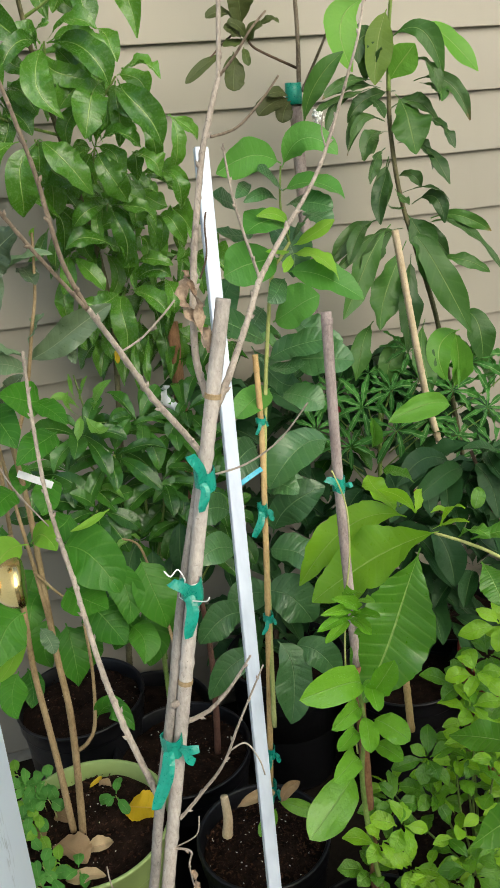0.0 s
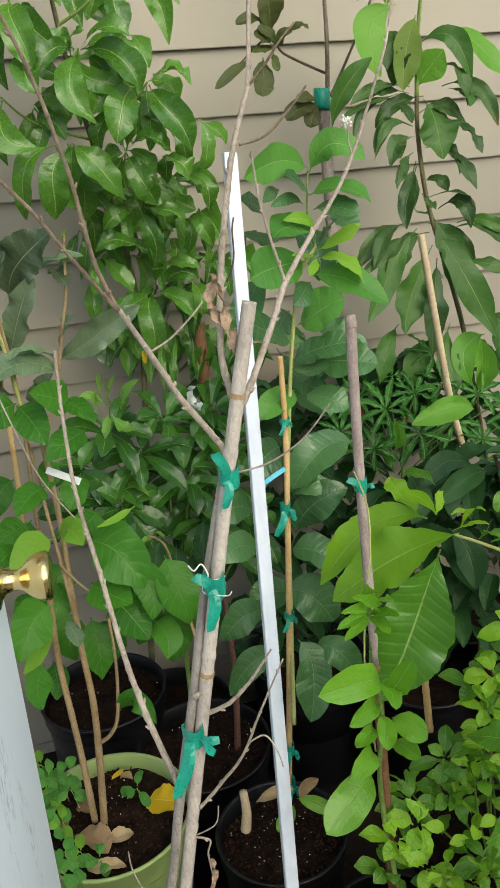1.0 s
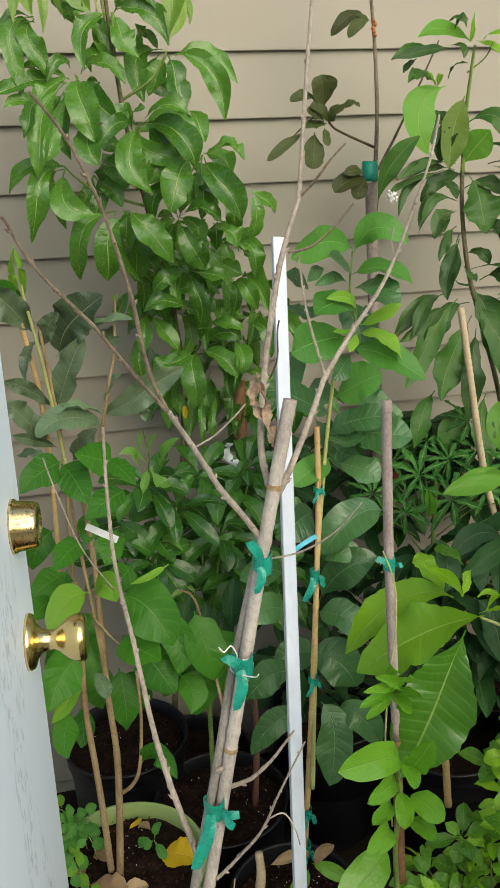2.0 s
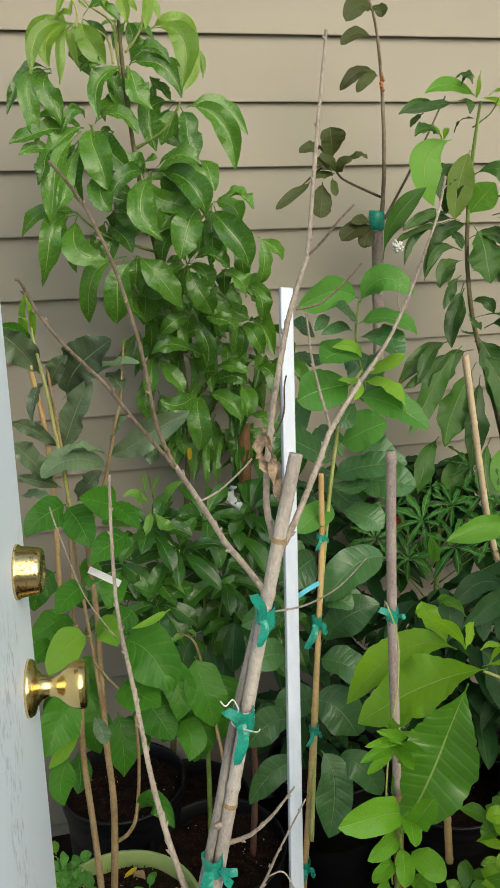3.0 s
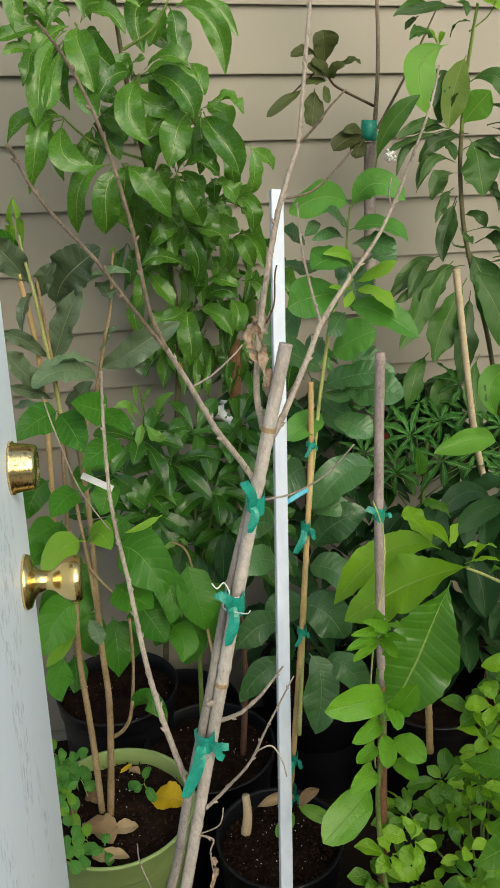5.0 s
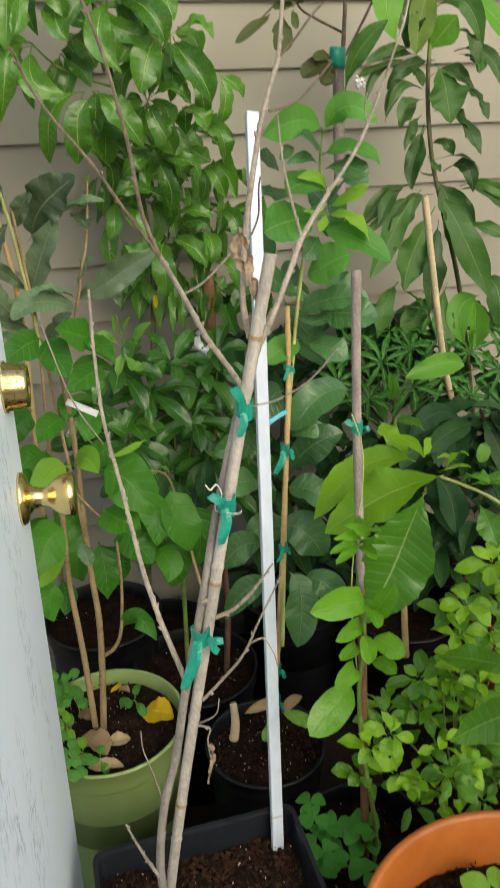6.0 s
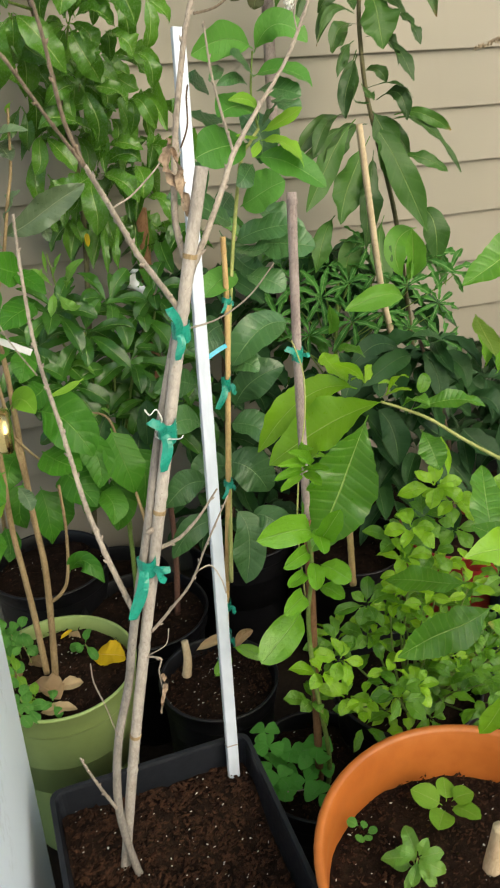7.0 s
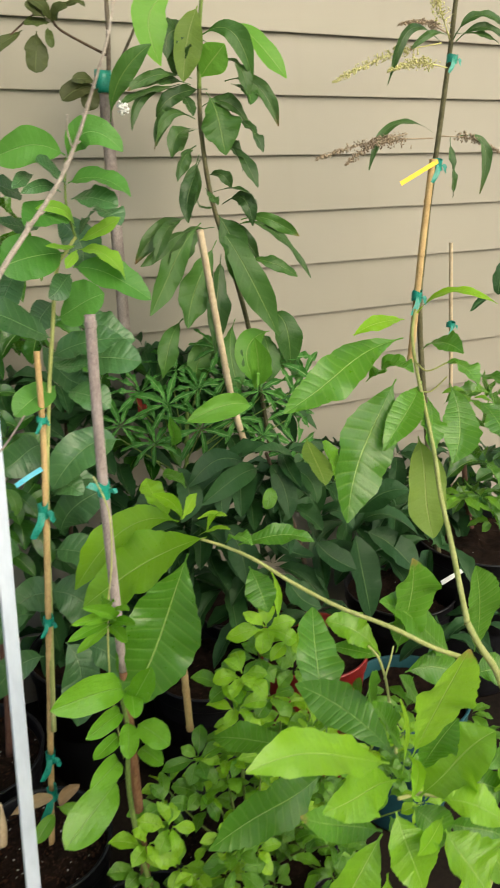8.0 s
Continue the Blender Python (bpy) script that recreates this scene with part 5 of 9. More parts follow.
# ---- serrated tree, terracotta pot ----
P = thing("potted_chestnut", (0.375, -0.07, 0.0), "young tree with large bright serrated leaves in a terracotta-coloured pot", "potted tree")
round_pot(P, (0.333, -0.046, 0.0), 0.199, 0.475, TERRACOTTA, foot=0.70, lip=0.016, soil_depth=0.085, label="smooth orange terracotta-coloured plastic pot", chips=1300, seed=4)
stem(P, "trunk", [(0.485, -0.035, 0.388), (0.565, -0.02, 0.60), (0.622, 0.02, 0.72), (0.625, 0.06, 0.79), (0.612, 0.085, 0.825), (0.605, 0.1, 0.848)], 0.0046, 0.0036, LIME_BARK)
stem(P, "trunk", [(0.605, 0.1, 0.848), (0.615, 0.13, 0.88), (0.64, 0.18, 0.909), (0.662, 0.23, 0.944), (0.69, 0.28, 0.974), (0.71, 0.33, 1.018), (0.714, 0.36, 1.065), (0.718, 0.38, 1.108), (0.724, 0.385, 1.141)], 0.0036, 0.0022, LIME_BARK)
stem(P, "branch", [(0.605, 0.085, 0.807), (0.562, 0.1, 0.827), (0.52, 0.13, 0.85), (0.481, 0.175, 0.861), (0.443, 0.215, 0.881), (0.41, 0.25, 0.903), (0.388, 0.28, 0.91), (0.364, 0.3, 0.917)], 0.0030, 0.0017, LIME_BARK)
stem(P, "branch", [(0.584, 0.035, 0.714), (0.506, 0, 0.732), (0.45, -0.02, 0.775), (0.391, -0.06, 0.833)], 0.0026, 0.0018, LIME_BARK)
stem(P, "twig", [(0.451, 0.02, 0.791), (0.488, 0.08, 0.787), (0.495, 0.1, 0.808), (0.49, 0.11, 0.833), (0.483, 0.12, 0.844)], 0.0018, 0.0012, LIME_BARK)
stem(P, "twig", [(0.493, 0.1, 0.809), (0.503, 0.105, 0.828), (0.51, 0.11, 0.841)], 0.0012, 0.0010, LIME_BARK)
stem(P, "twig", [(0.713, 0.36, 1.074), (0.725, 0.35, 1.063), (0.749, 0.34, 1.074)], 0.0012, 0.0010, LIME_BARK)
stem(P, "twig", [(0.715, 0.35, 1.036), (0.726, 0.34, 1.037), (0.743, 0.33, 1.058)], 0.0012, 0.0010, LIME_BARK)
blade(P, "chestnut_mid", (0.376, 0.31, 0.912), (0.321, 0.36, 0.879), (0.235, 0.39, 0.808), 0.063, -8)
blade(P, "chestnut_new", (0.345, 0.31, 0.943), (0.358, 0.36, 0.944), (0.337, 0.39, 0.942), 0.016, 15)
blade(P, "chestnut_new", (0.345, 0.31, 0.943), (0.375, 0.36, 0.935), (0.397, 0.39, 0.931), 0.013, -20)
blade(P, "chestnut_new", (0.345, 0.31, 0.945), (0.361, 0.36, 0.934), (0.366, 0.39, 0.911), 0.008, 25)
blade(P, "chestnut_new", (0.365, 0.31, 0.939), (0.408, 0.36, 0.916), (0.446, 0.39, 0.892), 0.010)
blade(P, "chestnut_mid", (0.36, 0.36, 0.913), (0.313, 0.42, 0.921), (0.244, 0.45, 0.796), 0.043, 14)
blade(P, "chestnut_mid", (0.347, 0.36, 0.922), (0.351, 0.42, 0.923), (0.351, 0.45, 0.941), 0.028, -10)
blade(P, "chestnut", (0.371, 0.36, 0.957), (0.38, 0.42, 0.953), (0.371, 0.45, 0.94), 0.018, 12)
blade(P, "chestnut", (0.351, 0.31, 0.896), (0.321, 0.31, 0.802), (0.257, 0.29, 0.715), 0.087, -8)
blade(P, "chestnut_new", (0.362, 0.3, 0.923), (0.369, 0.27, 0.946), (0.377, 0.25, 0.954), 0.010)
blade(P, "chestnut", (0.413, 0.3, 0.897), (0.448, 0.27, 0.925), (0.492, 0.25, 0.907), 0.028, 15)
blade(P, "chestnut", (0.428, 0.3, 0.863), (0.427, 0.27, 0.851), (0.429, 0.25, 0.825), 0.034, -12)
blade(P, "chestnut_new", (0.46, 0.3, 0.846), (0.456, 0.27, 0.831), (0.442, 0.25, 0.813), 0.009)
blade(P, "chestnut", (0.397, 0.3, 0.904), (0.397, 0.27, 0.937), (0.407, 0.25, 0.923), 0.017, 20)
blade(P, "chestnut_new", (0.372, 0.3, 0.924), (0.364, 0.27, 0.969), (0.373, 0.25, 0.972), 0.008, 25)
blade(P, "chestnut_mid", (0.377, -0.06, 0.878), (0.3, -0.08, 0.946), (0.236, -0.1, 0.971), 0.032, -10)
blade(P, "chestnut_mid", (0.386, -0.06, 0.855), (0.341, -0.08, 0.886), (0.292, -0.1, 0.902), 0.031, 12)
blade(P, "chestnut_mid", (0.401, -0.06, 0.875), (0.406, -0.08, 0.948), (0.413, -0.1, 1.002), 0.041, -8)
blade(P, "chestnut_mid", (0.44, -0.06, 0.808), (0.457, -0.08, 0.821), (0.485, -0.1, 0.796), 0.031, 10)
blade(P, "chestnut_mid", (0.389, -0.06, 0.819), (0.388, -0.08, 0.796), (0.399, -0.1, 0.758), 0.036, -10)
blade(P, "chestnut_mid", (0.449, -0.06, 0.769), (0.455, -0.08, 0.752), (0.471, -0.1, 0.715), 0.053, 8)
blade(P, "chestnut_new", (0.392, -0.06, 0.859), (0.377, -0.08, 0.923), (0.359, -0.1, 0.975), 0.007, 10)
blade(P, "chestnut_new", (0.397, -0.06, 0.878), (0.398, -0.08, 0.878), (0.37, -0.1, 0.881), 0.011, -15)
blade(P, "chestnut_new", (0.445, -0.06, 0.786), (0.417, -0.08, 0.796), (0.386, -0.1, 0.813), 0.016, 15)
blade(P, "chestnut_new", (0.394, -0.06, 0.837), (0.387, -0.08, 0.862), (0.38, -0.1, 0.873), 0.008, 10)
blade(P, "chestnut_mid", (0.442, -0.03, 0.785), (0.462, -0.05, 0.835), (0.489, -0.06, 0.869), 0.049, 8)
blade(P, "chestnut", (0.478, -0.03, 0.733), (0.501, -0.05, 0.737), (0.537, -0.06, 0.712), 0.030, -10)
blade(P, "chestnut_mid", (0.498, -0.03, 0.706), (0.525, -0.05, 0.69), (0.567, -0.06, 0.639), 0.043, 8)
blade(P, "chestnut", (0.416, -0.03, 0.853), (0.382, -0.05, 0.904), (0.362, -0.06, 0.946), 0.024, -8)
blade(P, "chestnut", (0.438, -0.03, 0.813), (0.431, -0.05, 0.863), (0.448, -0.06, 0.896), 0.031, 8)
blade(P, "chestnut", (0.408, -0.03, 0.776), (0.407, -0.05, 0.775), (0.405, -0.06, 0.755), 0.032, 10)
blade(P, "chestnut", (0.434, -0.03, 0.775), (0.441, -0.05, 0.775), (0.459, -0.06, 0.743), 0.033, -10)
blade(P, "chestnut", (0.633, 0.04, 0.716), (0.595, 0.02, 0.73), (0.573, 0.01, 0.726), 0.020, 12)
blade(P, "chestnut", (0.42, 0.1, 0.711), (0.348, 0.08, 0.715), (0.266, 0.05, 0.72), 0.051, 8)
blade(P, "chestnut", (0.486, 0.1, 0.776), (0.454, 0.08, 0.824), (0.435, 0.05, 0.875), 0.027, 10)
blade(P, "chestnut", (0.548, 0.1, 0.754), (0.514, 0.08, 0.802), (0.477, 0.05, 0.854), 0.021, -10)
blade(P, "chestnut", (0.412, 0.14, 0.721), (0.381, 0.18, 0.703), (0.346, 0.24, 0.678), 0.035, -12)
blade(P, "chestnut", (0.454, 0.02, 0.782), (0.436, 0.08, 0.81), (0.392, 0.12, 0.825), 0.043, 12)
blade(P, "chestnut", (0.422, 0.1, 0.758), (0.436, 0.15, 0.807), (0.474, 0.22, 0.839), 0.050, -6)
blade(P, "chestnut_mid", (0.564, 0.2, 0.751), (0.53, 0.21, 0.802), (0.499, 0.23, 0.804), 0.035, 10)
blade(P, "chestnut", (0.565, 0.2, 0.749), (0.534, 0.21, 0.76), (0.51, 0.23, 0.766), 0.022, -15)
blade(P, "chestnut_mid", (0.376, -0.06, 0.8), (0.334, -0.07, 0.768), (0.31, -0.08, 0.702), 0.039, 8)
blade(P, "chestnut_mid", (0.386, -0.06, 0.747), (0.378, -0.07, 0.683), (0.359, -0.08, 0.603), 0.044, -8)
blade(P, "chestnut_mid", (0.359, -0.02, 0.703), (0.341, -0.02, 0.67), (0.327, -0.02, 0.645), 0.025, 10)
blade(P, "chestnut", (0.409, -0.02, 0.747), (0.364, -0.02, 0.775), (0.316, -0.02, 0.809), 0.031, -10)
blade(P, "chestnut", (0.605, 0.22, 0.728), (0.616, 0.21, 0.803), (0.608, 0.2, 0.875), 0.060, 8)
blade(P, "chestnut", (0.705, 0.22, 0.689), (0.638, 0.21, 0.769), (0.562, 0.2, 0.833), 0.062, -10)
blade(P, "chestnut", (0.744, 0.22, 0.682), (0.743, 0.21, 0.761), (0.704, 0.2, 0.845), 0.056, 8)
blade(P, "chestnut", (0.623, 0.22, 0.69), (0.659, 0.21, 0.703), (0.702, 0.2, 0.671), 0.043, -12)
blade(P, "chestnut", (0.75, 0.22, 0.64), (0.772, 0.21, 0.657), (0.803, 0.2, 0.636), 0.043, 12)
blade(P, "chestnut", (0.687, 0.36, 1.111), (0.562, 0.32, 1.099), (0.469, 0.29, 1.062), 0.050, -10)
blade(P, "chestnut_new", (0.687, 0.36, 1.136), (0.619, 0.32, 1.151), (0.564, 0.29, 1.147), 0.018, 12)
blade(P, "chestnut", (0.681, 0.36, 1.055), (0.601, 0.32, 1.002), (0.565, 0.29, 0.896), 0.075, 8)
blade(P, "chestnut", (0.725, 0.36, 1.045), (0.676, 0.32, 1.024), (0.619, 0.29, 0.997), 0.039, -15)
blade(P, "chestnut", (0.737, 0.36, 1.021), (0.719, 0.32, 0.999), (0.694, 0.29, 0.973), 0.038, 8)
blade(P, "chestnut", (0.775, 0.36, 1.036), (0.777, 0.32, 0.991), (0.732, 0.29, 0.947), 0.051, -8)
blade(P, "chestnut", (0.83, 0.36, 1.003), (0.836, 0.32, 0.987), (0.833, 0.29, 0.959), 0.051, 10)
blade(P, "chestnut_olive", (0.727, 0.36, 0.964), (0.714, 0.32, 0.902), (0.71, 0.29, 0.839), 0.055, -6)
blade(P, "chestnut_olive", (0.542, 0.36, 0.993), (0.534, 0.32, 0.972), (0.532, 0.29, 0.96), 0.036, 8)
blade(P, "chestnut", (0.632, 0.36, 1.058), (0.637, 0.32, 1.1), (0.654, 0.29, 1.087), 0.038, 15)
blade(P, "chestnut", (0.722, 0.36, 1.092), (0.718, 0.32, 1.12), (0.731, 0.29, 1.101), 0.028, -12)
blade(P, "chestnut", (0.756, 0.36, 1.066), (0.762, 0.32, 1.084), (0.774, 0.29, 1.048), 0.036, 12)
blade(P, "chestnut_new", (0.707, 0.36, 1.142), (0.714, 0.32, 1.196), (0.78, 0.29, 1.161), 0.019, 15)
blade(P, "chestnut", (0.825, 0.36, 1.041), (0.818, 0.32, 1.053), (0.823, 0.29, 1.042), 0.029, -10)
blade(P, "chestnut_mid", (0.606, 0.04, 0.716), (0.618, 0.02, 0.69), (0.613, 0.01, 0.657), 0.040, 10)
blade(P, "chestnut", (0.563, 0.04, 0.696), (0.587, 0.02, 0.687), (0.616, 0.01, 0.671), 0.035, -8)
blade(P, "chestnut", (0.44, 0.04, 0.751), (0.4, 0.02, 0.802), (0.366, 0.01, 0.829), 0.028, 8)
# seedlings in the same pot
for c, s in (((0.354, 0.063, 0.405), 0.042), ((0.273, 0.004, 0.405), 0.036), ((0.235, 0.075, 0.398), 0.016)):
    rnd = random.Random(int(c[0] * 1000))
    if 0.03 < s < 0.04:
        rosette(P, "shrub_new", (c[0], c[1], c[2] + 0.03), 8, s, s * 0.46, rnd)
        rosette(P, "shrub_new", (c[0], c[1] + 0.002, c[2] + 0.012), 5, s * 0.9, s * 0.42, rnd)
        stem(P, "seedling_stem", [(c[0], c[1], c[2] - 0.01), (c[0], c[1], c[2] + 0.03)], 0.0014, 0.0011, LIME_BARK, 5, 0.05, 0, "", 3)
    else:
        whorl(P, "broad_new" if s > 0.03 else "weed", (c[0], c[1], c[2] + 0.02), 5, s, s * 0.78, rnd, 0.15, 0.4)
stem(P, "stump", [(0.341, -0.05, 0.452), (0.343, -0.05, 0.486), (0.345, -0.05, 0.523)], 0.0115, 0.009, PALE_BAMBOO, bumps=0.03)


# ---- broad leaves in the green pot ----
P = thing("potted_broadleaf", (-0.09, 0.60, 0.0), "three-stemmed broad-leaved plant in a light green plastic pot", "potted plant")
round_pot(P, (-0.092, 0.60, 0.0), 0.133, 0.375, GREEN_PLASTIC, foot=0.80, band=0.046, label="light green plastic pot with a stepped rim", chips=380, seed=6)
stem(P, "stem", [(-0.117, 0.6, 0.362), (-0.118, 0.6, 0.478), (-0.121, 0.6, 0.574), (-0.125, 0.61, 0.669), (-0.121, 0.62, 0.777), (-0.119, 0.63, 0.878)], 0.0060, 0.0042, TAN_BARK)
stem(P, "stem", [(-0.105, 0.6, 0.338), (-0.093, 0.6, 0.47), (-0.086, 0.6, 0.588), (-0.089, 0.61, 0.682), (-0.088, 0.62, 0.79), (-0.087, 0.63, 0.918), (-0.093, 0.64, 1.02)], 0.0062, 0.0040, TAN_BARK)
stem(P, "stem", [(-0.085, 0.6, 0.511), (-0.067, 0.59, 0.531), (-0.053, 0.59, 0.562), (-0.043, 0.59, 0.65), (-0.042, 0.6, 0.729)], 0.0036, 0.0022, TAN_BARK)
stem(P, "twig", [(-0.087, 0.61, 0.678), (-0.094, 0.62, 0.8), (-0.103, 0.63, 0.908), (-0.11, 0.64, 1.013), (-0.114, 0.65, 1.062)], 0.0035, 0.0020, TAN_BARK)
stem(P, "twig", [(-0.097, 0.62, 0.819), (-0.071, 0.6, 0.789), (-0.048, 0.58, 0.774)], 0.0022, 0.0014, TAN_BARK)
blade(P, "yellow", (-0.028, 0.624, 0.356), (-0.003, 0.597, 0.368), (0.024, 0.597, 0.356), 0.051, 4, (0.0, -0.3, 1.0))
blade(P, "dry", (-0.141, 0.593, 0.355), (-0.122, 0.559, 0.361), (-0.105, 0.532, 0.355), 0.045, 8, (0.0, -0.3, 1.0))
blade(P, "dry", (-0.098, 0.561, 0.358), (-0.08, 0.552, 0.364), (-0.059, 0.562, 0.358), 0.022, -12, (0.0, -0.3, 1.0))
blade(P, "dry", (-0.138, 0.509, 0.362), (-0.109, 0.499, 0.368), (-0.077, 0.5, 0.362), 0.022, 10, (0.0, -0.3, 1.0))
blade(P, "dry", (-0.144, 0.65, 0.356), (-0.132, 0.639, 0.362), (-0.121, 0.627, 0.356), 0.020, -8, (0.0, -0.3, 1.0))
blade(P, "dry", (-0.066, 0.688, 0.356), (-0.056, 0.683, 0.362), (-0.046, 0.677, 0.356), 0.015, 12, (0.0, -0.3, 1.0))
blade(P, "dry", (-0.169, 0.631, 0.362), (-0.166, 0.605, 0.368), (-0.164, 0.59, 0.362), 0.017, -10, (0.0, -0.3, 1.0))
blade(P, "yellow", (-0.081, 0.688, 0.358), (-0.07, 0.69, 0.364), (-0.057, 0.707, 0.358), 0.008, 0, (0.0, -0.3, 1.0))
blade(P, "broad", (-0.114, 0.6, 1.077), (-0.141, 0.57, 1.075), (-0.167, 0.54, 1.061), 0.040, 12)
blade(P, "broad", (-0.115, 0.6, 1.074), (-0.098, 0.57, 1.058), (-0.086, 0.54, 1.036), 0.043, -10)
blade(P, "broad", (-0.043, 0.6, 1.07), (-0.068, 0.57, 1.086), (-0.091, 0.54, 1.104), 0.042, 15)
blade(P, "broad", (-0.031, 0.6, 1.026), (-0.058, 0.57, 1.023), (-0.089, 0.54, 1.01), 0.036, -12)
blade(P, "broad", (-0.054, 0.6, 1.074), (-0.036, 0.57, 1.067), (-0.021, 0.54, 1.058), 0.027, 10)
blade(P, "broad", (-0.098, 0.6, 0.953), (-0.119, 0.57, 0.954), (-0.139, 0.54, 0.942), 0.035, -12)
blade(P, "broad_new", (-0.096, 0.6, 0.872), (-0.131, 0.57, 0.877), (-0.157, 0.54, 0.852), 0.042, 12)
blade(P, "broad_new", (-0.093, 0.6, 0.872), (-0.075, 0.57, 0.896), (-0.06, 0.54, 0.882), 0.036, -15)
blade(P, "broad", (-0.054, 0.6, 0.86), (-0.013, 0.57, 0.844), (0.015, 0.54, 0.798), 0.073, -8)
blade(P, "broad", (-0.058, 0.6, 0.793), (-0.036, 0.57, 0.785), (-0.008, 0.54, 0.781), 0.057, 12)
blade(P, "broad", (-0.118, 0.6, 0.769), (-0.152, 0.57, 0.759), (-0.172, 0.54, 0.723), 0.057, 8)
blade(P, "broad_new", (-0.124, 0.6, 0.742), (-0.144, 0.57, 0.722), (-0.171, 0.54, 0.709), 0.027, -15)
blade(P, "broad", (-0.145, 0.6, 0.676), (-0.159, 0.57, 0.659), (-0.155, 0.54, 0.639), 0.037, 12)
blade(P, "broad", (-0.049, 0.6, 0.56), (-0.023, 0.57, 0.596), (0, 0.54, 0.565), 0.032, -15)
blade(P, "broad", (-0.152, 0.6, 0.867), (-0.166, 0.57, 0.874), (-0.178, 0.54, 0.872), 0.030, 12)
blade(P, "broad", (-0.027, 0.67, 0.718), (-0.007, 0.64, 0.699), (0.013, 0.62, 0.663), 0.067, 8)
blade(P, "broad", (0.022, 0.67, 0.783), (0.03, 0.64, 0.741), (0.024, 0.62, 0.696), 0.047, -10)
blade(P, "broad", (0.061, 0.67, 0.777), (0.072, 0.64, 0.727), (0.085, 0.62, 0.671), 0.063, 10)
blade(P, "broad", (-0.137, 0.67, 0.632), (-0.134, 0.64, 0.616), (-0.14, 0.62, 0.594), 0.035, -12)
blade(P, "broad", (-0.068, 0.67, 0.695), (-0.064, 0.64, 0.655), (-0.06, 0.62, 0.608), 0.048, 10)
blade(P, "broad", (-0.135, 0.67, 0.875), (-0.158, 0.64, 0.876), (-0.183, 0.62, 0.866), 0.039, -10)
blade(P, "broad", (-0.03, 0.67, 0.875), (-0.051, 0.64, 0.869), (-0.079, 0.62, 0.873), 0.039, 12)
blade(P, "broad", (-0.095, 0.67, 0.757), (-0.112, 0.64, 0.75), (-0.12, 0.62, 0.722), 0.044, -10)
blade(P, "broad", (0.029, 0.67, 0.663), (0.044, 0.64, 0.651), (0.037, 0.62, 0.621), 0.046, 12)
blade(P, "broad", (-0.045, 0.67, 0.938), (-0.06, 0.64, 0.92), (-0.068, 0.62, 0.904), 0.037, -12)
blade(P, "broad", (-0.077, 0.67, 0.962), (-0.09, 0.64, 0.957), (-0.094, 0.62, 0.94), 0.032, 12)
blade(P, "loquat_pale", (-0.103, 0.59, 0.744), (-0.092, 0.57, 0.737), (-0.091, 0.56, 0.716), 0.021)
blade(P, "broad_new", (0.02, 0.59, 0.904), (-0.011, 0.57, 0.899), (-0.038, 0.56, 0.896), 0.011)
blade(P, "broad", (-0.144, 0.72, 0.928), (-0.169, 0.7, 0.913), (-0.181, 0.69, 0.878), 0.041, 10)
blade(P, "broad", (-0.131, 0.72, 0.857), (-0.151, 0.7, 0.834), (-0.178, 0.69, 0.815), 0.045, -10)
blade(P, "broad", (-0.093, 0.72, 0.772), (-0.111, 0.7, 0.749), (-0.108, 0.69, 0.711), 0.048, 10)
blade(P, "broad", (-0.027, 0.72, 0.655), (-0.044, 0.7, 0.625), (-0.041, 0.69, 0.585), 0.054, -10)
blade(P, "broad", (0.055, 0.72, 0.657), (0.065, 0.7, 0.614), (0.054, 0.69, 0.559), 0.058, 8)
blade(P, "broad", (0.107, 0.72, 0.712), (0.115, 0.7, 0.66), (0.101, 0.69, 0.599), 0.058, -8)
blade(P, "broad", (0.01, 0.72, 0.711), (0.019, 0.7, 0.661), (0.001, 0.69, 0.608), 0.057, 10)
blade(P, "broad", (-0.093, 0.72, 0.682), (-0.106, 0.7, 0.651), (-0.106, 0.69, 0.604), 0.047, -10)
blade(P, "broad", (-0.148, 0.72, 0.736), (-0.162, 0.7, 0.713), (-0.182, 0.69, 0.693), 0.046, 10)
rnd = random.Random(31)
SHOOTS = ((-0.191, 0.696, 0.42), (-0.178, 0.649, 0.43), (-0.164, 0.657, 0.42), (-0.147, 0.661, 0.42), (-0.178, 0.632, 0.41), (-0.147, 0.63, 0.41), (-0.17, 0.615, 0.4), (-0.188, 0.602, 0.41), (-0.166, 0.588, 0.39), (-0.182, 0.578, 0.4), (-0.165, 0.51, 0.4), (-0.156, 0.5, 0.39), (-0.143, 0.526, 0.38), (-0.171, 0.482, 0.4), (-0.116, 0.504, 0.38), (-0.042, 0.622, 0.385))
for k, c in enumerate(SHOOTS):
    stem(P, "weed_stem", [(c[0] + 0.008, c[1] + 0.012, 0.352), (c[0] + 0.004, c[1] + 0.004, c[2] - 0.02), c], 0.0011, 0.0008, LIME_BARK, 5, 0.1, 0, "", 3)
    rosette(P, "weed" if k % 4 else "broad_new", c, 4, 0.030, 0.017, rnd)
tag(P, (-0.091, 0.58, 0.985), (-0.05, 0.56, 0.967), 0.0095, LABEL_WHITE, "white plastic plant label")


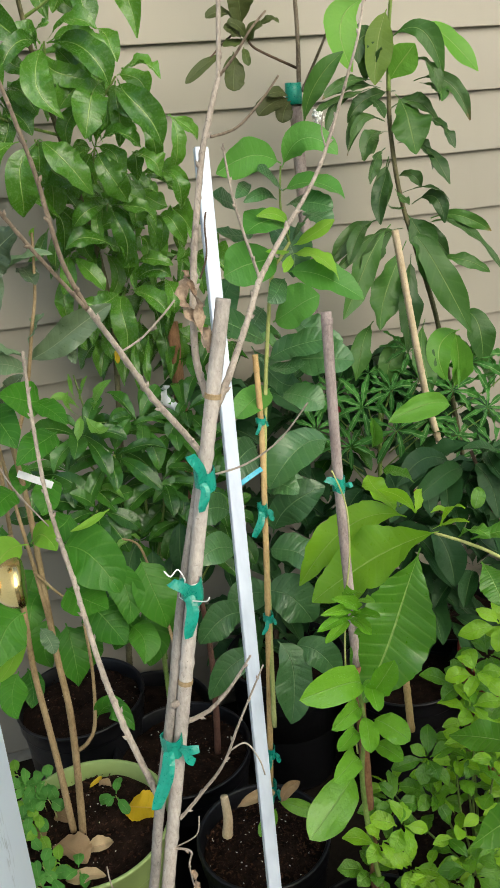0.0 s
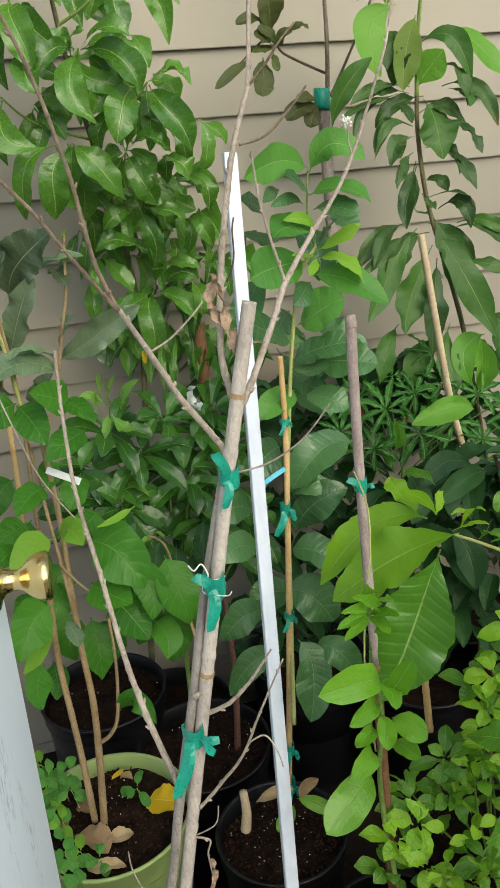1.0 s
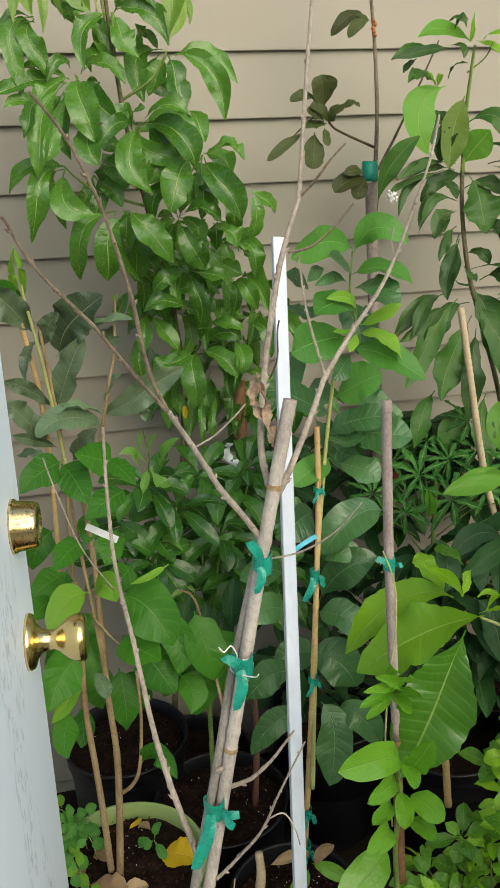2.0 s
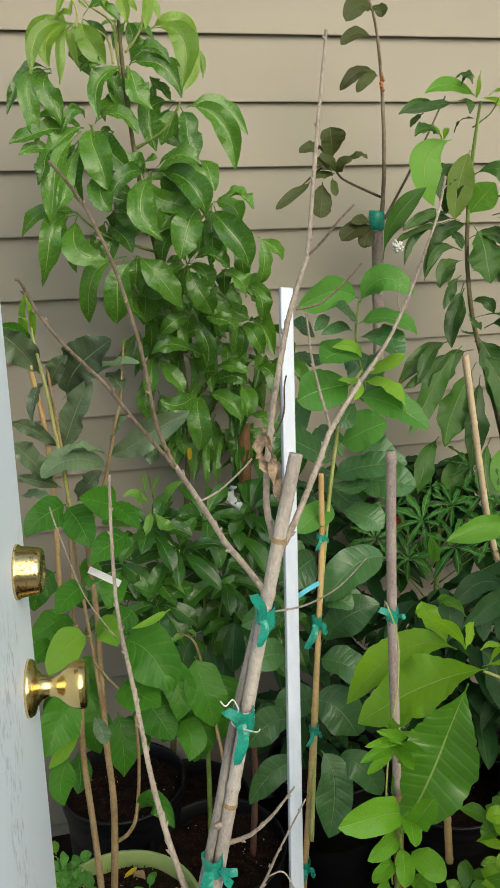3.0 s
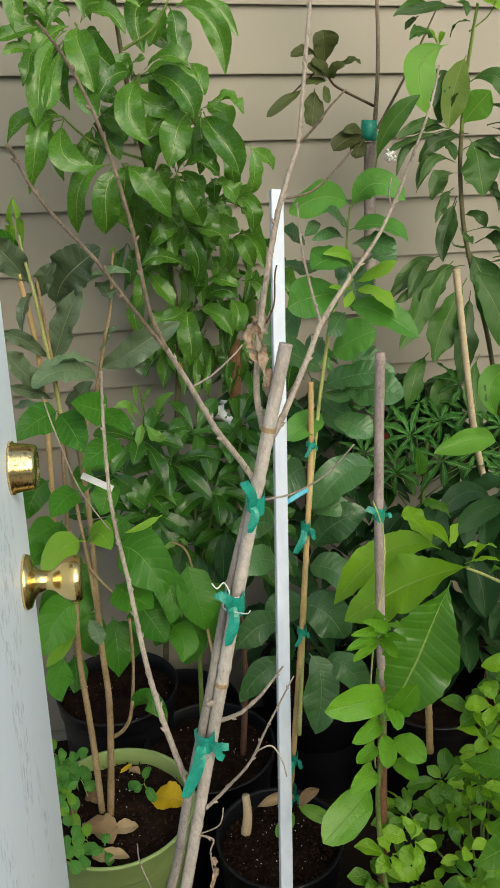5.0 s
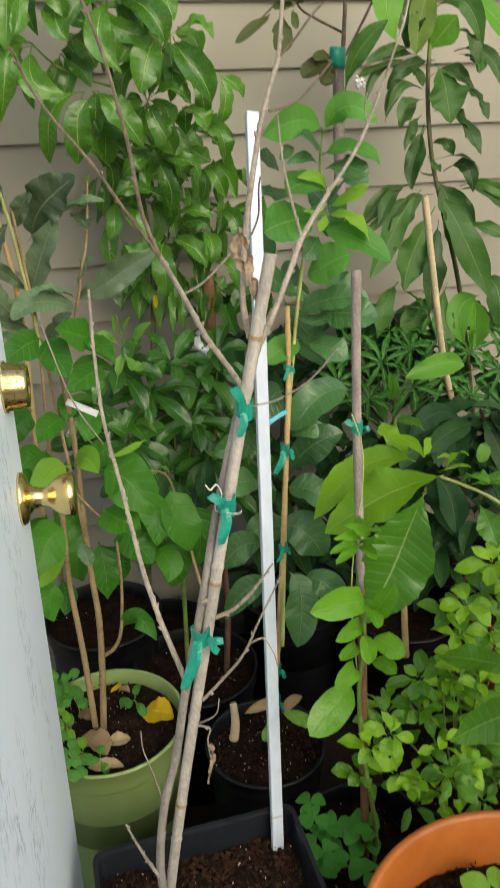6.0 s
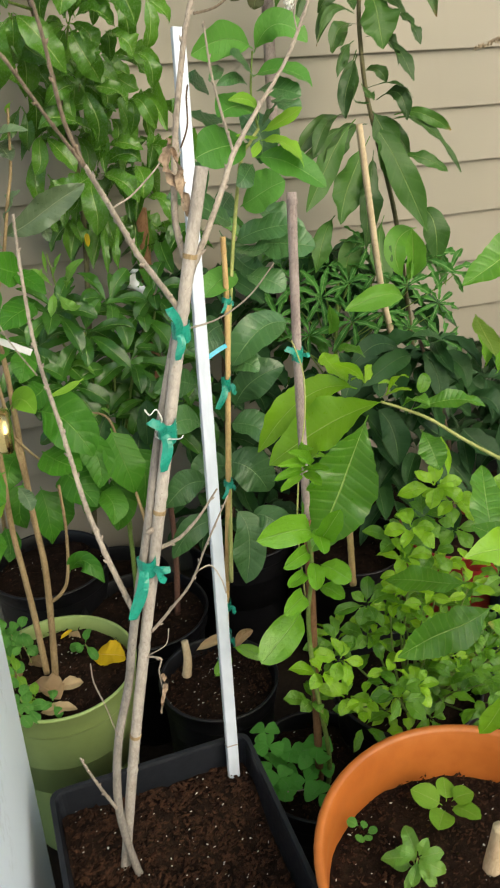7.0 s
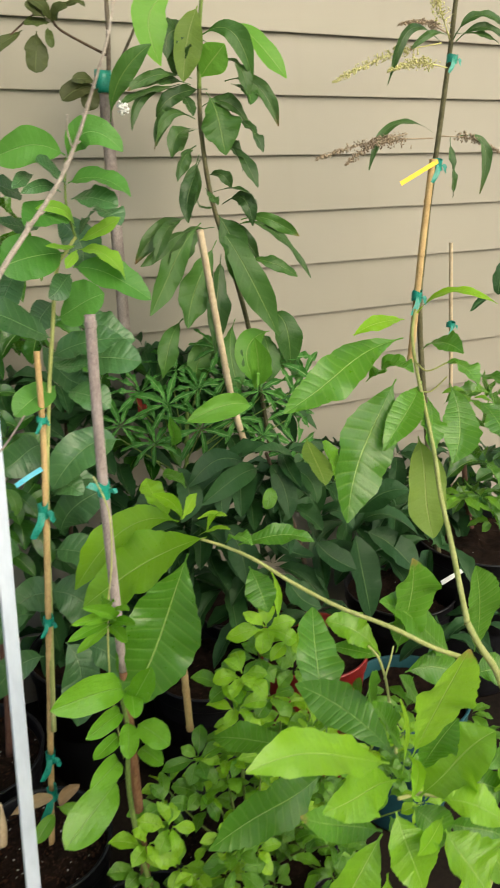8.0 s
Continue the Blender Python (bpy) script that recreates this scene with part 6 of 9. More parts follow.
# ---- mango tree against the wall ----
P = thing("potted_mango", (0.10, 1.06, 0.0), "bushy mango tree with long drooping glossy leaves in a black pot", "potted tree")
round_pot(P, (0.07, 1.04, 0.0), 0.14, 0.21, BLACK_PLASTIC, seed=14, chips=60)
stem(P, "trunk", [(0.032, 1.05, 0.17), (0.064, 1.06, 0.517), (0.108, 1.07, 0.898), (0.121, 1.08, 1.133), (0.078, 0.988, 1.36), (0.046, 0.962, 1.525), (0.031, 0.953, 1.676), (0.027, 0.944, 1.776)], 0.0070, 0.0028, OLIVE_BARK)
stem(P, "stake", [(0.223, 1.04, 0.532), (0.233, 1.06, 1.059)], 0.012, 0.012, BROWN_WOOD, 8, 0.05, 0, "reddish-brown wooden stake")
stem(P, "twig", [(-0.042, 0.916, 1.752), (-0.038, 0.916, 1.773), (-0.043, 0.916, 1.791)], 0.0020, 0.0014, LIME_BARK)
stem(P, "twig", [(0.027, 0.944, 1.776), (0.047, 0.935, 1.804), (0.053, 0.935, 1.824)], 0.0020, 0.0014, LIME_BARK)
stem(P, "twig", [(0.015, 0.965, 1.71), (0.006, 0.965, 1.751), (-0.037, 0.965, 1.77)], 0.0022, 0.0013, LIME_BARK)
stem(P, "twig", [(0.025, 0.965, 1.714), (0.017, 0.965, 1.77), (-0.017, 0.965, 1.796), (-0.033, 0.965, 1.816)], 0.0022, 0.0013, LIME_BARK)
stem(P, "twig", [(0.036, 0.965, 1.727), (0.061, 0.965, 1.758), (0.069, 0.965, 1.786), (0.075, 0.965, 1.823)], 0.0022, 0.0013, LIME_BARK)
stem(P, "twig", [(0.026, 0.965, 1.695), (0.021, 0.965, 1.744), (0.024, 0.965, 1.777), (0.03, 0.965, 1.818)], 0.0022, 0.0013, LIME_BARK)
blade(P, "mango_new", (-0.039, 0.95, 1.81), (-0.059, 0.93, 1.796), (-0.068, 0.92, 1.772), 0.010, 10)
blade(P, "mango_new", (-0.041, 0.95, 1.81), (-0.045, 0.93, 1.789), (-0.045, 0.92, 1.772), 0.006)
blade(P, "mango_new", (-0.041, 0.95, 1.765), (-0.099, 0.93, 1.747), (-0.117, 0.92, 1.685), 0.024, 12)
blade(P, "mango_new", (-0.044, 0.95, 1.765), (-0.083, 0.93, 1.742), (-0.087, 0.92, 1.695), 0.036, -8)
blade(P, "mango_new", (-0.048, 0.95, 1.762), (-0.068, 0.93, 1.728), (-0.071, 0.92, 1.671), 0.018, 20)
blade(P, "mango_new", (-0.029, 0.95, 1.773), (-0.023, 0.93, 1.736), (0.001, 0.92, 1.7), 0.044, -8)
blade(P, "mango", (-0.028, 0.95, 1.777), (0, 0.93, 1.789), (0.03, 0.92, 1.766), 0.028, 15)
blade(P, "mango_new", (-0.075, 0.95, 1.771), (-0.059, 0.93, 1.776), (-0.048, 0.92, 1.772), 0.014)
blade(P, "mango", (-0.038, 0.95, 1.698), (-0.024, 0.93, 1.707), (-0.009, 0.92, 1.7), 0.028, -12)
blade(P, "mango", (-0.085, 0.95, 1.699), (-0.126, 0.93, 1.662), (-0.108, 0.92, 1.572), 0.033, 10)
blade(P, "mango", (-0.085, 0.95, 1.695), (-0.096, 0.93, 1.66), (-0.069, 0.92, 1.608), 0.039, -8)
blade(P, "mango", (-0.038, 0.95, 1.627), (-0.056, 0.93, 1.633), (-0.075, 0.92, 1.602), 0.020, 15)
blade(P, "mango_new", (0.029, 0.95, 1.816), (0.035, 0.93, 1.791), (0.038, 0.92, 1.762), 0.020, -10)
blade(P, "mango_new", (0.063, 0.95, 1.82), (0.073, 0.93, 1.788), (0.067, 0.92, 1.753), 0.020, 12)
blade(P, "mango_new", (0.014, 0.95, 1.815), (0.008, 0.93, 1.799), (0.004, 0.92, 1.787), 0.010)
blade(P, "mango_new", (0.077, 0.95, 1.76), (0.128, 0.93, 1.742), (0.121, 0.92, 1.664), 0.045, -10)
blade(P, "mango_new", (0.124, 0.95, 1.748), (0.145, 0.93, 1.705), (0.124, 0.92, 1.662), 0.021, 20)
blade(P, "mango", (0.045, 0.95, 1.716), (0.074, 0.93, 1.731), (0.105, 0.92, 1.705), 0.024, 12)
blade(P, "mango", (0.042, 0.95, 1.708), (0.086, 0.93, 1.704), (0.121, 0.92, 1.652), 0.038, -10)
blade(P, "mango", (0.038, 0.95, 1.704), (0.046, 0.93, 1.668), (0.071, 0.92, 1.633), 0.044, 8)
blade(P, "mango", (0.032, 0.95, 1.704), (-0.007, 0.93, 1.681), (-0.016, 0.92, 1.618), 0.035, -10)
blade(P, "mango", (0.121, 0.95, 1.641), (0.128, 0.93, 1.601), (0.141, 0.92, 1.552), 0.047, 8)
blade(P, "mango", (0.134, 0.95, 1.643), (0.185, 0.93, 1.617), (0.204, 0.92, 1.537), 0.044, -10)
blade(P, "mango", (-0.021, 0.95, 1.618), (0.016, 0.93, 1.628), (0.044, 0.92, 1.594), 0.034, 12)
blade(P, "mango", (-0.041, 0.95, 1.61), (-0.078, 0.93, 1.59), (-0.105, 0.92, 1.538), 0.036, -10)
blade(P, "mango", (-0.038, 1, 1.746), (-0.034, 0.98, 1.731), (-0.026, 0.97, 1.719), 0.025, 10)
blade(P, "mango", (-0.099, 1, 1.658), (-0.098, 0.98, 1.639), (-0.095, 0.97, 1.618), 0.012)
blade(P, "mango", (0.046, 1, 1.783), (0.051, 0.98, 1.759), (0.047, 0.97, 1.727), 0.025, -10)
blade(P, "mango", (0.043, 1, 1.783), (0.026, 0.98, 1.759), (0.018, 0.97, 1.733), 0.017, 15)
blade(P, "mango", (0.12, 1, 1.658), (0.07, 0.98, 1.635), (0.078, 0.97, 1.573), 0.046, 8)
blade(P, "mango", (0.108, 1, 1.666), (0.089, 0.98, 1.676), (0.075, 0.97, 1.692), 0.020, -12)
blade(P, "mango", (-0.001, 1, 1.641), (0.007, 0.98, 1.655), (0.021, 0.97, 1.67), 0.022, 10)
blade(P, "mango", (0.087, 1, 1.694), (0.097, 0.98, 1.675), (0.107, 0.97, 1.654), 0.021, 12)
blade(P, "mango", (0.01, 1, 1.61), (-0.004, 0.98, 1.6), (-0.013, 0.97, 1.606), 0.021, 10)
stem(P, "twig", [(0.035, 0.956, 1.631), (0.035, 0.94, 1.661), (0.035, 0.926, 1.7)], 0.0026, 0.0016, GREEN_BARK)
stem(P, "twig", [(0.041, 0.959, 1.576), (0.091, 0.942, 1.605), (0.118, 0.926, 1.645)], 0.0026, 0.0016, GREEN_BARK)
stem(P, "twig", [(0.044, 0.961, 1.543), (-0.006, 0.943, 1.572), (-0.032, 0.926, 1.612)], 0.0026, 0.0016, GREEN_BARK)
stem(P, "twig", [(0.056, 0.962, 1.469), (0.061, 0.944, 1.497), (0.063, 0.926, 1.538)], 0.0026, 0.0016, GREEN_BARK)
stem(P, "twig", [(0.065, 0.962, 1.415), (0.13, 0.944, 1.445), (0.165, 0.926, 1.484)], 0.0026, 0.0016, GREEN_BARK)
stem(P, "twig", [(0.067, 0.962, 1.406), (-0.019, 0.944, 1.436), (-0.065, 0.926, 1.475)], 0.0026, 0.0016, GREEN_BARK)
stem(P, "twig", [(0.084, 1.005, 1.329), (0.047, 0.969, 1.359), (0.025, 0.926, 1.401)], 0.0026, 0.0016, GREEN_BARK)
stem(P, "twig", [(0.088, 1.016, 1.309), (0.109, 0.98, 1.341), (0.118, 0.937, 1.382)], 0.0026, 0.0016, GREEN_BARK)
stem(P, "twig", [(0.107, 1.065, 1.214), (0.125, 1.03, 1.248), (0.133, 0.989, 1.292)], 0.0026, 0.0016, GREEN_BARK)
stem(P, "twig", [(0.117, 1.077, 1.063), (0.14, 1.064, 1.095), (0.152, 1.05, 1.138)], 0.0026, 0.0016, GREEN_BARK)
blade(P, "mango", (-0.028, 0.926, 1.61), (-0.027, 0.88, 1.564), (-0.013, 0.87, 1.507), 0.055, -6)
blade(P, "mango", (-0.046, 0.926, 1.601), (-0.093, 0.88, 1.533), (-0.107, 0.87, 1.459), 0.041, -10)
blade(P, "mango", (-0.043, 0.926, 1.587), (-0.077, 0.88, 1.519), (-0.094, 0.87, 1.482), 0.030, 25)
blade(P, "mango", (-0.089, 0.926, 1.576), (-0.107, 0.88, 1.551), (-0.119, 0.87, 1.516), 0.026, -15)
blade(P, "mango", (0.061, 0.926, 1.535), (0.038, 0.88, 1.485), (0.072, 0.87, 1.426), 0.050, 8)
blade(P, "mango", (0.069, 0.926, 1.537), (0.12, 0.88, 1.516), (0.15, 0.87, 1.467), 0.053, -10)
blade(P, "mango", (0.058, 0.926, 1.537), (0.02, 0.88, 1.532), (-0.01, 0.87, 1.496), 0.031, 20)
blade(P, "mango", (0.068, 0.926, 1.539), (0.103, 0.88, 1.559), (0.138, 0.87, 1.544), 0.036, 15)
blade(P, "mango", (0.044, 0.926, 1.542), (0.056, 0.88, 1.552), (0.07, 0.87, 1.555), 0.016)
blade(P, "mango", (-0.002, 0.926, 1.54), (-0.025, 0.88, 1.505), (-0.012, 0.87, 1.472), 0.045, -10)
blade(P, "mango", (0.167, 0.926, 1.48), (0.186, 0.88, 1.436), (0.22, 0.886, 1.375), 0.056, -8)
blade(P, "mango", (0.17, 0.926, 1.487), (0.196, 0.88, 1.496), (0.225, 0.87, 1.471), 0.042, 15)
blade(P, "mango", (0.148, 0.926, 1.48), (0.114, 0.88, 1.448), (0.097, 0.874, 1.395), 0.058, 10)
blade(P, "mango", (-0.062, 0.926, 1.475), (-0.109, 0.88, 1.441), (-0.127, 0.896, 1.357), 0.039, 12)
blade(P, "mango", (-0.063, 0.926, 1.472), (-0.071, 0.88, 1.421), (-0.024, 0.872, 1.4), 0.048, -12)
blade(P, "mango", (0.028, 0.928, 1.397), (-0.008, 0.911, 1.347), (-0.008, 0.936, 1.284), 0.054, 10)
blade(P, "mango", (0.013, 0.926, 1.401), (-0.05, 0.9, 1.366), (-0.06, 0.937, 1.282), 0.040, -12)
blade(P, "mango", (0.031, 0.926, 1.402), (0.06, 0.898, 1.37), (0.098, 0.921, 1.312), 0.055, 8)
blade(P, "mango", (0.119, 0.939, 1.38), (0.134, 0.916, 1.338), (0.161, 0.932, 1.292), 0.048, -10)
blade(P, "mango", (0.119, 0.936, 1.385), (0.153, 0.881, 1.399), (0.186, 0.887, 1.373), 0.035, 15)
blade(P, "mango", (0.119, 0.936, 1.385), (0.123, 0.88, 1.411), (0.133, 0.87, 1.429), 0.023)
blade(P, "mango", (0.182, 0.944, 1.372), (0.199, 0.904, 1.359), (0.223, 0.915, 1.323), 0.041, 10)
blade(P, "mango", (-0.052, 0.962, 1.592), (-0.06, 0.935, 1.544), (-0.051, 0.926, 1.486), 0.031, -15)
blade(P, "mango", (0.147, 0.962, 1.56), (0.162, 0.935, 1.537), (0.17, 0.926, 1.504), 0.036, 15)
blade(P, "mango", (0.147, 0.962, 1.456), (0.164, 0.935, 1.444), (0.184, 0.926, 1.42), 0.042, -10)
blade(P, "mango", (-0.078, 0.962, 1.437), (-0.082, 0.935, 1.412), (-0.073, 0.94, 1.377), 0.018, 15)
blade(P, "mango", (-0.005, 0.962, 1.48), (0.019, 0.935, 1.471), (0.037, 0.926, 1.437), 0.052, 10)
blade(P, "mango", (-0.01, 0.962, 1.449), (0.008, 0.935, 1.437), (0.022, 0.926, 1.407), 0.036, -12)
blade(P, "mango", (0.051, 1.009, 1.325), (0.071, 0.991, 1.306), (0.094, 1, 1.273), 0.038, 12)
blade(P, "mango", (0.078, 0.962, 1.538), (0.101, 0.935, 1.504), (0.123, 0.926, 1.474), 0.048, -8)
blade(P, "mango", (0.168, 0.962, 1.42), (0.175, 0.935, 1.41), (0.182, 0.93, 1.394), 0.022)
blade(P, "mango", (0.118, 0.975, 1.381), (0.096, 0.95, 1.377), (0.085, 0.953, 1.356), 0.020, 15)
blade(P, "mango", (0.024, 0.988, 1.36), (0.044, 0.979, 1.327), (0.036, 1.001, 1.272), 0.047, 10)
blade(P, "mango", (0.103, 1.02, 1.305), (0.122, 0.999, 1.292), (0.116, 1.012, 1.252), 0.036, 12)
blade(P, "mango", (0.197, 1.023, 1.301), (0.216, 1.001, 1.288), (0.238, 0.999, 1.276), 0.036, -12)
blade(P, "mango", (0.18, 1.029, 1.29), (0.182, 1.012, 1.269), (0.185, 1.019, 1.239), 0.036, 12)
blade(P, "mango", (0.132, 0.991, 1.289), (0.093, 0.944, 1.287), (0.063, 0.95, 1.258), 0.031, 12)
blade(P, "mango", (0.136, 0.993, 1.286), (0.15, 0.968, 1.243), (0.145, 0.989, 1.182), 0.038, -10)
blade(P, "mango", (0.144, 0.991, 1.289), (0.18, 0.946, 1.283), (0.212, 0.956, 1.246), 0.037, 15)
blade(P, "mango", (0.129, 0.986, 1.298), (0.103, 0.929, 1.315), (0.082, 0.913, 1.326), 0.026)
blade(P, "mango", (0.138, 0.986, 1.298), (0.148, 0.924, 1.324), (0.161, 0.905, 1.341), 0.022, 15)
blade(P, "mango", (0.173, 1.041, 1.197), (0.104, 0.971, 1.237), (0.043, 0.966, 1.228), 0.039, -15)
blade(P, "mango", (0.063, 1.033, 1.212), (0.086, 1, 1.18), (0.109, 0.99, 1.147), 0.037, 10)
blade(P, "mango", (0.179, 1.048, 1.184), (0.199, 0.995, 1.19), (0.235, 0.99, 1.175), 0.028, -12)
blade(P, "mango", (0.146, 1.05, 1.134), (0.102, 1, 1.122), (0.059, 0.99, 1.132), 0.038, 12)
blade(P, "mango", (0.149, 1.05, 1.131), (0.133, 1, 1.093), (0.129, 0.99, 1.027), 0.052, -6)
blade(P, "mango", (0.161, 1.05, 1.133), (0.189, 1, 1.122), (0.217, 0.99, 1.081), 0.044, 10)
blade(P, "mango", (0.165, 1.05, 1.142), (0.196, 1, 1.17), (0.234, 0.99, 1.154), 0.034, -15)
blade(P, "mango", (0.155, 1.05, 1.146), (0.156, 0.996, 1.188), (0.144, 0.969, 1.222), 0.025, 20)
blade(P, "mango", (0.221, 1.05, 1.148), (0.231, 1, 1.122), (0.225, 0.99, 1.087), 0.038, 10)
blade(P, "mango", (0.049, 1.09, 1.174), (0.039, 1.06, 1.137), (0.046, 1.05, 1.081), 0.039, 12)
blade(P, "mango", (0.181, 1.09, 1.077), (0.166, 1.06, 1.027), (0.17, 1.05, 0.982), 0.036, -12)
blade(P, "mango", (0.117, 1.09, 1.062), (0.104, 1.06, 1.032), (0.108, 1.05, 1.005), 0.033, 12)
blade(P, "mango", (0.075, 1.09, 1.104), (0.058, 1.06, 1.073), (0.066, 1.05, 1.031), 0.037, 10)
blade(P, "mango", (0.212, 1.09, 1.055), (0.218, 1.06, 1.022), (0.205, 1.05, 0.974), 0.040, -10)
blade(P, "mango", (0.103, 1.042, 1.267), (0.088, 1.032, 1.234), (0.099, 1.042, 1.196), 0.036, 10)
blade(P, "mango", (0.033, 1.048, 1.258), (0.036, 1.04, 1.218), (0.028, 1.049, 1.181), 0.030, -15)
blade(P, "mango", (0.189, 1.063, 1.23), (0.203, 1.046, 1.207), (0.197, 1.048, 1.183), 0.036, 10)
blade(P, "mango", (0.132, 1.09, 1.112), (0.114, 1.06, 1.088), (0.093, 1.05, 1.067), 0.031, 10)
blade(P, "mango", (0.217, 1.017, 1.26), (0.24, 0.973, 1.252), (0.264, 0.986, 1.207), 0.033, -12)
blade(P, "mango", (0.232, 0.974, 1.336), (0.249, 0.937, 1.317), (0.258, 0.957, 1.264), 0.034, 14)
blade(P, "mango", (0.257, 1.06, 1.174), (0.28, 1.01, 1.169), (0.288, 1, 1.114), 0.035, -12)
blade(P, "mango", (0.243, 1.06, 1.076), (0.267, 1.01, 1.079), (0.282, 1, 1.029), 0.034, 16)
blade(P, "mango", (0.162, 1.06, 1.041), (0.144, 1.01, 1.006), (0.142, 1, 0.951), 0.017)
blade(P, "mango", (0.185, 1.06, 1.039), (0.166, 1.01, 1.004), (0.169, 1, 0.955), 0.018, 30)
blade(P, "mango", (0.116, 0.971, 1.554), (0.126, 0.944, 1.524), (0.098, 0.935, 1.477), 0.036, -15)
blade(P, "mango", (0.01, 0.971, 1.49), (0.025, 0.944, 1.46), (0.013, 0.935, 1.423), 0.036, 10)
blade(P, "mango", (0.112, 0.971, 1.459), (0.087, 0.944, 1.43), (0.075, 0.946, 1.383), 0.036, -10)
blade(P, "mango", (0.037, 1.034, 1.298), (0.056, 1.029, 1.255), (0.045, 1.05, 1.199), 0.037, 14)
blade(P, "mango", (0.08, 1.035, 1.296), (0.109, 1.031, 1.252), (0.12, 1.046, 1.207), 0.035, -12)
blade(P, "mango", (0.194, 1.039, 1.29), (0.222, 1.047, 1.223), (0.22, 1.06, 1.176), 0.036, 12)
blade(P, "mango", (0.066, 1.1, 1.133), (0.083, 1.07, 1.091), (0.079, 1.06, 1.036), 0.036, -14)
blade(P, "mango", (0.238, 1.1, 1.049), (0.243, 1.07, 1.008), (0.227, 1.06, 0.951), 0.035, 12)
blade(P, "mango", (0.126, 1.089, 1.201), (0.144, 1.07, 1.168), (0.117, 1.06, 1.114), 0.034, 12)
blade(P, "mango", (-0.017, 0.971, 1.461), (-0.01, 0.944, 1.424), (-0.028, 0.944, 1.386), 0.032, -14)
blade(P, "mango", (0.174, 1.012, 1.336), (0.194, 1.008, 1.293), (0.19, 1.023, 1.249), 0.036, 12)
blade(P, "mango", (0.095, 0.971, 1.516), (0.109, 0.944, 1.477), (0.116, 0.935, 1.439), 0.036, -12)
blade(P, "mango", (0.255, 0.971, 1.426), (0.261, 0.96, 1.376), (0.259, 0.975, 1.334), 0.036, 12)
blade(P, "mango", (0.192, 0.971, 1.417), (0.218, 0.952, 1.388), (0.216, 0.974, 1.336), 0.033, -12)
blade(P, "mango_new", (-0.039, 0.97, 1.81), (-0.057, 0.955, 1.817), (-0.077, 0.967, 1.812), 0.008, 12)
blade(P, "mango_new", (-0.041, 0.97, 1.81), (-0.03, 0.957, 1.798), (-0.019, 0.958, 1.791), 0.005, 10)
blade(P, "mango_new", (-0.041, 0.97, 1.765), (-0.091, 0.977, 1.777), (-0.13, 0.961, 1.739), 0.021, -22)
blade(P, "mango_new", (-0.044, 0.97, 1.765), (-0.078, 0.969, 1.765), (-0.099, 0.951, 1.736), 0.030, 9)
blade(P, "mango_new", (-0.048, 0.97, 1.762), (-0.04, 0.97, 1.73), (-0.008, 0.947, 1.694), 0.016, -13)
blade(P, "mango_new", (-0.029, 0.97, 1.773), (-0.041, 0.967, 1.743), (-0.04, 0.959, 1.705), 0.037, 9)
blade(P, "mango", (-0.028, 0.97, 1.777), (-0.006, 0.977, 1.765), (-0.005, 0.955, 1.735), 0.022, -14)
blade(P, "mango_new", (-0.075, 0.97, 1.771), (-0.066, 0.967, 1.781), (-0.057, 0.955, 1.762), 0.012, -21)
blade(P, "mango", (-0.038, 0.97, 1.698), (-0.035, 0.964, 1.71), (-0.023, 0.971, 1.692), 0.026, -21)
blade(P, "mango", (-0.085, 0.97, 1.699), (-0.128, 0.967, 1.696), (-0.161, 0.966, 1.632), 0.025, -20)
blade(P, "mango", (-0.085, 0.97, 1.695), (-0.112, 0.954, 1.679), (-0.125, 0.962, 1.63), 0.034, 18)
blade(P, "mango", (-0.038, 0.97, 1.627), (-0.047, 0.971, 1.639), (-0.074, 0.947, 1.629), 0.017, -15)
blade(P, "mango_new", (0.029, 0.97, 1.816), (0.045, 0.962, 1.805), (0.062, 0.966, 1.791), 0.017, 6)
blade(P, "mango_new", (0.063, 0.97, 1.82), (0.084, 0.961, 1.803), (0.095, 0.949, 1.777), 0.017, 10)
blade(P, "mango_new", (0.014, 0.97, 1.815), (-0.001, 0.968, 1.809), (-0.012, 0.951, 1.805), 0.008, -20)
blade(P, "mango_new", (0.077, 0.97, 1.76), (0.122, 0.953, 1.771), (0.154, 0.965, 1.711), 0.035, -7)
blade(P, "mango_new", (0.124, 0.97, 1.748), (0.158, 0.969, 1.727), (0.163, 0.953, 1.688), 0.016, 7)
blade(P, "mango", (0.045, 0.97, 1.716), (0.056, 0.975, 1.744), (0.093, 0.959, 1.723), 0.020, 0)
blade(P, "mango", (0.042, 0.97, 1.708), (0.07, 0.959, 1.729), (0.119, 0.971, 1.718), 0.032, -18)
blade(P, "mango", (0.038, 0.97, 1.704), (0.023, 0.97, 1.682), (0.018, 0.962, 1.651), 0.041, 14)
blade(P, "mango", (0.032, 0.97, 1.704), (0.016, 0.964, 1.674), (0.034, 0.963, 1.63), 0.033, 13)
blade(P, "mango", (0.121, 0.97, 1.641), (0.105, 0.968, 1.616), (0.088, 0.973, 1.583), 0.040, -6)
blade(P, "mango", (0.134, 0.97, 1.643), (0.185, 0.971, 1.648), (0.237, 0.955, 1.598), 0.039, 8)
blade(P, "mango", (-0.021, 0.97, 1.618), (0.002, 0.96, 1.645), (0.042, 0.959, 1.634), 0.032, 23)
blade(P, "mango", (-0.041, 0.97, 1.61), (-0.075, 0.969, 1.628), (-0.128, 0.949, 1.623), 0.030, -15)
blade(P, "mango", (-0.038, 1.02, 1.746), (-0.046, 1.023, 1.736), (-0.049, 1.003, 1.724), 0.020, 25)
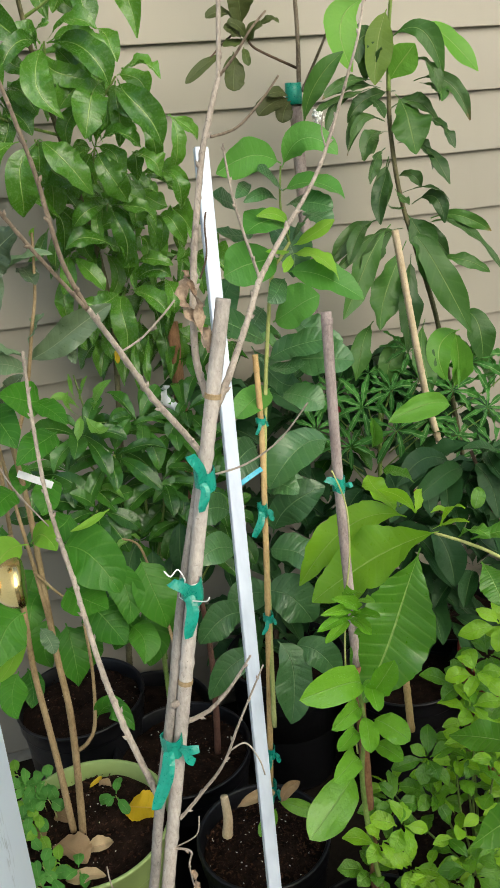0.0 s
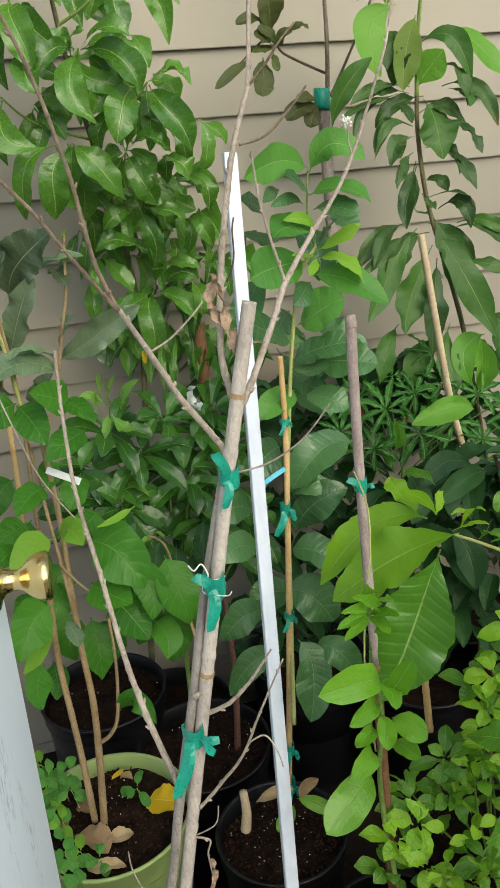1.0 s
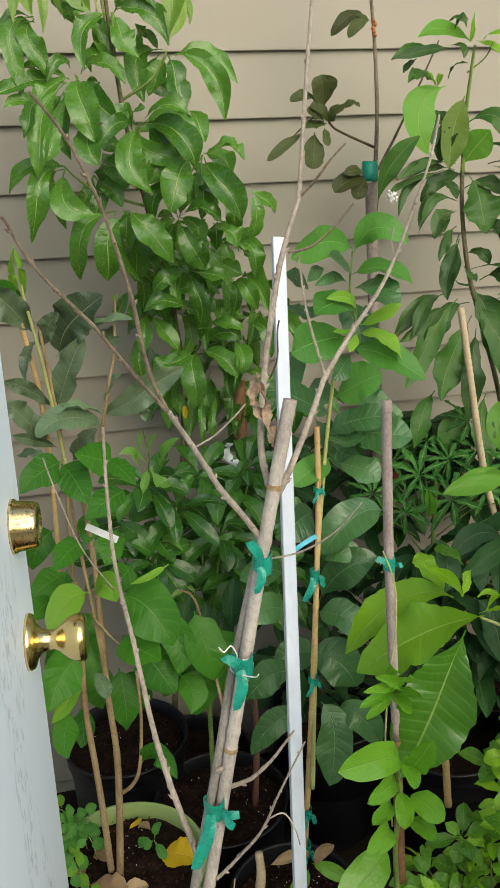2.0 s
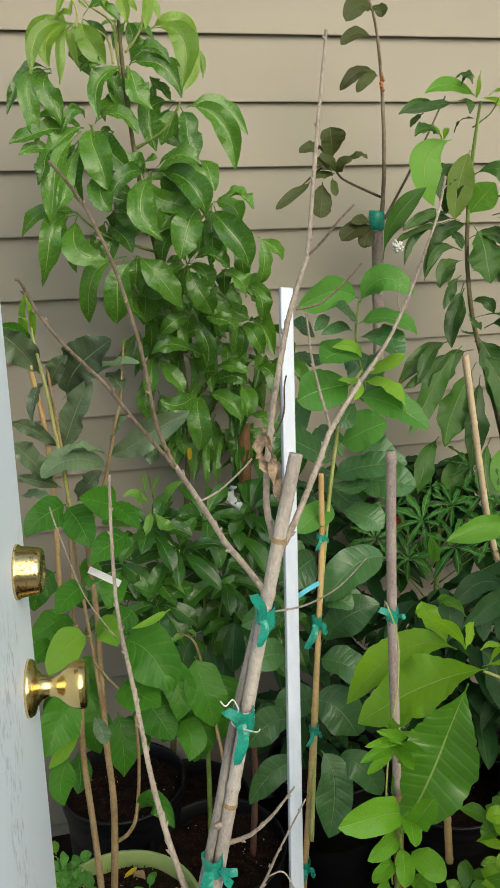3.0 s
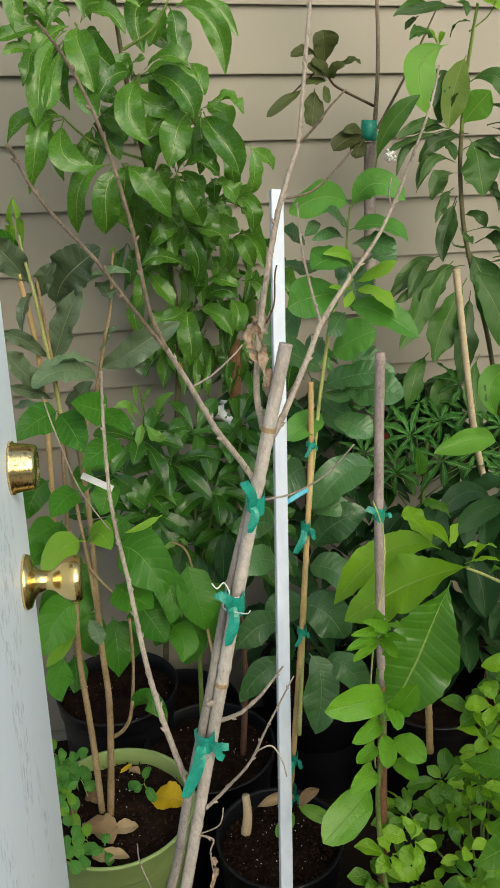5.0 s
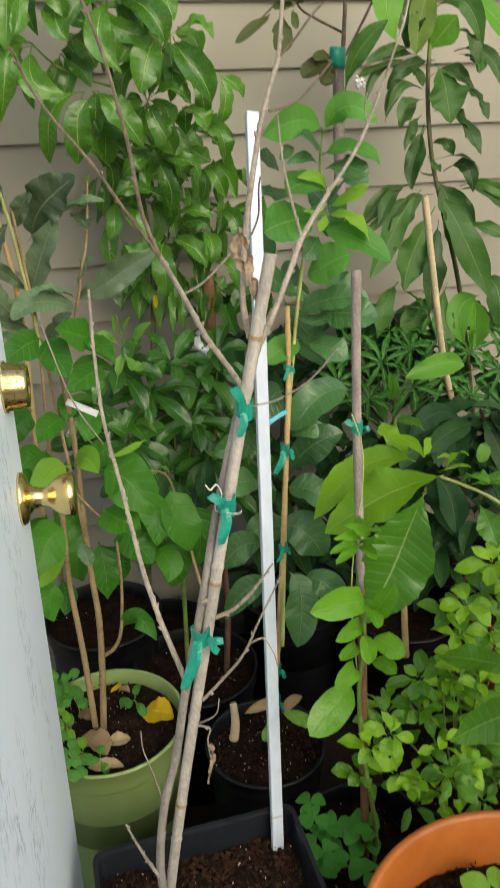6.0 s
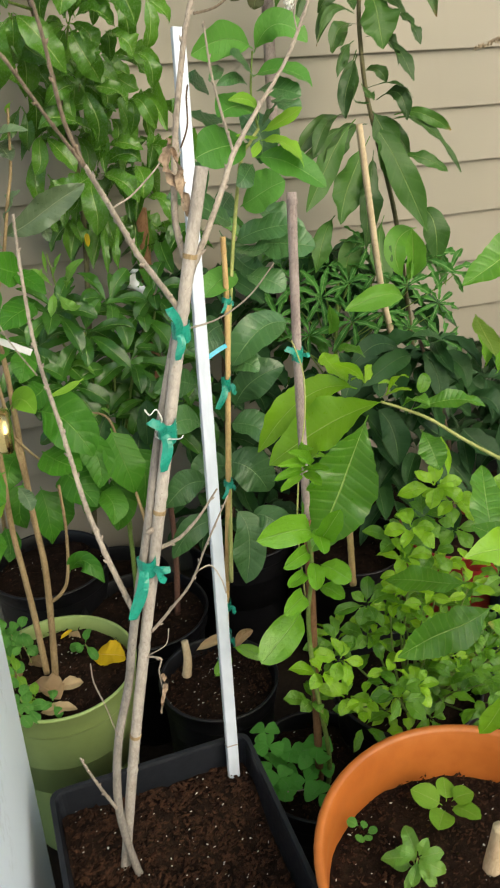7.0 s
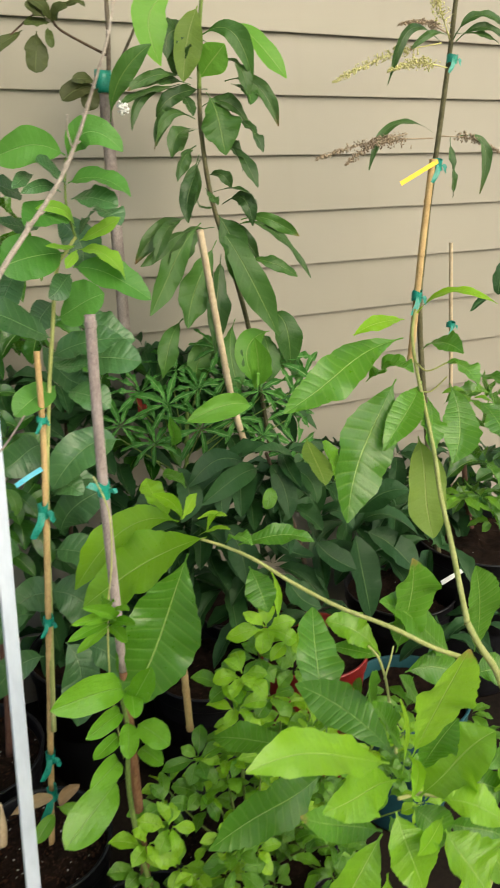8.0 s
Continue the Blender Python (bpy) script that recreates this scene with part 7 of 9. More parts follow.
blade(P, "mango", (-0.099, 1.02, 1.658), (-0.085, 1.02, 1.648), (-0.068, 0.999, 1.638), 0.010, -3)
blade(P, "mango", (0.046, 1.02, 1.783), (0.067, 1.014, 1.775), (0.089, 0.998, 1.756), 0.022, -3)
blade(P, "mango", (0.043, 1.02, 1.783), (0.017, 1.011, 1.782), (-0.005, 1.018, 1.773), 0.013, -19)
blade(P, "mango", (0.12, 1.02, 1.658), (0.103, 1.016, 1.618), (0.14, 1.021, 1.586), 0.040, -25)
blade(P, "mango", (0.108, 1.02, 1.666), (0.106, 1.02, 1.683), (0.11, 1.017, 1.67), 0.017, 20)
blade(P, "mango", (-0.001, 1.02, 1.641), (-0.004, 1.025, 1.653), (-0.003, 1.006, 1.627), 0.021, 0)
blade(P, "mango", (0.087, 1.02, 1.694), (0.083, 1.019, 1.674), (0.077, 0.996, 1.653), 0.016, -16)
blade(P, "mango", (0.01, 1.02, 1.61), (-0.002, 1.026, 1.614), (-0.003, 1.022, 1.59), 0.017, 10)
blade(P, "mango", (-0.028, 0.946, 1.61), (-0.007, 0.923, 1.574), (0.029, 0.898, 1.536), 0.049, -17)
blade(P, "mango", (-0.046, 0.946, 1.601), (-0.108, 0.933, 1.603), (-0.16, 0.905, 1.581), 0.032, 7)
blade(P, "mango", (-0.043, 0.946, 1.587), (-0.019, 0.924, 1.533), (-0.005, 0.923, 1.504), 0.023, 22)
blade(P, "mango", (-0.089, 0.946, 1.576), (-0.116, 0.927, 1.576), (-0.146, 0.91, 1.567), 0.024, 7)
blade(P, "mango", (0.061, 0.946, 1.535), (0.076, 0.908, 1.492), (0.13, 0.91, 1.476), 0.039, -25)
blade(P, "mango", (0.069, 0.946, 1.537), (0.113, 0.926, 1.546), (0.156, 0.914, 1.526), 0.043, 8)
blade(P, "mango", (0.058, 0.946, 1.537), (0.038, 0.927, 1.556), (0.004, 0.912, 1.541), 0.028, 7)
blade(P, "mango", (0.068, 0.946, 1.539), (0.103, 0.928, 1.53), (0.115, 0.907, 1.498), 0.031, 7)
blade(P, "mango", (0.044, 0.946, 1.542), (0.044, 0.922, 1.555), (0.05, 0.912, 1.526), 0.014, -9)
blade(P, "mango", (-0.002, 0.946, 1.54), (0.008, 0.915, 1.511), (0.033, 0.916, 1.504), 0.034, -10)
blade(P, "mango", (0.167, 0.946, 1.48), (0.162, 0.926, 1.439), (0.16, 0.934, 1.378), 0.044, 20)
blade(P, "mango", (0.17, 0.946, 1.487), (0.195, 0.928, 1.481), (0.205, 0.9, 1.447), 0.040, 0)
blade(P, "mango", (0.148, 0.946, 1.48), (0.108, 0.912, 1.473), (0.071, 0.919, 1.443), 0.055, 0)
blade(P, "mango", (-0.062, 0.946, 1.475), (-0.108, 0.912, 1.479), (-0.162, 0.931, 1.438), 0.032, 4)
blade(P, "mango", (-0.063, 0.946, 1.472), (-0.098, 0.922, 1.45), (-0.086, 0.91, 1.411), 0.045, -18)
blade(P, "mango", (0.028, 0.948, 1.397), (0.044, 0.942, 1.355), (0.082, 0.955, 1.33), 0.049, -8)
blade(P, "mango", (0.013, 0.946, 1.401), (0.003, 0.939, 1.336), (0.058, 0.98, 1.282), 0.033, 9)
blade(P, "mango", (0.031, 0.946, 1.402), (0.027, 0.927, 1.371), (0.014, 0.96, 1.323), 0.046, -21)
blade(P, "mango", (0.119, 0.959, 1.38), (0.097, 0.959, 1.349), (0.077, 0.955, 1.308), 0.044, -21)
blade(P, "mango", (0.119, 0.956, 1.385), (0.145, 0.92, 1.37), (0.144, 0.93, 1.335), 0.033, -8)
blade(P, "mango", (0.119, 0.956, 1.385), (0.111, 0.93, 1.407), (0.11, 0.922, 1.391), 0.018, -6)
blade(P, "mango", (0.182, 0.964, 1.372), (0.184, 0.945, 1.356), (0.179, 0.959, 1.324), 0.033, -24)
blade(P, "mango", (-0.052, 0.982, 1.592), (-0.074, 0.976, 1.565), (-0.088, 0.981, 1.527), 0.026, -10)
blade(P, "mango", (0.147, 0.982, 1.56), (0.148, 0.968, 1.535), (0.138, 0.962, 1.506), 0.033, 0)
blade(P, "mango", (0.147, 0.982, 1.456), (0.149, 0.965, 1.436), (0.145, 0.969, 1.407), 0.037, 15)
blade(P, "mango", (-0.078, 0.982, 1.437), (-0.068, 0.962, 1.42), (-0.044, 0.968, 1.404), 0.014, 22)
blade(P, "mango", (-0.005, 0.982, 1.48), (0.004, 0.979, 1.464), (-0.003, 0.966, 1.437), 0.044, -7)
blade(P, "mango", (-0.01, 0.982, 1.449), (0.005, 0.967, 1.453), (0.027, 0.963, 1.446), 0.027, -2)
blade(P, "mango", (0.051, 1.029, 1.325), (0.047, 1.02, 1.302), (0.035, 1.046, 1.271), 0.031, -3)
blade(P, "mango", (0.078, 0.982, 1.538), (0.107, 0.972, 1.523), (0.134, 0.966, 1.511), 0.038, 7)
blade(P, "mango", (0.168, 0.982, 1.42), (0.178, 0.961, 1.416), (0.191, 0.968, 1.406), 0.018, -6)
blade(P, "mango", (0.118, 0.995, 1.381), (0.105, 1.001, 1.391), (0.089, 1, 1.386), 0.016, 20)
blade(P, "mango", (0.024, 1.008, 1.36), (0.013, 1.012, 1.328), (-0.029, 1.027, 1.303), 0.041, -16)
blade(P, "mango", (0.103, 1.04, 1.305), (0.122, 1.034, 1.311), (0.147, 1.044, 1.286), 0.032, 7)
blade(P, "mango", (0.197, 1.043, 1.301), (0.216, 1.038, 1.308), (0.236, 1.042, 1.298), 0.032, 20)
blade(P, "mango", (0.18, 1.049, 1.29), (0.189, 1.053, 1.278), (0.202, 1.066, 1.261), 0.030, 3)
blade(P, "mango", (0.132, 1.011, 1.289), (0.11, 0.988, 1.264), (0.111, 0.988, 1.228), 0.023, -21)
blade(P, "mango", (0.136, 1.013, 1.286), (0.166, 1.014, 1.273), (0.195, 1.016, 1.24), 0.029, -9)
blade(P, "mango", (0.144, 1.011, 1.289), (0.165, 0.996, 1.307), (0.202, 1.009, 1.287), 0.031, 5)
blade(P, "mango", (0.129, 1.006, 1.298), (0.126, 0.973, 1.324), (0.122, 0.946, 1.311), 0.021, 22)
blade(P, "mango", (0.138, 1.006, 1.298), (0.157, 0.973, 1.306), (0.172, 0.959, 1.276), 0.017, -12)
blade(P, "mango", (0.173, 1.061, 1.197), (0.147, 1.015, 1.258), (0.102, 1.01, 1.246), 0.036, -13)
blade(P, "mango", (0.063, 1.053, 1.212), (0.05, 1.023, 1.178), (0.036, 1.024, 1.143), 0.034, 3)
blade(P, "mango", (0.179, 1.068, 1.184), (0.197, 1.042, 1.176), (0.214, 1.016, 1.144), 0.022, 22)
blade(P, "mango", (0.103, 1.062, 1.267), (0.077, 1.075, 1.263), (0.058, 1.075, 1.24), 0.033, 20)
blade(P, "mango", (0.033, 1.068, 1.258), (0.014, 1.073, 1.226), (-0.012, 1.07, 1.203), 0.023, 6)
blade(P, "mango", (0.217, 1.037, 1.26), (0.228, 1.009, 1.242), (0.218, 1.019, 1.198), 0.026, -4)
blade(P, "mango", (0.232, 0.994, 1.336), (0.252, 0.975, 1.332), (0.283, 1.004, 1.304), 0.027, -25)
blade(P, "mango", (0.257, 1.08, 1.174), (0.268, 1.054, 1.161), (0.25, 1.059, 1.126), 0.027, 2)
blade(P, "mango", (0.116, 0.991, 1.554), (0.102, 0.971, 1.534), (0.06, 0.98, 1.529), 0.032, -16)
blade(P, "mango", (0.01, 0.991, 1.49), (0.037, 0.977, 1.487), (0.057, 0.981, 1.462), 0.033, 2)
blade(P, "mango", (0.112, 0.991, 1.459), (0.118, 0.991, 1.427), (0.144, 0.993, 1.394), 0.031, 21)
blade(P, "mango", (0.037, 1.054, 1.298), (0.071, 1.061, 1.274), (0.087, 1.087, 1.226), 0.033, -7)
blade(P, "mango", (0.08, 1.055, 1.296), (0.083, 1.054, 1.247), (0.071, 1.077, 1.206), 0.029, -6)
blade(P, "mango", (0.194, 1.059, 1.29), (0.163, 1.073, 1.229), (0.128, 1.095, 1.202), 0.029, 10)
blade(P, "mango", (-0.017, 0.991, 1.461), (-0.029, 0.97, 1.431), (-0.059, 0.98, 1.411), 0.029, 10)
blade(P, "mango", (0.174, 1.032, 1.336), (0.208, 1.048, 1.321), (0.229, 1.051, 1.293), 0.031, -10)
blade(P, "mango", (0.095, 0.991, 1.516), (0.123, 0.976, 1.495), (0.145, 0.97, 1.472), 0.033, -13)
blade(P, "mango", (0.255, 0.991, 1.426), (0.289, 0.993, 1.404), (0.314, 1.007, 1.381), 0.030, -4)
blade(P, "mango", (0.192, 0.991, 1.417), (0.225, 0.984, 1.414), (0.253, 1.011, 1.381), 0.028, 25)
rnd = random.Random(41)
for c in ((0.13, 1.12, 1.20), (0.17, 1.12, 1.11), (0.25, 1.12, 1.24), (0.26, 1.12, 1.12), (0.20, 1.12, 1.02), (0.13, 1.12, 1.03), (0.29, 1.12, 1.17), (0.20, 1.12, 1.31), (0.12, 1.12, 1.36), (0.26, 1.12, 1.00), (0.10, 1.12, 1.50)):
    whorl(P, "mango", c, 6, 0.115, 0.030, rnd, 0.7, 0.0)
leaf(P, "yellow", (0.134, 1.03, 1.073), (0.126, 1.02, 1.046), 0.011)
leaf(P, "yellow", (0.115, 1.03, 1.029), (0.114, 1.02, 1.004), 0.010)

# ---- ribbed loquat ----
P = thing("potted_loquat", (-0.16, 0.85, 0.0), "loquat with dull ribbed leaves on a cane, black pot", "potted tree")
round_pot(P, (-0.068, 0.945, 0.0), 0.126, 0.362, BLACK_PLASTIC, seed=16, chips=200)
stem(P, "stake", [(-0.166, 0.86, 0.528), (-0.142, 0.84, 1.031), (-0.159, 0.83, 1.24)], 0.0046, 0.0043, TAN_BAMBOO, 8, 0.04, 0.1, "tan bamboo cane")
stem(P, "trunk", [(-0.144, 0.88, 0.473), (-0.127, 0.85, 0.837), (-0.119, 0.83, 1.022), (-0.125, 0.82, 1.142), (-0.132, 0.82, 1.236)], 0.0044, 0.0024, TAN_BARK)
stem(P, "shoot", [(-0.117, 0.82, 1), (-0.124, 0.82, 1.078), (-0.138, 0.82, 1.209), (-0.149, 0.82, 1.283), (-0.15, 0.82, 1.33)], 0.0034, 0.0020, LIME_BARK)
stem(P, "branch", [(-0.084, 0.83, 0.963), (-0.058, 0.82, 1.033), (-0.034, 0.81, 1.13), (-0.02, 0.81, 1.184), (-0.009, 0.81, 1.273)], 0.0034, 0.0020, TAN_BARK)
blade(P, "loquat_pale", (-0.114, 0.84, 1.178), (-0.056, 0.81, 1.231), (0.009, 0.79, 1.252), 0.031, 30)
blade(P, "loquat", (-0.106, 0.84, 1.184), (-0.091, 0.81, 1.245), (-0.026, 0.79, 1.277), 0.059, -15)
blade(P, "loquat", (-0.124, 0.84, 1.083), (-0.101, 0.81, 1.151), (-0.068, 0.79, 1.218), 0.040, 12)
blade(P, "loquat", (-0.132, 0.84, 1.196), (-0.121, 0.81, 1.237), (-0.098, 0.79, 1.257), 0.026, -15)
blade(P, "loquat", (-0.145, 0.84, 1.224), (-0.17, 0.81, 1.276), (-0.198, 0.79, 1.297), 0.044, 15)
blade(P, "broad", (-0.156, 0.84, 1.267), (-0.172, 0.81, 1.298), (-0.202, 0.79, 1.306), 0.020, 20)
blade(P, "loquat_pale", (-0.05, 0.84, 1.055), (-0.101, 0.81, 1.102), (-0.159, 0.79, 1.067), 0.042, 15)
blade(P, "loquat_pale", (-0.048, 0.84, 1.077), (-0.081, 0.81, 1.108), (-0.121, 0.79, 1.096), 0.025, -20)
blade(P, "loquat", (-0.047, 0.84, 1.075), (0.01, 0.81, 1.107), (0.088, 0.79, 1.152), 0.043, -15)
blade(P, "loquat", (-0.126, 0.84, 1.097), (-0.161, 0.81, 1.143), (-0.193, 0.79, 1.158), 0.023, 15)
blade(P, "loquat", (-0.138, 0.84, 1.03), (-0.171, 0.81, 1.092), (-0.193, 0.79, 1.123), 0.037, -15)
blade(P, "loquat", (-0.129, 0.84, 1.028), (-0.165, 0.81, 1.054), (-0.192, 0.79, 1.069), 0.018, 25)
blade(P, "loquat_pale", (-0.195, 0.84, 1.02), (-0.167, 0.81, 1.034), (-0.145, 0.79, 1.021), 0.017)
blade(P, "loquat", (-0.105, 0.84, 1.001), (-0.091, 0.81, 1.035), (-0.064, 0.79, 1.065), 0.028, 15)
blade(P, "loquat", (-0.14, 0.84, 1.209), (-0.159, 0.81, 1.195), (-0.165, 0.79, 1.159), 0.019, -20)
blade(P, "loquat", (-0.036, 0.84, 1.219), (-0.026, 0.81, 1.217), (-0.018, 0.79, 1.198), 0.029, 15)
blade(P, "loquat_pale", (-0.043, 0.84, 1.097), (-0.033, 0.81, 1.13), (-0.018, 0.79, 1.155), 0.025, 20)
blade(P, "broad_new", (-0.152, 0.84, 1.273), (-0.161, 0.81, 1.311), (-0.149, 0.79, 1.358), 0.013, 15)
blade(P, "broad_new", (-0.15, 0.84, 1.273), (-0.146, 0.81, 1.315), (-0.148, 0.79, 1.357), 0.010, -20)
blade(P, "broad_new", (-0.007, 0.84, 1.256), (-0.01, 0.81, 1.27), (-0.006, 0.79, 1.284), 0.007)
blade(P, "loquat", (0.014, 0.84, 1.104), (0.016, 0.81, 1.084), (0.021, 0.79, 1.071), 0.018, 15)

# ---- glossy shrub ----
P = thing("potted_glossy_shrub", (0.06, 0.88, 0.0), "dense shrub with narrow glossy mid-green leaves, black pot", "potted plant")
round_pot(P, (0.10, 0.79, 0.0), 0.13, 0.30, BLACK_PLASTIC, seed=18, chips=300)
rnd = random.Random(52)
stem(P, "trunk", [(0.165, 0.78, 0.269), (0.179, 0.8, 0.423), (0.183, 0.84, 0.548), (0.173, 0.87, 0.681)], 0.0065, 0.0045, RED_BARK)
stem(P, "trunk", [(0.087, 0.8, 0.299), (0.093, 0.82, 0.498), (0.083, 0.85, 0.661), (0.046, 0.87, 0.812)], 0.0050, 0.0030, GREEN_BARK)
ROSETTES = ((0.016, 0.8, 0.814), (0.137, 0.84, 0.823), (0.063, 0.84, 0.892), (0.201, 0.86, 0.817), (0.12, 0.9, 0.922), (0.18, 0.9, 0.893), (-0.016, 0.86, 0.868), (0.086, 0.86, 0.714), (0.166, 0.86, 0.733), (0.23, 0.88, 0.78), (0.21, 0.92, 0.919), (0.016, 0.84, 0.938), (0.25, 0.9, 0.702), (0.135, 0.92, 0.727), (0.066, 0.92, 0.79), (0.112, 0.92, 0.611), (0.05, 0.94, 0.673), (0.206, 0.92, 0.648), (-0.033, 0.92, 0.761), (0.251, 0.94, 0.843))
for k, c in enumerate(ROSETTES):
    rosette(P, "shrub", c, 9 if k < 9 else 8, 0.095, 0.029, rnd)
    stem(P, "twig", [(0.10 + 0.3 * (c[0] - 0.10), 0.86, c[2] - 0.16), (c[0], c[1] + 0.012, c[2] - 0.05), c], 0.0024, 0.0018, GREEN_BARK, 6, 0.1, 0, "", 3)
# darker leaf kind stands in for broad leaves in shade low down
leaf(P, "lychee", (0.097, 0.78, 0.736), (0.079, 0.74, 0.612), 0.052)
leaf(P, "lychee", (0.132, 0.78, 0.719), (0.107, 0.74, 0.619), 0.043)
leaf(P, "lychee", (0.078, 0.78, 0.755), (0.045, 0.74, 0.675), 0.042)
leaf(P, "lychee", (0.15, 0.78, 0.773), (0.134, 0.74, 0.695), 0.037)
leaf(P, "lychee", (0.036, 0.78, 0.733), (-0.002, 0.74, 0.648), 0.044)
leaf(P, "lychee", (0.154, 0.78, 0.622), (0.133, 0.74, 0.543), 0.042)
blade(P, "shrub_new", (0.039, 0.82, 0.982), (0.047, 0.8, 1.014), (0.068, 0.79, 1.038), 0.019, 15)
blade(P, "shrub_new", (0.013, 0.82, 0.976), (-0.002, 0.8, 1.002), (0.001, 0.79, 1.027), 0.011, -15)
blade(P, "shrub_new", (0.016, 0.82, 0.99), (-0.005, 0.8, 1.016), (-0.029, 0.79, 1.018), 0.013, 15)
blade(P, "shrub_new", (0.017, 0.82, 0.976), (0.011, 0.8, 0.963), (0.003, 0.79, 0.945), 0.015, -10)
blade(P, "shrub_new", (0.023, 0.82, 0.975), (0.038, 0.8, 0.955), (0.052, 0.79, 0.96), 0.025, 12)
blade(P, "shrub_new", (0.013, 0.82, 1.002), (0.008, 0.8, 1.031), (0.007, 0.79, 1.055), 0.007)
blade(P, "shrub_new", (0.019, 0.82, 1.004), (0.025, 0.8, 1.029), (0.035, 0.79, 1.048), 0.007)
blade(P, "shrub_new", (0.019, 0.82, 0.833), (0.041, 0.8, 0.849), (0.065, 0.79, 0.829), 0.018, 15)
blade(P, "shrub", (0.159, 0.82, 0.809), (0.163, 0.8, 0.795), (0.154, 0.79, 0.779), 0.022)
blade(P, "shrub_new", (0.224, 0.82, 0.796), (0.232, 0.8, 0.781), (0.231, 0.79, 0.755), 0.023, -10)
stem(P, "twig", [(0.046, 0.87, 0.812), (0.036, 0.87, 0.908), (0.019, 0.86, 1.035)], 0.0020, 0.0014, GREEN_BARK)
stem(P, "twig", [(0.091, 0.6, 0.617), (0.084, 0.68, 0.685), (0.072, 0.74, 0.758), (0.046, 0.76, 0.772)], 0.0030, 0.0016, TAN_BARK)
leaf(P, "shrub_new", (0.06, 0.76, 0.767), (0.027, 0.75, 0.759), 0.014, 11)
leaf(P, "shrub_new", (0.075, 0.76, 0.757), (0.06, 0.75, 0.781), 0.010, 24)
crumple(P, [(0.190, 0.92, 0.876), (0.186, 0.92, 0.905), (0.180, 0.925, 0.94), (0.184, 0.93, 0.972)], 0.030, LABEL_WHITE, 12, "paper_label", "crumpled white paper plant label")

# ---- dark filler shrub, added for the foliage and shade between the saplings ----
P = thing("potted_filler_shrub", (0.40, 1.03, 0.0), "dark filler shrub added for foliage and shade before the siding, black pot", "potted plant")
round_pot(P, (0.38, 0.98, 0.0), 0.13, 0.31, BLACK_PLASTIC, seed=19, chips=40)
rnd = random.Random(57)
stem(P, "trunk", [(0.362, 1, 0.036), (0.379, 1.03, 0.343), (0.38, 1.05, 0.614), (0.397, 1.06, 0.872)], 0.0070, 0.0035, DARK_BARK)
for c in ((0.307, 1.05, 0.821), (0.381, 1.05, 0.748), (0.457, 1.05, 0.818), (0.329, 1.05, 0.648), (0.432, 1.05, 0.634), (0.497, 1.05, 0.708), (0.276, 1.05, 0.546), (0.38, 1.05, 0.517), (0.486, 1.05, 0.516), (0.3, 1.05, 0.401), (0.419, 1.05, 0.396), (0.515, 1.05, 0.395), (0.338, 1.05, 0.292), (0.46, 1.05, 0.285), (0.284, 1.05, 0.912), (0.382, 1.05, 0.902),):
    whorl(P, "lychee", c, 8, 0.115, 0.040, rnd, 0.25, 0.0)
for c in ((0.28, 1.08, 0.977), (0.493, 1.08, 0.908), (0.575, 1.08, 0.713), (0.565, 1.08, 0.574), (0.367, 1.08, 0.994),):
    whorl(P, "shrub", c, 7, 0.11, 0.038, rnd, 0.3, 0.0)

# more dark filler whorls added over bright siding behind the lobed leaves
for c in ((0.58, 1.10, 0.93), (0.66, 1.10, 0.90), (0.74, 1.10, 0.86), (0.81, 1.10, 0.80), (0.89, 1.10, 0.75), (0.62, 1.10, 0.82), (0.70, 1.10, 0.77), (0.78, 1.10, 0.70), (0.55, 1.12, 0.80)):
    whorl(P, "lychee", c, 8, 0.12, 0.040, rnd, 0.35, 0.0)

# ---- grafted pear with bound stake ----
P = thing("potted_pear", (0.55, 1.10, 0.0), "thin grafted pear sapling tied to a stake, sparse dark leaves", "potted tree")
round_pot(P, (0.52, 1.06, 0.0), 0.12, 0.30, BLACK_PLASTIC, seed=20, chips=40)
stem(P, "stake", [(0.54, 1.08, 0.76), (0.533, 1.08, 1.056), (0.523, 1.08, 1.428)], 0.0125, 0.0115, GREY_WOOD, 9, 0.03, 0, "grey wooden stake")
bow(P, (0.521, 1.08, 1.449), 0.062, radius=0.0150, tails=())
stem(P, "trunk", [(0.529, 1.075, 1.429), (0.536, 1.08, 1.559), (0.529, 1.08, 1.703), (0.516, 1.08, 1.802), (0.501, 1.08, 1.85)], 0.0045, 0.0020, TWIG_BARK)
stem(P, "branch", [(0.536, 1.075, 1.451), (0.57, 1.05, 1.525), (0.597, 1.03, 1.59), (0.633, 1.02, 1.67)], 0.0030, 0.0015, TWIG_BARK)
stem(P, "branch", [(0.53, 1.08, 1.493), (0.442, 1.05, 1.526), (0.405, 1.04, 1.552), (0.31, 1.02, 1.478)], 0.0026, 0.0013, DARK_BARK)
blade(P, "pear", (0.496, 1.04, 1.815), (0.461, 1.02, 1.821), (0.434, 1.01, 1.792), 0.033, 10)
blade(P, "pear", (0.492, 1.04, 1.825), (0.5, 1.02, 1.816), (0.501, 1.01, 1.8), 0.022, -10)
blade(P, "pear", (0.492, 1.04, 1.774), (0.458, 1.02, 1.775), (0.424, 1.01, 1.753), 0.022, 12)
blade(P, "pear", (0.507, 1.04, 1.706), (0.462, 1.02, 1.712), (0.424, 1.01, 1.682), 0.022, -10)
blade(P, "pear", (0.507, 1.04, 1.706), (0.481, 1.02, 1.704), (0.457, 1.01, 1.677), 0.021, 12)
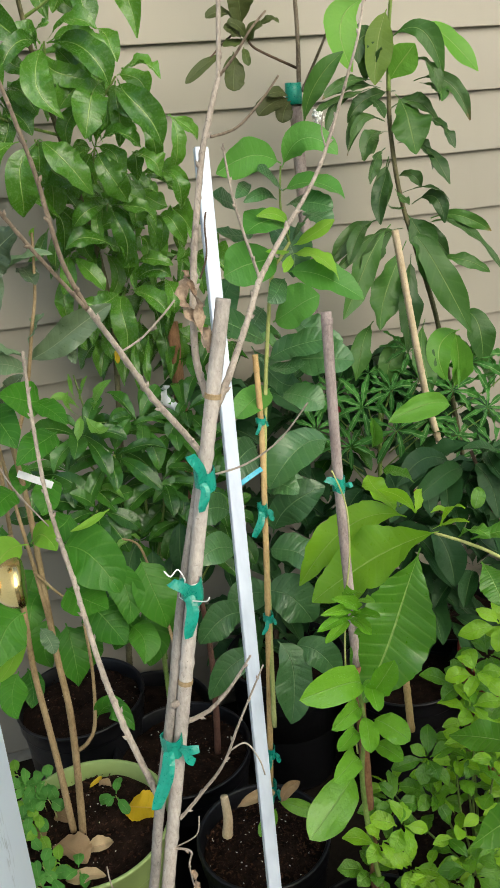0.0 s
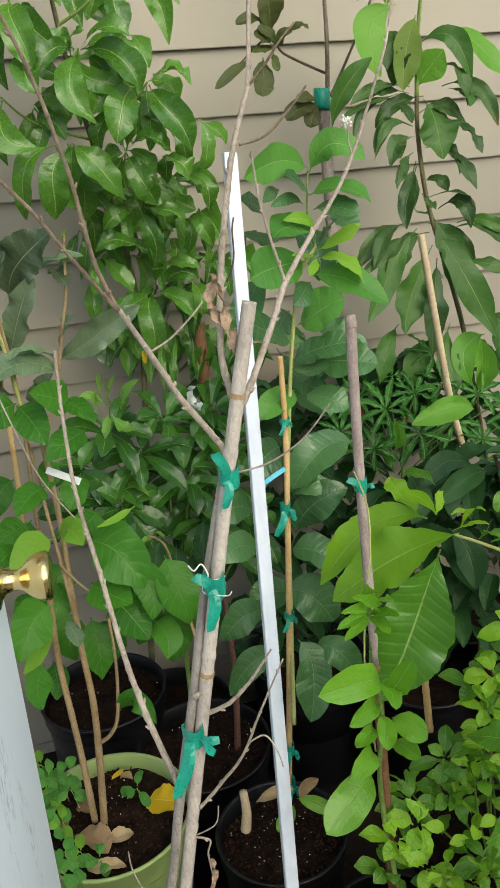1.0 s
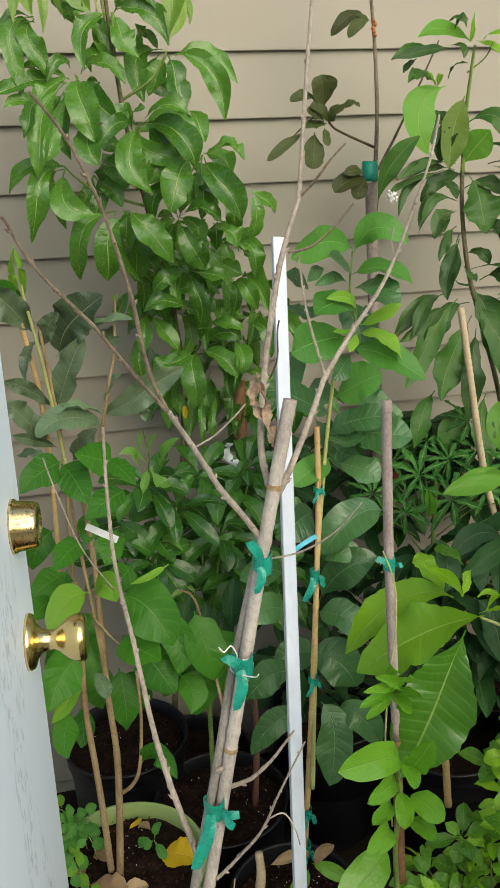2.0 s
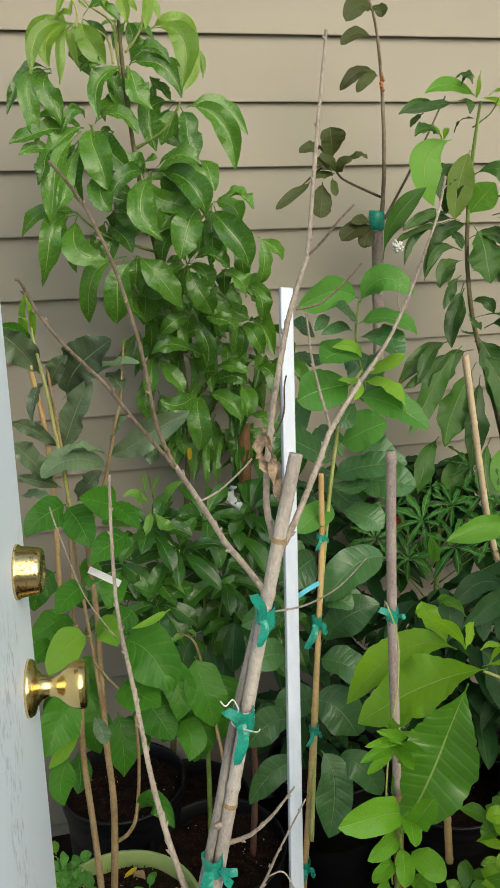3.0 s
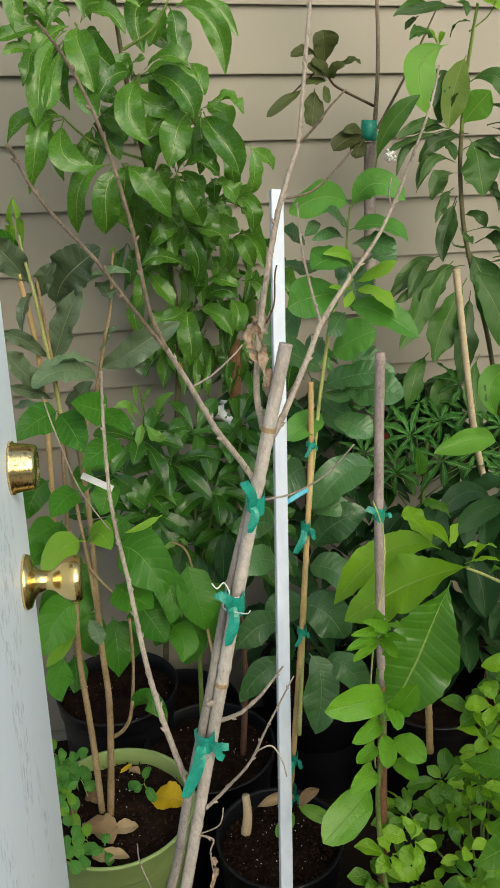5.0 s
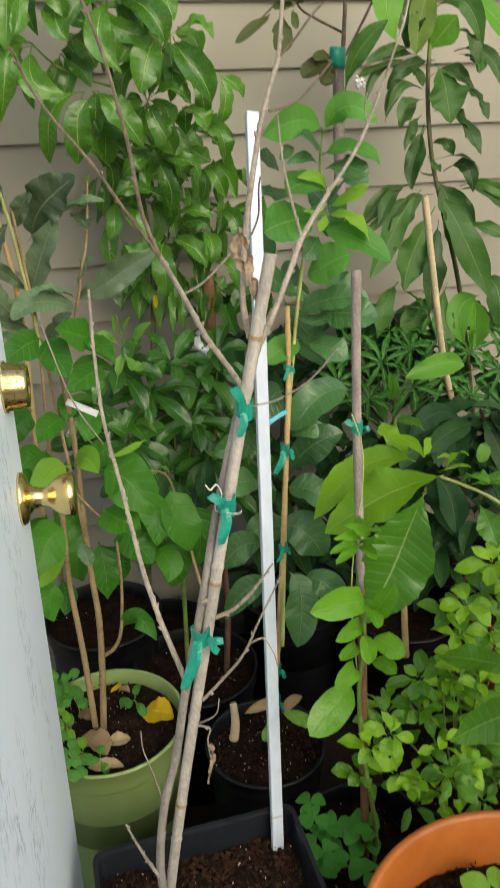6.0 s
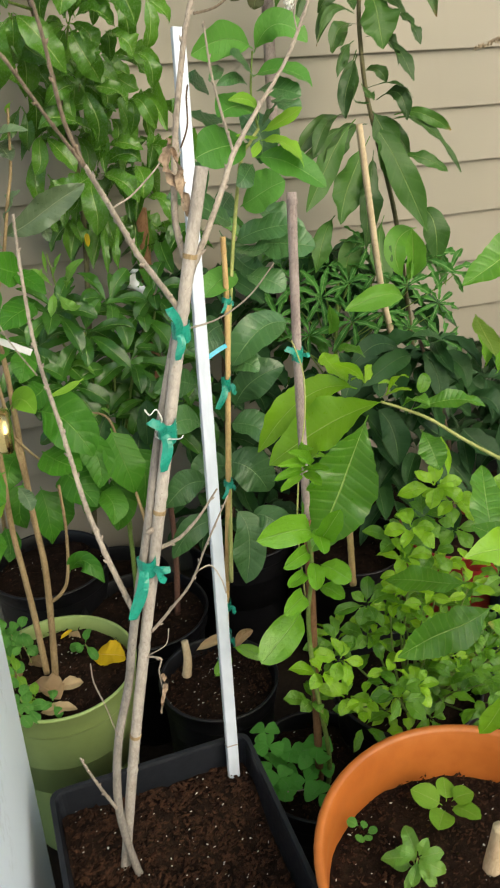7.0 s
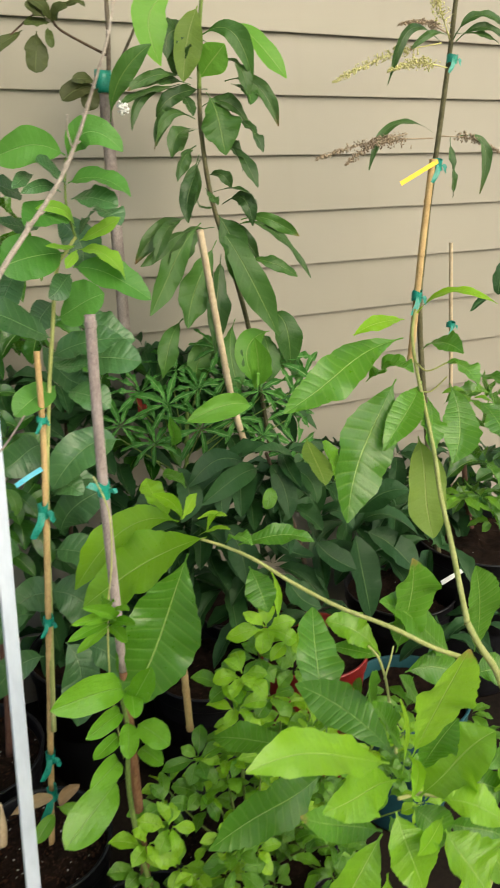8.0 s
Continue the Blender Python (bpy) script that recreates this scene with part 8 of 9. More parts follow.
blade(P, "pear", (0.418, 1.04, 1.563), (0.409, 1.02, 1.591), (0.404, 1.01, 1.615), 0.046, 6)
blade(P, "pear", (0.405, 1.04, 1.567), (0.376, 1.02, 1.583), (0.344, 1.01, 1.573), 0.021, -10)
blade(P, "pear", (0.425, 1.04, 1.536), (0.431, 1.02, 1.552), (0.445, 1.01, 1.556), 0.032, 10)
blade(P, "pear", (0.417, 1.04, 1.536), (0.399, 1.02, 1.55), (0.375, 1.01, 1.557), 0.027, -12)
blade(P, "pear", (0.441, 1.04, 1.556), (0.458, 1.02, 1.567), (0.478, 1.01, 1.564), 0.018, 10)
blade(P, "pear", (0.421, 1.04, 1.536), (0.395, 1.02, 1.534), (0.371, 1.01, 1.526), 0.020, -10)
blade(P, "pear", (0.425, 1.04, 1.536), (0.407, 1.02, 1.556), (0.383, 1.01, 1.567), 0.021, 12)
blade(P, "pear", (0.373, 1.04, 1.522), (0.34, 1.02, 1.503), (0.298, 1.01, 1.475), 0.018, -10)
blade(P, "pear", (0.397, 1.04, 1.522), (0.389, 1.02, 1.488), (0.383, 1.01, 1.456), 0.037, 8)
blade(P, "pear", (0.417, 1.04, 1.528), (0.413, 1.02, 1.513), (0.414, 1.01, 1.495), 0.014)
blade(P, "pear", (0.495, 1.04, 1.439), (0.459, 1.02, 1.434), (0.424, 1.01, 1.415), 0.037, -10)
blade(P, "pear", (0.499, 1.04, 1.435), (0.479, 1.02, 1.419), (0.471, 1.01, 1.399), 0.030, 10)
blade(P, "pear", (0.495, 1.04, 1.443), (0.471, 1.02, 1.45), (0.445, 1.01, 1.447), 0.019)
bm = bmesh.new()
for k in range(5):
    bmesh.ops.create_icosphere(bm, subdivisions=1, radius=0.004, matrix=Matrix.Translation(Vector((0.525, 1.07, 1.712)) + Vector((0.003 * math.sin(2.0 * k), -0.002, -0.006 * k))))
part("graft_knot", bm, TERRACOTTA, P, "orange-red rubber graft band")

# ---- avocado ----
P = thing("potted_avocado", (0.74, 1.0, 0.0), "tall avocado with drooping leaves on a pale cane", "potted tree")
round_pot(P, (0.78, 0.98, 0.0), 0.14, 0.32, BLACK_PLASTIC, seed=22, chips=40)
stem(P, "stake", [(0.703, 0.87, 0.785), (0.672, 0.87, 0.903), (0.617, 0.87, 1.201)], 0.0070, 0.0066, PALE_BAMBOO, 9, 0.04, 0.14, "pale bamboo cane")
stem(P, "trunk", [(0.839, 1, 0.681), (0.781, 1, 0.976), (0.73, 1, 1.144), (0.697, 1, 1.253), (0.68, 1, 1.365), (0.678, 1, 1.443)], 0.0052, 0.0040, OLIVE_BARK)
stem(P, "trunk", [(0.678, 1, 1.437), (0.68, 1, 1.526), (0.686, 0.995, 1.606), (0.69, 0.99, 1.657)], 0.0042, 0.0025, GREEN_BARK)
stem(P, "twig", [(0.681, 1, 1.612), (0.706, 0.98, 1.634), (0.715, 0.97, 1.657)], 0.0016, 0.0012, GREEN_BARK)

blade(P, "avocado_new", (0.686, 1, 1.665), (0.626, 0.98, 1.682), (0.565, 0.96, 1.665), 0.025, 10)
blade(P, "avocado_old", (0.636, 1, 1.691), (0.65, 0.98, 1.701), (0.659, 0.96, 1.684), 0.016, -10)
blade(P, "avocado", (0.605, 1, 1.654), (0.564, 0.98, 1.651), (0.517, 0.96, 1.632), 0.021, 10)
blade(P, "avocado_old", (0.581, 1, 1.637), (0.558, 0.98, 1.625), (0.538, 0.96, 1.606), 0.013)
blade(P, "avocado", (0.619, 1, 1.596), (0.581, 0.98, 1.609), (0.549, 0.96, 1.596), 0.024, -10)
blade(P, "avocado_new", (0.64, 1, 1.591), (0.579, 0.98, 1.55), (0.596, 0.96, 1.475), 0.060, 8)
blade(P, "avocado_olive", (0.678, 1, 1.572), (0.648, 0.98, 1.513), (0.63, 0.96, 1.445), 0.047, -6)
blade(P, "avocado_new", (0.679, 1, 1.452), (0.696, 0.98, 1.484), (0.711, 0.96, 1.508), 0.051, 8)
blade(P, "avocado", (0.505, 1, 1.375), (0.524, 0.98, 1.454), (0.572, 0.96, 1.504), 0.039, -8)
blade(P, "avocado_old", (0.662, 1, 1.443), (0.594, 0.98, 1.451), (0.535, 0.96, 1.434), 0.029, 10)
blade(P, "avocado_old", (0.641, 1, 1.432), (0.647, 0.98, 1.411), (0.649, 0.96, 1.393), 0.023, -10)
blade(P, "avocado_old", (0.664, 1, 1.387), (0.605, 0.98, 1.39), (0.574, 0.96, 1.339), 0.028, 10)
blade(P, "avocado_old", (0.665, 1, 1.366), (0.63, 0.98, 1.351), (0.603, 0.96, 1.327), 0.031, -10)
blade(P, "avocado_old", (0.662, 1, 1.331), (0.638, 0.98, 1.314), (0.621, 0.96, 1.288), 0.024, 10)
blade(P, "avocado_old", (0.675, 1, 1.323), (0.649, 0.98, 1.271), (0.625, 0.96, 1.22), 0.041, -8)
blade(P, "avocado", (0.692, 1, 1.431), (0.707, 0.98, 1.385), (0.715, 0.96, 1.325), 0.077, 6)
blade(P, "avocado_old", (0.687, 1, 1.263), (0.691, 0.98, 1.246), (0.695, 0.96, 1.237), 0.019)
blade(P, "avocado_old", (0.658, 1, 1.212), (0.584, 0.98, 1.19), (0.528, 0.96, 1.135), 0.037, 10)
blade(P, "avocado", (0.676, 1, 1.198), (0.61, 0.98, 1.129), (0.547, 0.96, 1.035), 0.052, -8)
blade(P, "avocado", (0.709, 1, 1.163), (0.656, 0.98, 1.083), (0.622, 0.96, 1.002), 0.072, 6)
blade(P, "avocado", (0.708, 1, 1.217), (0.736, 0.98, 1.16), (0.741, 0.96, 1.076), 0.064, -8)
blade(P, "annona_new", (0.686, 1, 1.663), (0.679, 0.98, 1.682), (0.67, 0.96, 1.704), 0.013)
blade(P, "annona_new", (0.698, 1, 1.665), (0.71, 0.98, 1.656), (0.733, 0.96, 1.636), 0.032, 10)
blade(P, "annona_new", (0.711, 1, 1.665), (0.717, 0.98, 1.674), (0.731, 0.96, 1.668), 0.021, -10)
blade(P, "annona_new", (0.619, 1, 1.589), (0.601, 0.98, 1.603), (0.583, 0.96, 1.612), 0.012)
blade(P, "annona_new", (0.622, 1, 1.589), (0.617, 0.98, 1.603), (0.612, 0.96, 1.609), 0.010)
blade(P, "avocado", (0.68, 1, 1.522), (0.728, 0.96, 1.529), (0.761, 0.94, 1.452), 0.040, -15)
blade(P, "avocado_new", (0.74, 1, 1.553), (0.78, 0.96, 1.513), (0.828, 0.94, 1.455), 0.045, 15)
blade(P, "avocado_old", (0.717, 1, 1.476), (0.737, 0.96, 1.478), (0.757, 0.94, 1.413), 0.030, 20)
blade(P, "avocado_old", (0.73, 1, 1.451), (0.776, 0.96, 1.443), (0.813, 0.94, 1.373), 0.031, -20)
blade(P, "avocado", (0.742, 1, 1.447), (0.756, 0.96, 1.433), (0.751, 0.94, 1.409), 0.033, 15)
blade(P, "avocado_old", (0.75, 1, 1.39), (0.764, 0.96, 1.369), (0.779, 0.94, 1.327), 0.028, 20)
blade(P, "avocado_old", (0.739, 1, 1.345), (0.756, 0.96, 1.307), (0.769, 0.94, 1.264), 0.028, -20)
blade(P, "avocado_old", (0.702, 1, 1.254), (0.739, 0.96, 1.261), (0.772, 0.94, 1.233), 0.017, 25)
blade(P, "avocado_old", (0.722, 1, 1.231), (0.75, 0.96, 1.243), (0.759, 0.94, 1.194), 0.034, -20)
blade(P, "avocado", (0.71, 1, 1.191), (0.752, 0.96, 1.113), (0.817, 0.94, 0.972), 0.066, -10)
blade(P, "avocado_old", (0.73, 1, 1.181), (0.805, 0.96, 1.185), (0.888, 0.94, 1.083), 0.027, 22)
blade(P, "avocado", (0.763, 1, 1.2), (0.81, 0.96, 1.201), (0.868, 0.94, 1.166), 0.028, -20)
blade(P, "avocado", (0.776, 1, 1.125), (0.811, 0.96, 1.118), (0.868, 0.94, 1.089), 0.030, 15)
blade(P, "avocado", (0.829, 1, 1.006), (0.85, 0.96, 0.98), (0.857, 0.94, 0.886), 0.060, -14)
blade(P, "avocado", (0.749, 1, 1.001), (0.719, 0.96, 0.938), (0.727, 0.94, 0.864), 0.056, 10)
blade(P, "avocado_new", (0.83, 1, 0.966), (0.76, 0.96, 0.951), (0.763, 0.94, 0.88), 0.052, -10)
blade(P, "avocado", (0.813, 1, 0.97), (0.809, 0.96, 0.928), (0.797, 0.94, 0.87), 0.050, 12)
blade(P, "avocado", (0.632, 1, 1.013), (0.587, 0.96, 0.977), (0.565, 0.94, 0.912), 0.042, -15)
blade(P, "avocado", (0.832, 1.03, 0.909), (0.869, 0.99, 0.901), (0.897, 0.98, 0.833), 0.057, 12)
blade(P, "avocado", (0.729, 1.03, 0.972), (0.668, 0.99, 0.937), (0.65, 0.98, 0.865), 0.054, -12)
rnd = random.Random(44)
bm = bmesh.new()
for k in range(44):
    d = Vector((rnd.uniform(-1, 1), rnd.uniform(-1, 1), rnd.uniform(-1.6, 1)))
    bmesh.ops.create_icosphere(bm, subdivisions=1, radius=rnd.uniform(0.0015, 0.0032), matrix=Matrix.Translation(Vector((0.508, 0.935, 1.403)) + 0.008 * d))
part("fluff", bm, STRING, P, "white woolly tuft")
blade(P, "avocado_old", (0.648, 1, 1.653), (0.584, 0.96, 1.645), (0.509, 0.94, 1.629), 0.021, 20)
blade(P, "avocado_old", (0.653, 1, 1.677), (0.642, 0.96, 1.693), (0.652, 0.94, 1.692), 0.009)
blade(P, "avocado_old", (0.636, 1, 1.657), (0.646, 0.96, 1.651), (0.648, 0.94, 1.631), 0.019)
blade(P, "avocado_old", (0.644, 1, 1.603), (0.635, 0.96, 1.618), (0.651, 0.94, 1.619), 0.009)
blade(P, "avocado_old", (0.664, 1, 1.454), (0.571, 0.96, 1.453), (0.52, 0.94, 1.428), 0.021, 20)
blade(P, "avocado_old", (0.64, 1, 1.444), (0.568, 0.96, 1.429), (0.501, 0.94, 1.399), 0.020, -20)
blade(P, "avocado_old", (0.633, 1, 1.436), (0.552, 0.96, 1.419), (0.527, 0.94, 1.366), 0.020, 25)
blade(P, "avocado_old", (0.669, 1, 1.385), (0.602, 0.96, 1.39), (0.57, 0.94, 1.332), 0.019, 25)
blade(P, "avocado_old", (0.677, 1, 1.366), (0.619, 0.96, 1.361), (0.598, 0.94, 1.322), 0.030, -20)
blade(P, "avocado_old", (0.669, 1, 1.339), (0.626, 0.96, 1.317), (0.605, 0.94, 1.279), 0.022, 20)
blade(P, "avocado_old", (0.676, 1, 1.314), (0.638, 0.96, 1.265), (0.624, 0.94, 1.206), 0.033, -20)
blade(P, "avocado_old", (0.67, 1, 1.239), (0.661, 0.96, 1.23), (0.674, 0.94, 1.229), 0.011)
blade(P, "avocado_old", (0.671, 1, 1.189), (0.584, 0.96, 1.165), (0.531, 0.94, 1.131), 0.028, 20)
blade(P, "avocado_old", (0.635, 1, 1.197), (0.587, 0.96, 1.19), (0.556, 0.94, 1.141), 0.031, -22)
blade(P, "avocado_old", (0.719, 1, 1.136), (0.692, 0.96, 1.068), (0.678, 0.94, 0.948), 0.047, 14)
blade(P, "avocado_old", (0.708, 1.03, 1.438), (0.628, 0.99, 1.426), (0.588, 0.98, 1.387), 0.032, 15)
blade(P, "avocado_old", (0.696, 1.03, 1.407), (0.725, 0.99, 1.416), (0.772, 0.98, 1.375), 0.029, -15)
blade(P, "avocado_old", (0.709, 1.03, 1.345), (0.74, 0.99, 1.334), (0.762, 0.98, 1.292), 0.034, 15)
blade(P, "avocado_old", (0.701, 1.03, 1.488), (0.64, 0.99, 1.503), (0.623, 0.98, 1.455), 0.042, -15)
blade(P, "avocado_old", (0.707, 1.03, 1.517), (0.628, 0.99, 1.53), (0.606, 0.98, 1.483), 0.044, 15)
blade(P, "avocado_old", (0.718, 1.03, 1.202), (0.744, 0.99, 1.181), (0.795, 0.98, 1.122), 0.035, -15)
blade(P, "avocado_old", (0.718, 1.03, 1.184), (0.64, 0.99, 1.165), (0.597, 0.98, 1.09), 0.042, 15)
blade(P, "avocado_old", (0.7, 1.03, 1.28), (0.716, 0.99, 1.287), (0.737, 0.98, 1.26), 0.025, -12)

# ---- lobed leaves ----
P = thing("potted_lobed_plant", (0.60, 0.93, 0.0), "plant with deeply lobed hand-shaped green leaves, black pot", "potted plant")
round_pot(P, (0.60, 0.84, 0.0), 0.13, 0.30, BLACK_PLASTIC, seed=24, chips=40)
rnd = random.Random(61)
def lobed_leaf(parent, c, size, face, rnd):
    """Seven toothed lobes spread from one point."""
    f = Vector(face).normalized()
    u = Vector((1, 0, 0)) - f.x * f
    u.normalize()
    v = f.cross(u)
    turn = rnd.uniform(-0.6, 0.6)
    for k in range(8):
        a = turn - 2.5 + 5.0 * k / 7 + 1.5708
        d = u * math.cos(a) + v * math.sin(a) - 0.25 * f
        L = size * (1.0 - 0.10 * abs(k - 3.5)) * rnd.uniform(0.9, 1.1)
        leaf(parent, "lobe", c, Vector(c) + d * L, L * 0.19, rnd.uniform(-10, 10), f)
for c, size in (((0.631, 0.93, 0.884), 0.075), ((0.554, 0.9, 0.871), 0.085), ((0.705, 0.95, 0.89), 0.095), ((0.766, 0.92, 0.863), 0.075), ((0.833, 0.9, 0.82), 0.085), ((0.605, 0.86, 0.826), 0.095), ((0.518, 0.88, 0.802), 0.075), ((0.691, 0.88, 0.828), 0.085), ((0.83, 0.96, 0.903), 0.095), ((0.885, 0.94, 0.874), 0.075), ((0.602, 0.97, 0.915), 0.085), ((0.517, 0.95, 0.887), 0.095), ((0.465, 0.92, 0.835), 0.075), ((0.742, 0.86, 0.788), 0.085), ((0.814, 0.85, 0.753), 0.095), ((0.697, 0.98, 0.945), 0.075)):
    lobed_leaf(P, c, size, (rnd.uniform(-0.35, 0.35), -0.7 + rnd.uniform(-0.25, 0.25), 0.75), rnd)
    stem(P, "stalk", [(0.60 + 0.2 * (c[0] - 0.6), 0.95, c[2] - 0.12), (c[0], c[1] + 0.02, c[2] - 0.03), c], 0.0016, 0.0010, GREEN_BARK, 5, 0.05, 0, "", 3)
stem(P, "trunk", [(0.584, 0.9, 0.464), (0.602, 0.93, 0.709), (0.617, 0.95, 0.887)], 0.006, 0.003, GREEN_BARK)
leaf(P, "avocado_new", (0.676, 0.78, 0.917), (0.661, 0.74, 1.03), 0.038)
leaf(P, "avocado_new", (0.676, 0.78, 0.884), (0.528, 0.74, 0.893), 0.043)
leaf(P, "avocado_new", (0.51, 0.78, 0.834), (0.497, 0.74, 0.909), 0.018)
leaf(P, "avocado_new", (0.682, 0.78, 0.992), (0.667, 0.74, 0.93), 0.013)

for a, b in (((0.543, 1, 0.846), (0.548, 1, 0.824)), ((0.529, 1, 0.863), (0.534, 1, 0.826)), ((0.642, 0.9, 0.666), (0.683, 0.9, 0.667)), ((0.49, 0.9, 0.654), (0.505, 0.9, 0.676))):
    tag(P, a, b, 0.012, RED_PLASTIC, "red plastic tag")

# ---- dark leaflets ----
P = thing("potted_lychee", (0.68, 0.66, 0.0), "shrub with dark leathery narrow leaflets in a red pot", "potted plant")
round_pot(P, (0.78, 0.70, 0.0), 0.115, 0.375, RED_PLASTIC, seed=26, chips=60, label="red plastic pot")
stem(P, "trunk", [(0.791, 0.7, 0.309), (0.743, 0.68, 0.579), (0.679, 0.66, 0.748), (0.643, 0.66, 0.843)], 0.0060, 0.0030, DARK_BARK)
blade(P, "lychee", (0.629, 0.66, 0.816), (0.568, 0.63, 0.822), (0.5, 0.6, 0.802), 0.037, 12)
blade(P, "lychee", (0.648, 0.66, 0.822), (0.661, 0.63, 0.791), (0.658, 0.6, 0.738), 0.038, -12)
blade(P, "lychee", (0.604, 0.66, 0.831), (0.534, 0.63, 0.861), (0.478, 0.6, 0.839), 0.034, 15)
blade(P, "lychee", (0.678, 0.66, 0.805), (0.71, 0.63, 0.797), (0.721, 0.6, 0.756), 0.036, -12)
blade(P, "lychee", (0.841, 0.66, 0.642), (0.843, 0.63, 0.567), (0.86, 0.6, 0.471), 0.068, 8)
blade(P, "lychee", (0.863, 0.66, 0.637), (0.919, 0.63, 0.599), (0.952, 0.6, 0.548), 0.056, -10)
blade(P, "lychee", (0.853, 0.66, 0.66), (0.893, 0.63, 0.68), (0.952, 0.6, 0.627), 0.039, 12)
blade(P, "lychee", (0.843, 0.66, 0.675), (0.871, 0.63, 0.727), (0.916, 0.6, 0.75), 0.045, -12)
blade(P, "lychee", (0.578, 0.66, 0.839), (0.546, 0.63, 0.806), (0.534, 0.6, 0.771), 0.035, 12)
blade(P, "lychee", (0.7, 0.66, 0.813), (0.655, 0.63, 0.854), (0.59, 0.6, 0.88), 0.031, -12)
blade(P, "lychee", (0.76, 0.66, 0.694), (0.778, 0.63, 0.715), (0.799, 0.6, 0.688), 0.044, 12)
blade(P, "lychee", (0.75, 0.66, 0.645), (0.773, 0.63, 0.616), (0.808, 0.6, 0.598), 0.045, -10)
blade(P, "lychee", (0.643, 0.66, 0.717), (0.665, 0.63, 0.665), (0.712, 0.6, 0.645), 0.048, 12)
blade(P, "lychee", (0.557, 0.66, 0.723), (0.578, 0.63, 0.684), (0.576, 0.6, 0.627), 0.047, -12)
blade(P, "lychee", (0.475, 0.66, 0.851), (0.484, 0.63, 0.817), (0.459, 0.6, 0.78), 0.040, 12)
blade(P, "lychee", (0.687, 0.66, 0.595), (0.698, 0.63, 0.556), (0.733, 0.6, 0.538), 0.050, 10)
for c in ((1.085, 0.72, 0.525), (0.799, 0.72, 0.435), (0.84, 0.72, 0.712), (0.919, 0.72, 0.539), (0.64, 0.72, 0.73), (0.793, 0.72, 0.597), (0.984, 0.72, 0.63), (0.69, 0.72, 0.572), (0.514, 0.72, 0.701)):
    whorl(P, "lychee", c, 6, 0.12, 0.034, rnd, 0.5, 0.0)
for c in ((0.655, 0.7, 0.78), (0.702, 0.7, 0.702), (0.609, 0.7, 0.801), (0.7, 0.7, 0.814),):
    whorl(P, "lychee", c, 7, 0.11, 0.036, rnd, 0.4, 0.0)
tag(P, (1.111, 0.7, 0.428), (1.176, 0.7, 0.447), 0.011, LABEL_WHITE, "white plant label")
leaf(P, "bottle", (0.76, 0.62, 0.781), (0.72, 0.6, 0.872), 0.044)
leaf(P, "bottle", (0.785, 0.62, 0.765), (0.756, 0.6, 0.844), 0.036)
leaf(P, "bottle", (0.633, 0.62, 0.796), (0.612, 0.6, 0.767), 0.026)
rnd = random.Random(52)
for c in ((0.534, 0.85, 0.722), (0.579, 0.82, 0.676), (0.541, 0.85, 0.595), (0.593, 0.8, 0.581), (0.629, 0.8, 0.493), (0.563, 0.85, 0.51), (0.656, 0.75, 0.46), (0.508, 0.85, 0.666), (0.631, 0.8, 0.636)):
    whorl(P, "lychee", c, 7, 0.12, 0.042, rnd, 0.6, 0.0)

# ---- flowering mango on canes ----
P = thing("potted_flowering_mango", (1.16, 0.92, 0.0), "tall mango sapling with drying flower spikes tied to canes", "potted tree")
round_pot(P, (1.16, 0.90, 0.0), 0.14, 0.30, BLACK_PLASTIC, seed=28, chips=60)
stem(P, "trunk", [(1.288, 0.8, -0.059), (1.176, 0.91, 0.875), (1.174, 0.93, 1.149), (1.195, 0.94, 1.354), (1.214, 0.95, 1.515), (1.219, 0.95, 1.646)], 0.0075, 0.0048, OLIVE_BARK)
stem(P, "stake", [(1.119, 0.88, 0.89), (1.142, 0.9, 1.131), (1.164, 0.915, 1.311)], 0.0075, 0.007, TAN_BAMBOO, 9, 0.04, 0.11, "tan bamboo cane")
stem(P, "stake", [(1.445, 1.02, 0.12), (1.388, 1.06, 0.87), (1.376, 1.08, 1.11)], 0.0058, 0.005, PALE_BAMBOO, 8, 0.04, 0.12, "thin pale cane")
for c, s in (((1.127, 0.885, 1.036), 0.036), ((1.18, 0.92, 1.3), 0.034), ((1.213, 0.94, 1.501), 0.026), ((1.374, 1.05, 0.913), 0.022), ((1.429, 1, 0.118), 0.026)):
    bow(P, c, s, radius=0.0105)
tag(P, (1.174, 0.91, 1.307), (1.06, 0.88, 1.267), 0.009, YELLOW_TAPE, "yellow plastic tag")
def spike(parent, a, b, width, material, rnd, seed, name="flower_spike"):
    """A branched spray of tiny dry flowers from a to b."""
    bm = bmesh.new()
    a, b = Vector(a), Vector(b)
    tube(bm, [a, a.lerp(b, 0.5) + Vector((0, 0, 0.012)), b], 0.0016, 0.0006, 5, 0.1, seed, 4)
    for k in range(240):
        f = 0.25 + 0.75 * (k + rnd.random()) / 240
        w = width * (1.15 - f) * rnd.uniform(0.1, 1.0)
        p = a.lerp(b, f) + Vector((0, 0, 0.012 * math.sin(3.14 * f)))
        d = Vector((rnd.uniform(-1, 1), rnd.uniform(-1, 1), rnd.uniform(-1, 1))).normalized()
        q = p + d * w
        if k % 3 == 0:
            tube(bm, [p, q], 0.0005, 0.0004, 3, 0, seed, 1)
        s = rnd.uniform(0.0011, 0.0026)
        bmesh.ops.create_icosphere(bm, subdivisions=1, radius=s, matrix=Matrix.Translation(q) @ Matrix.Rotation(3.0 * k, 4, "X") @ Matrix.Diagonal((0.6, 0.7, 1.7, 1)))
    part(name, bm, material, parent)
rnd = random.Random(71)
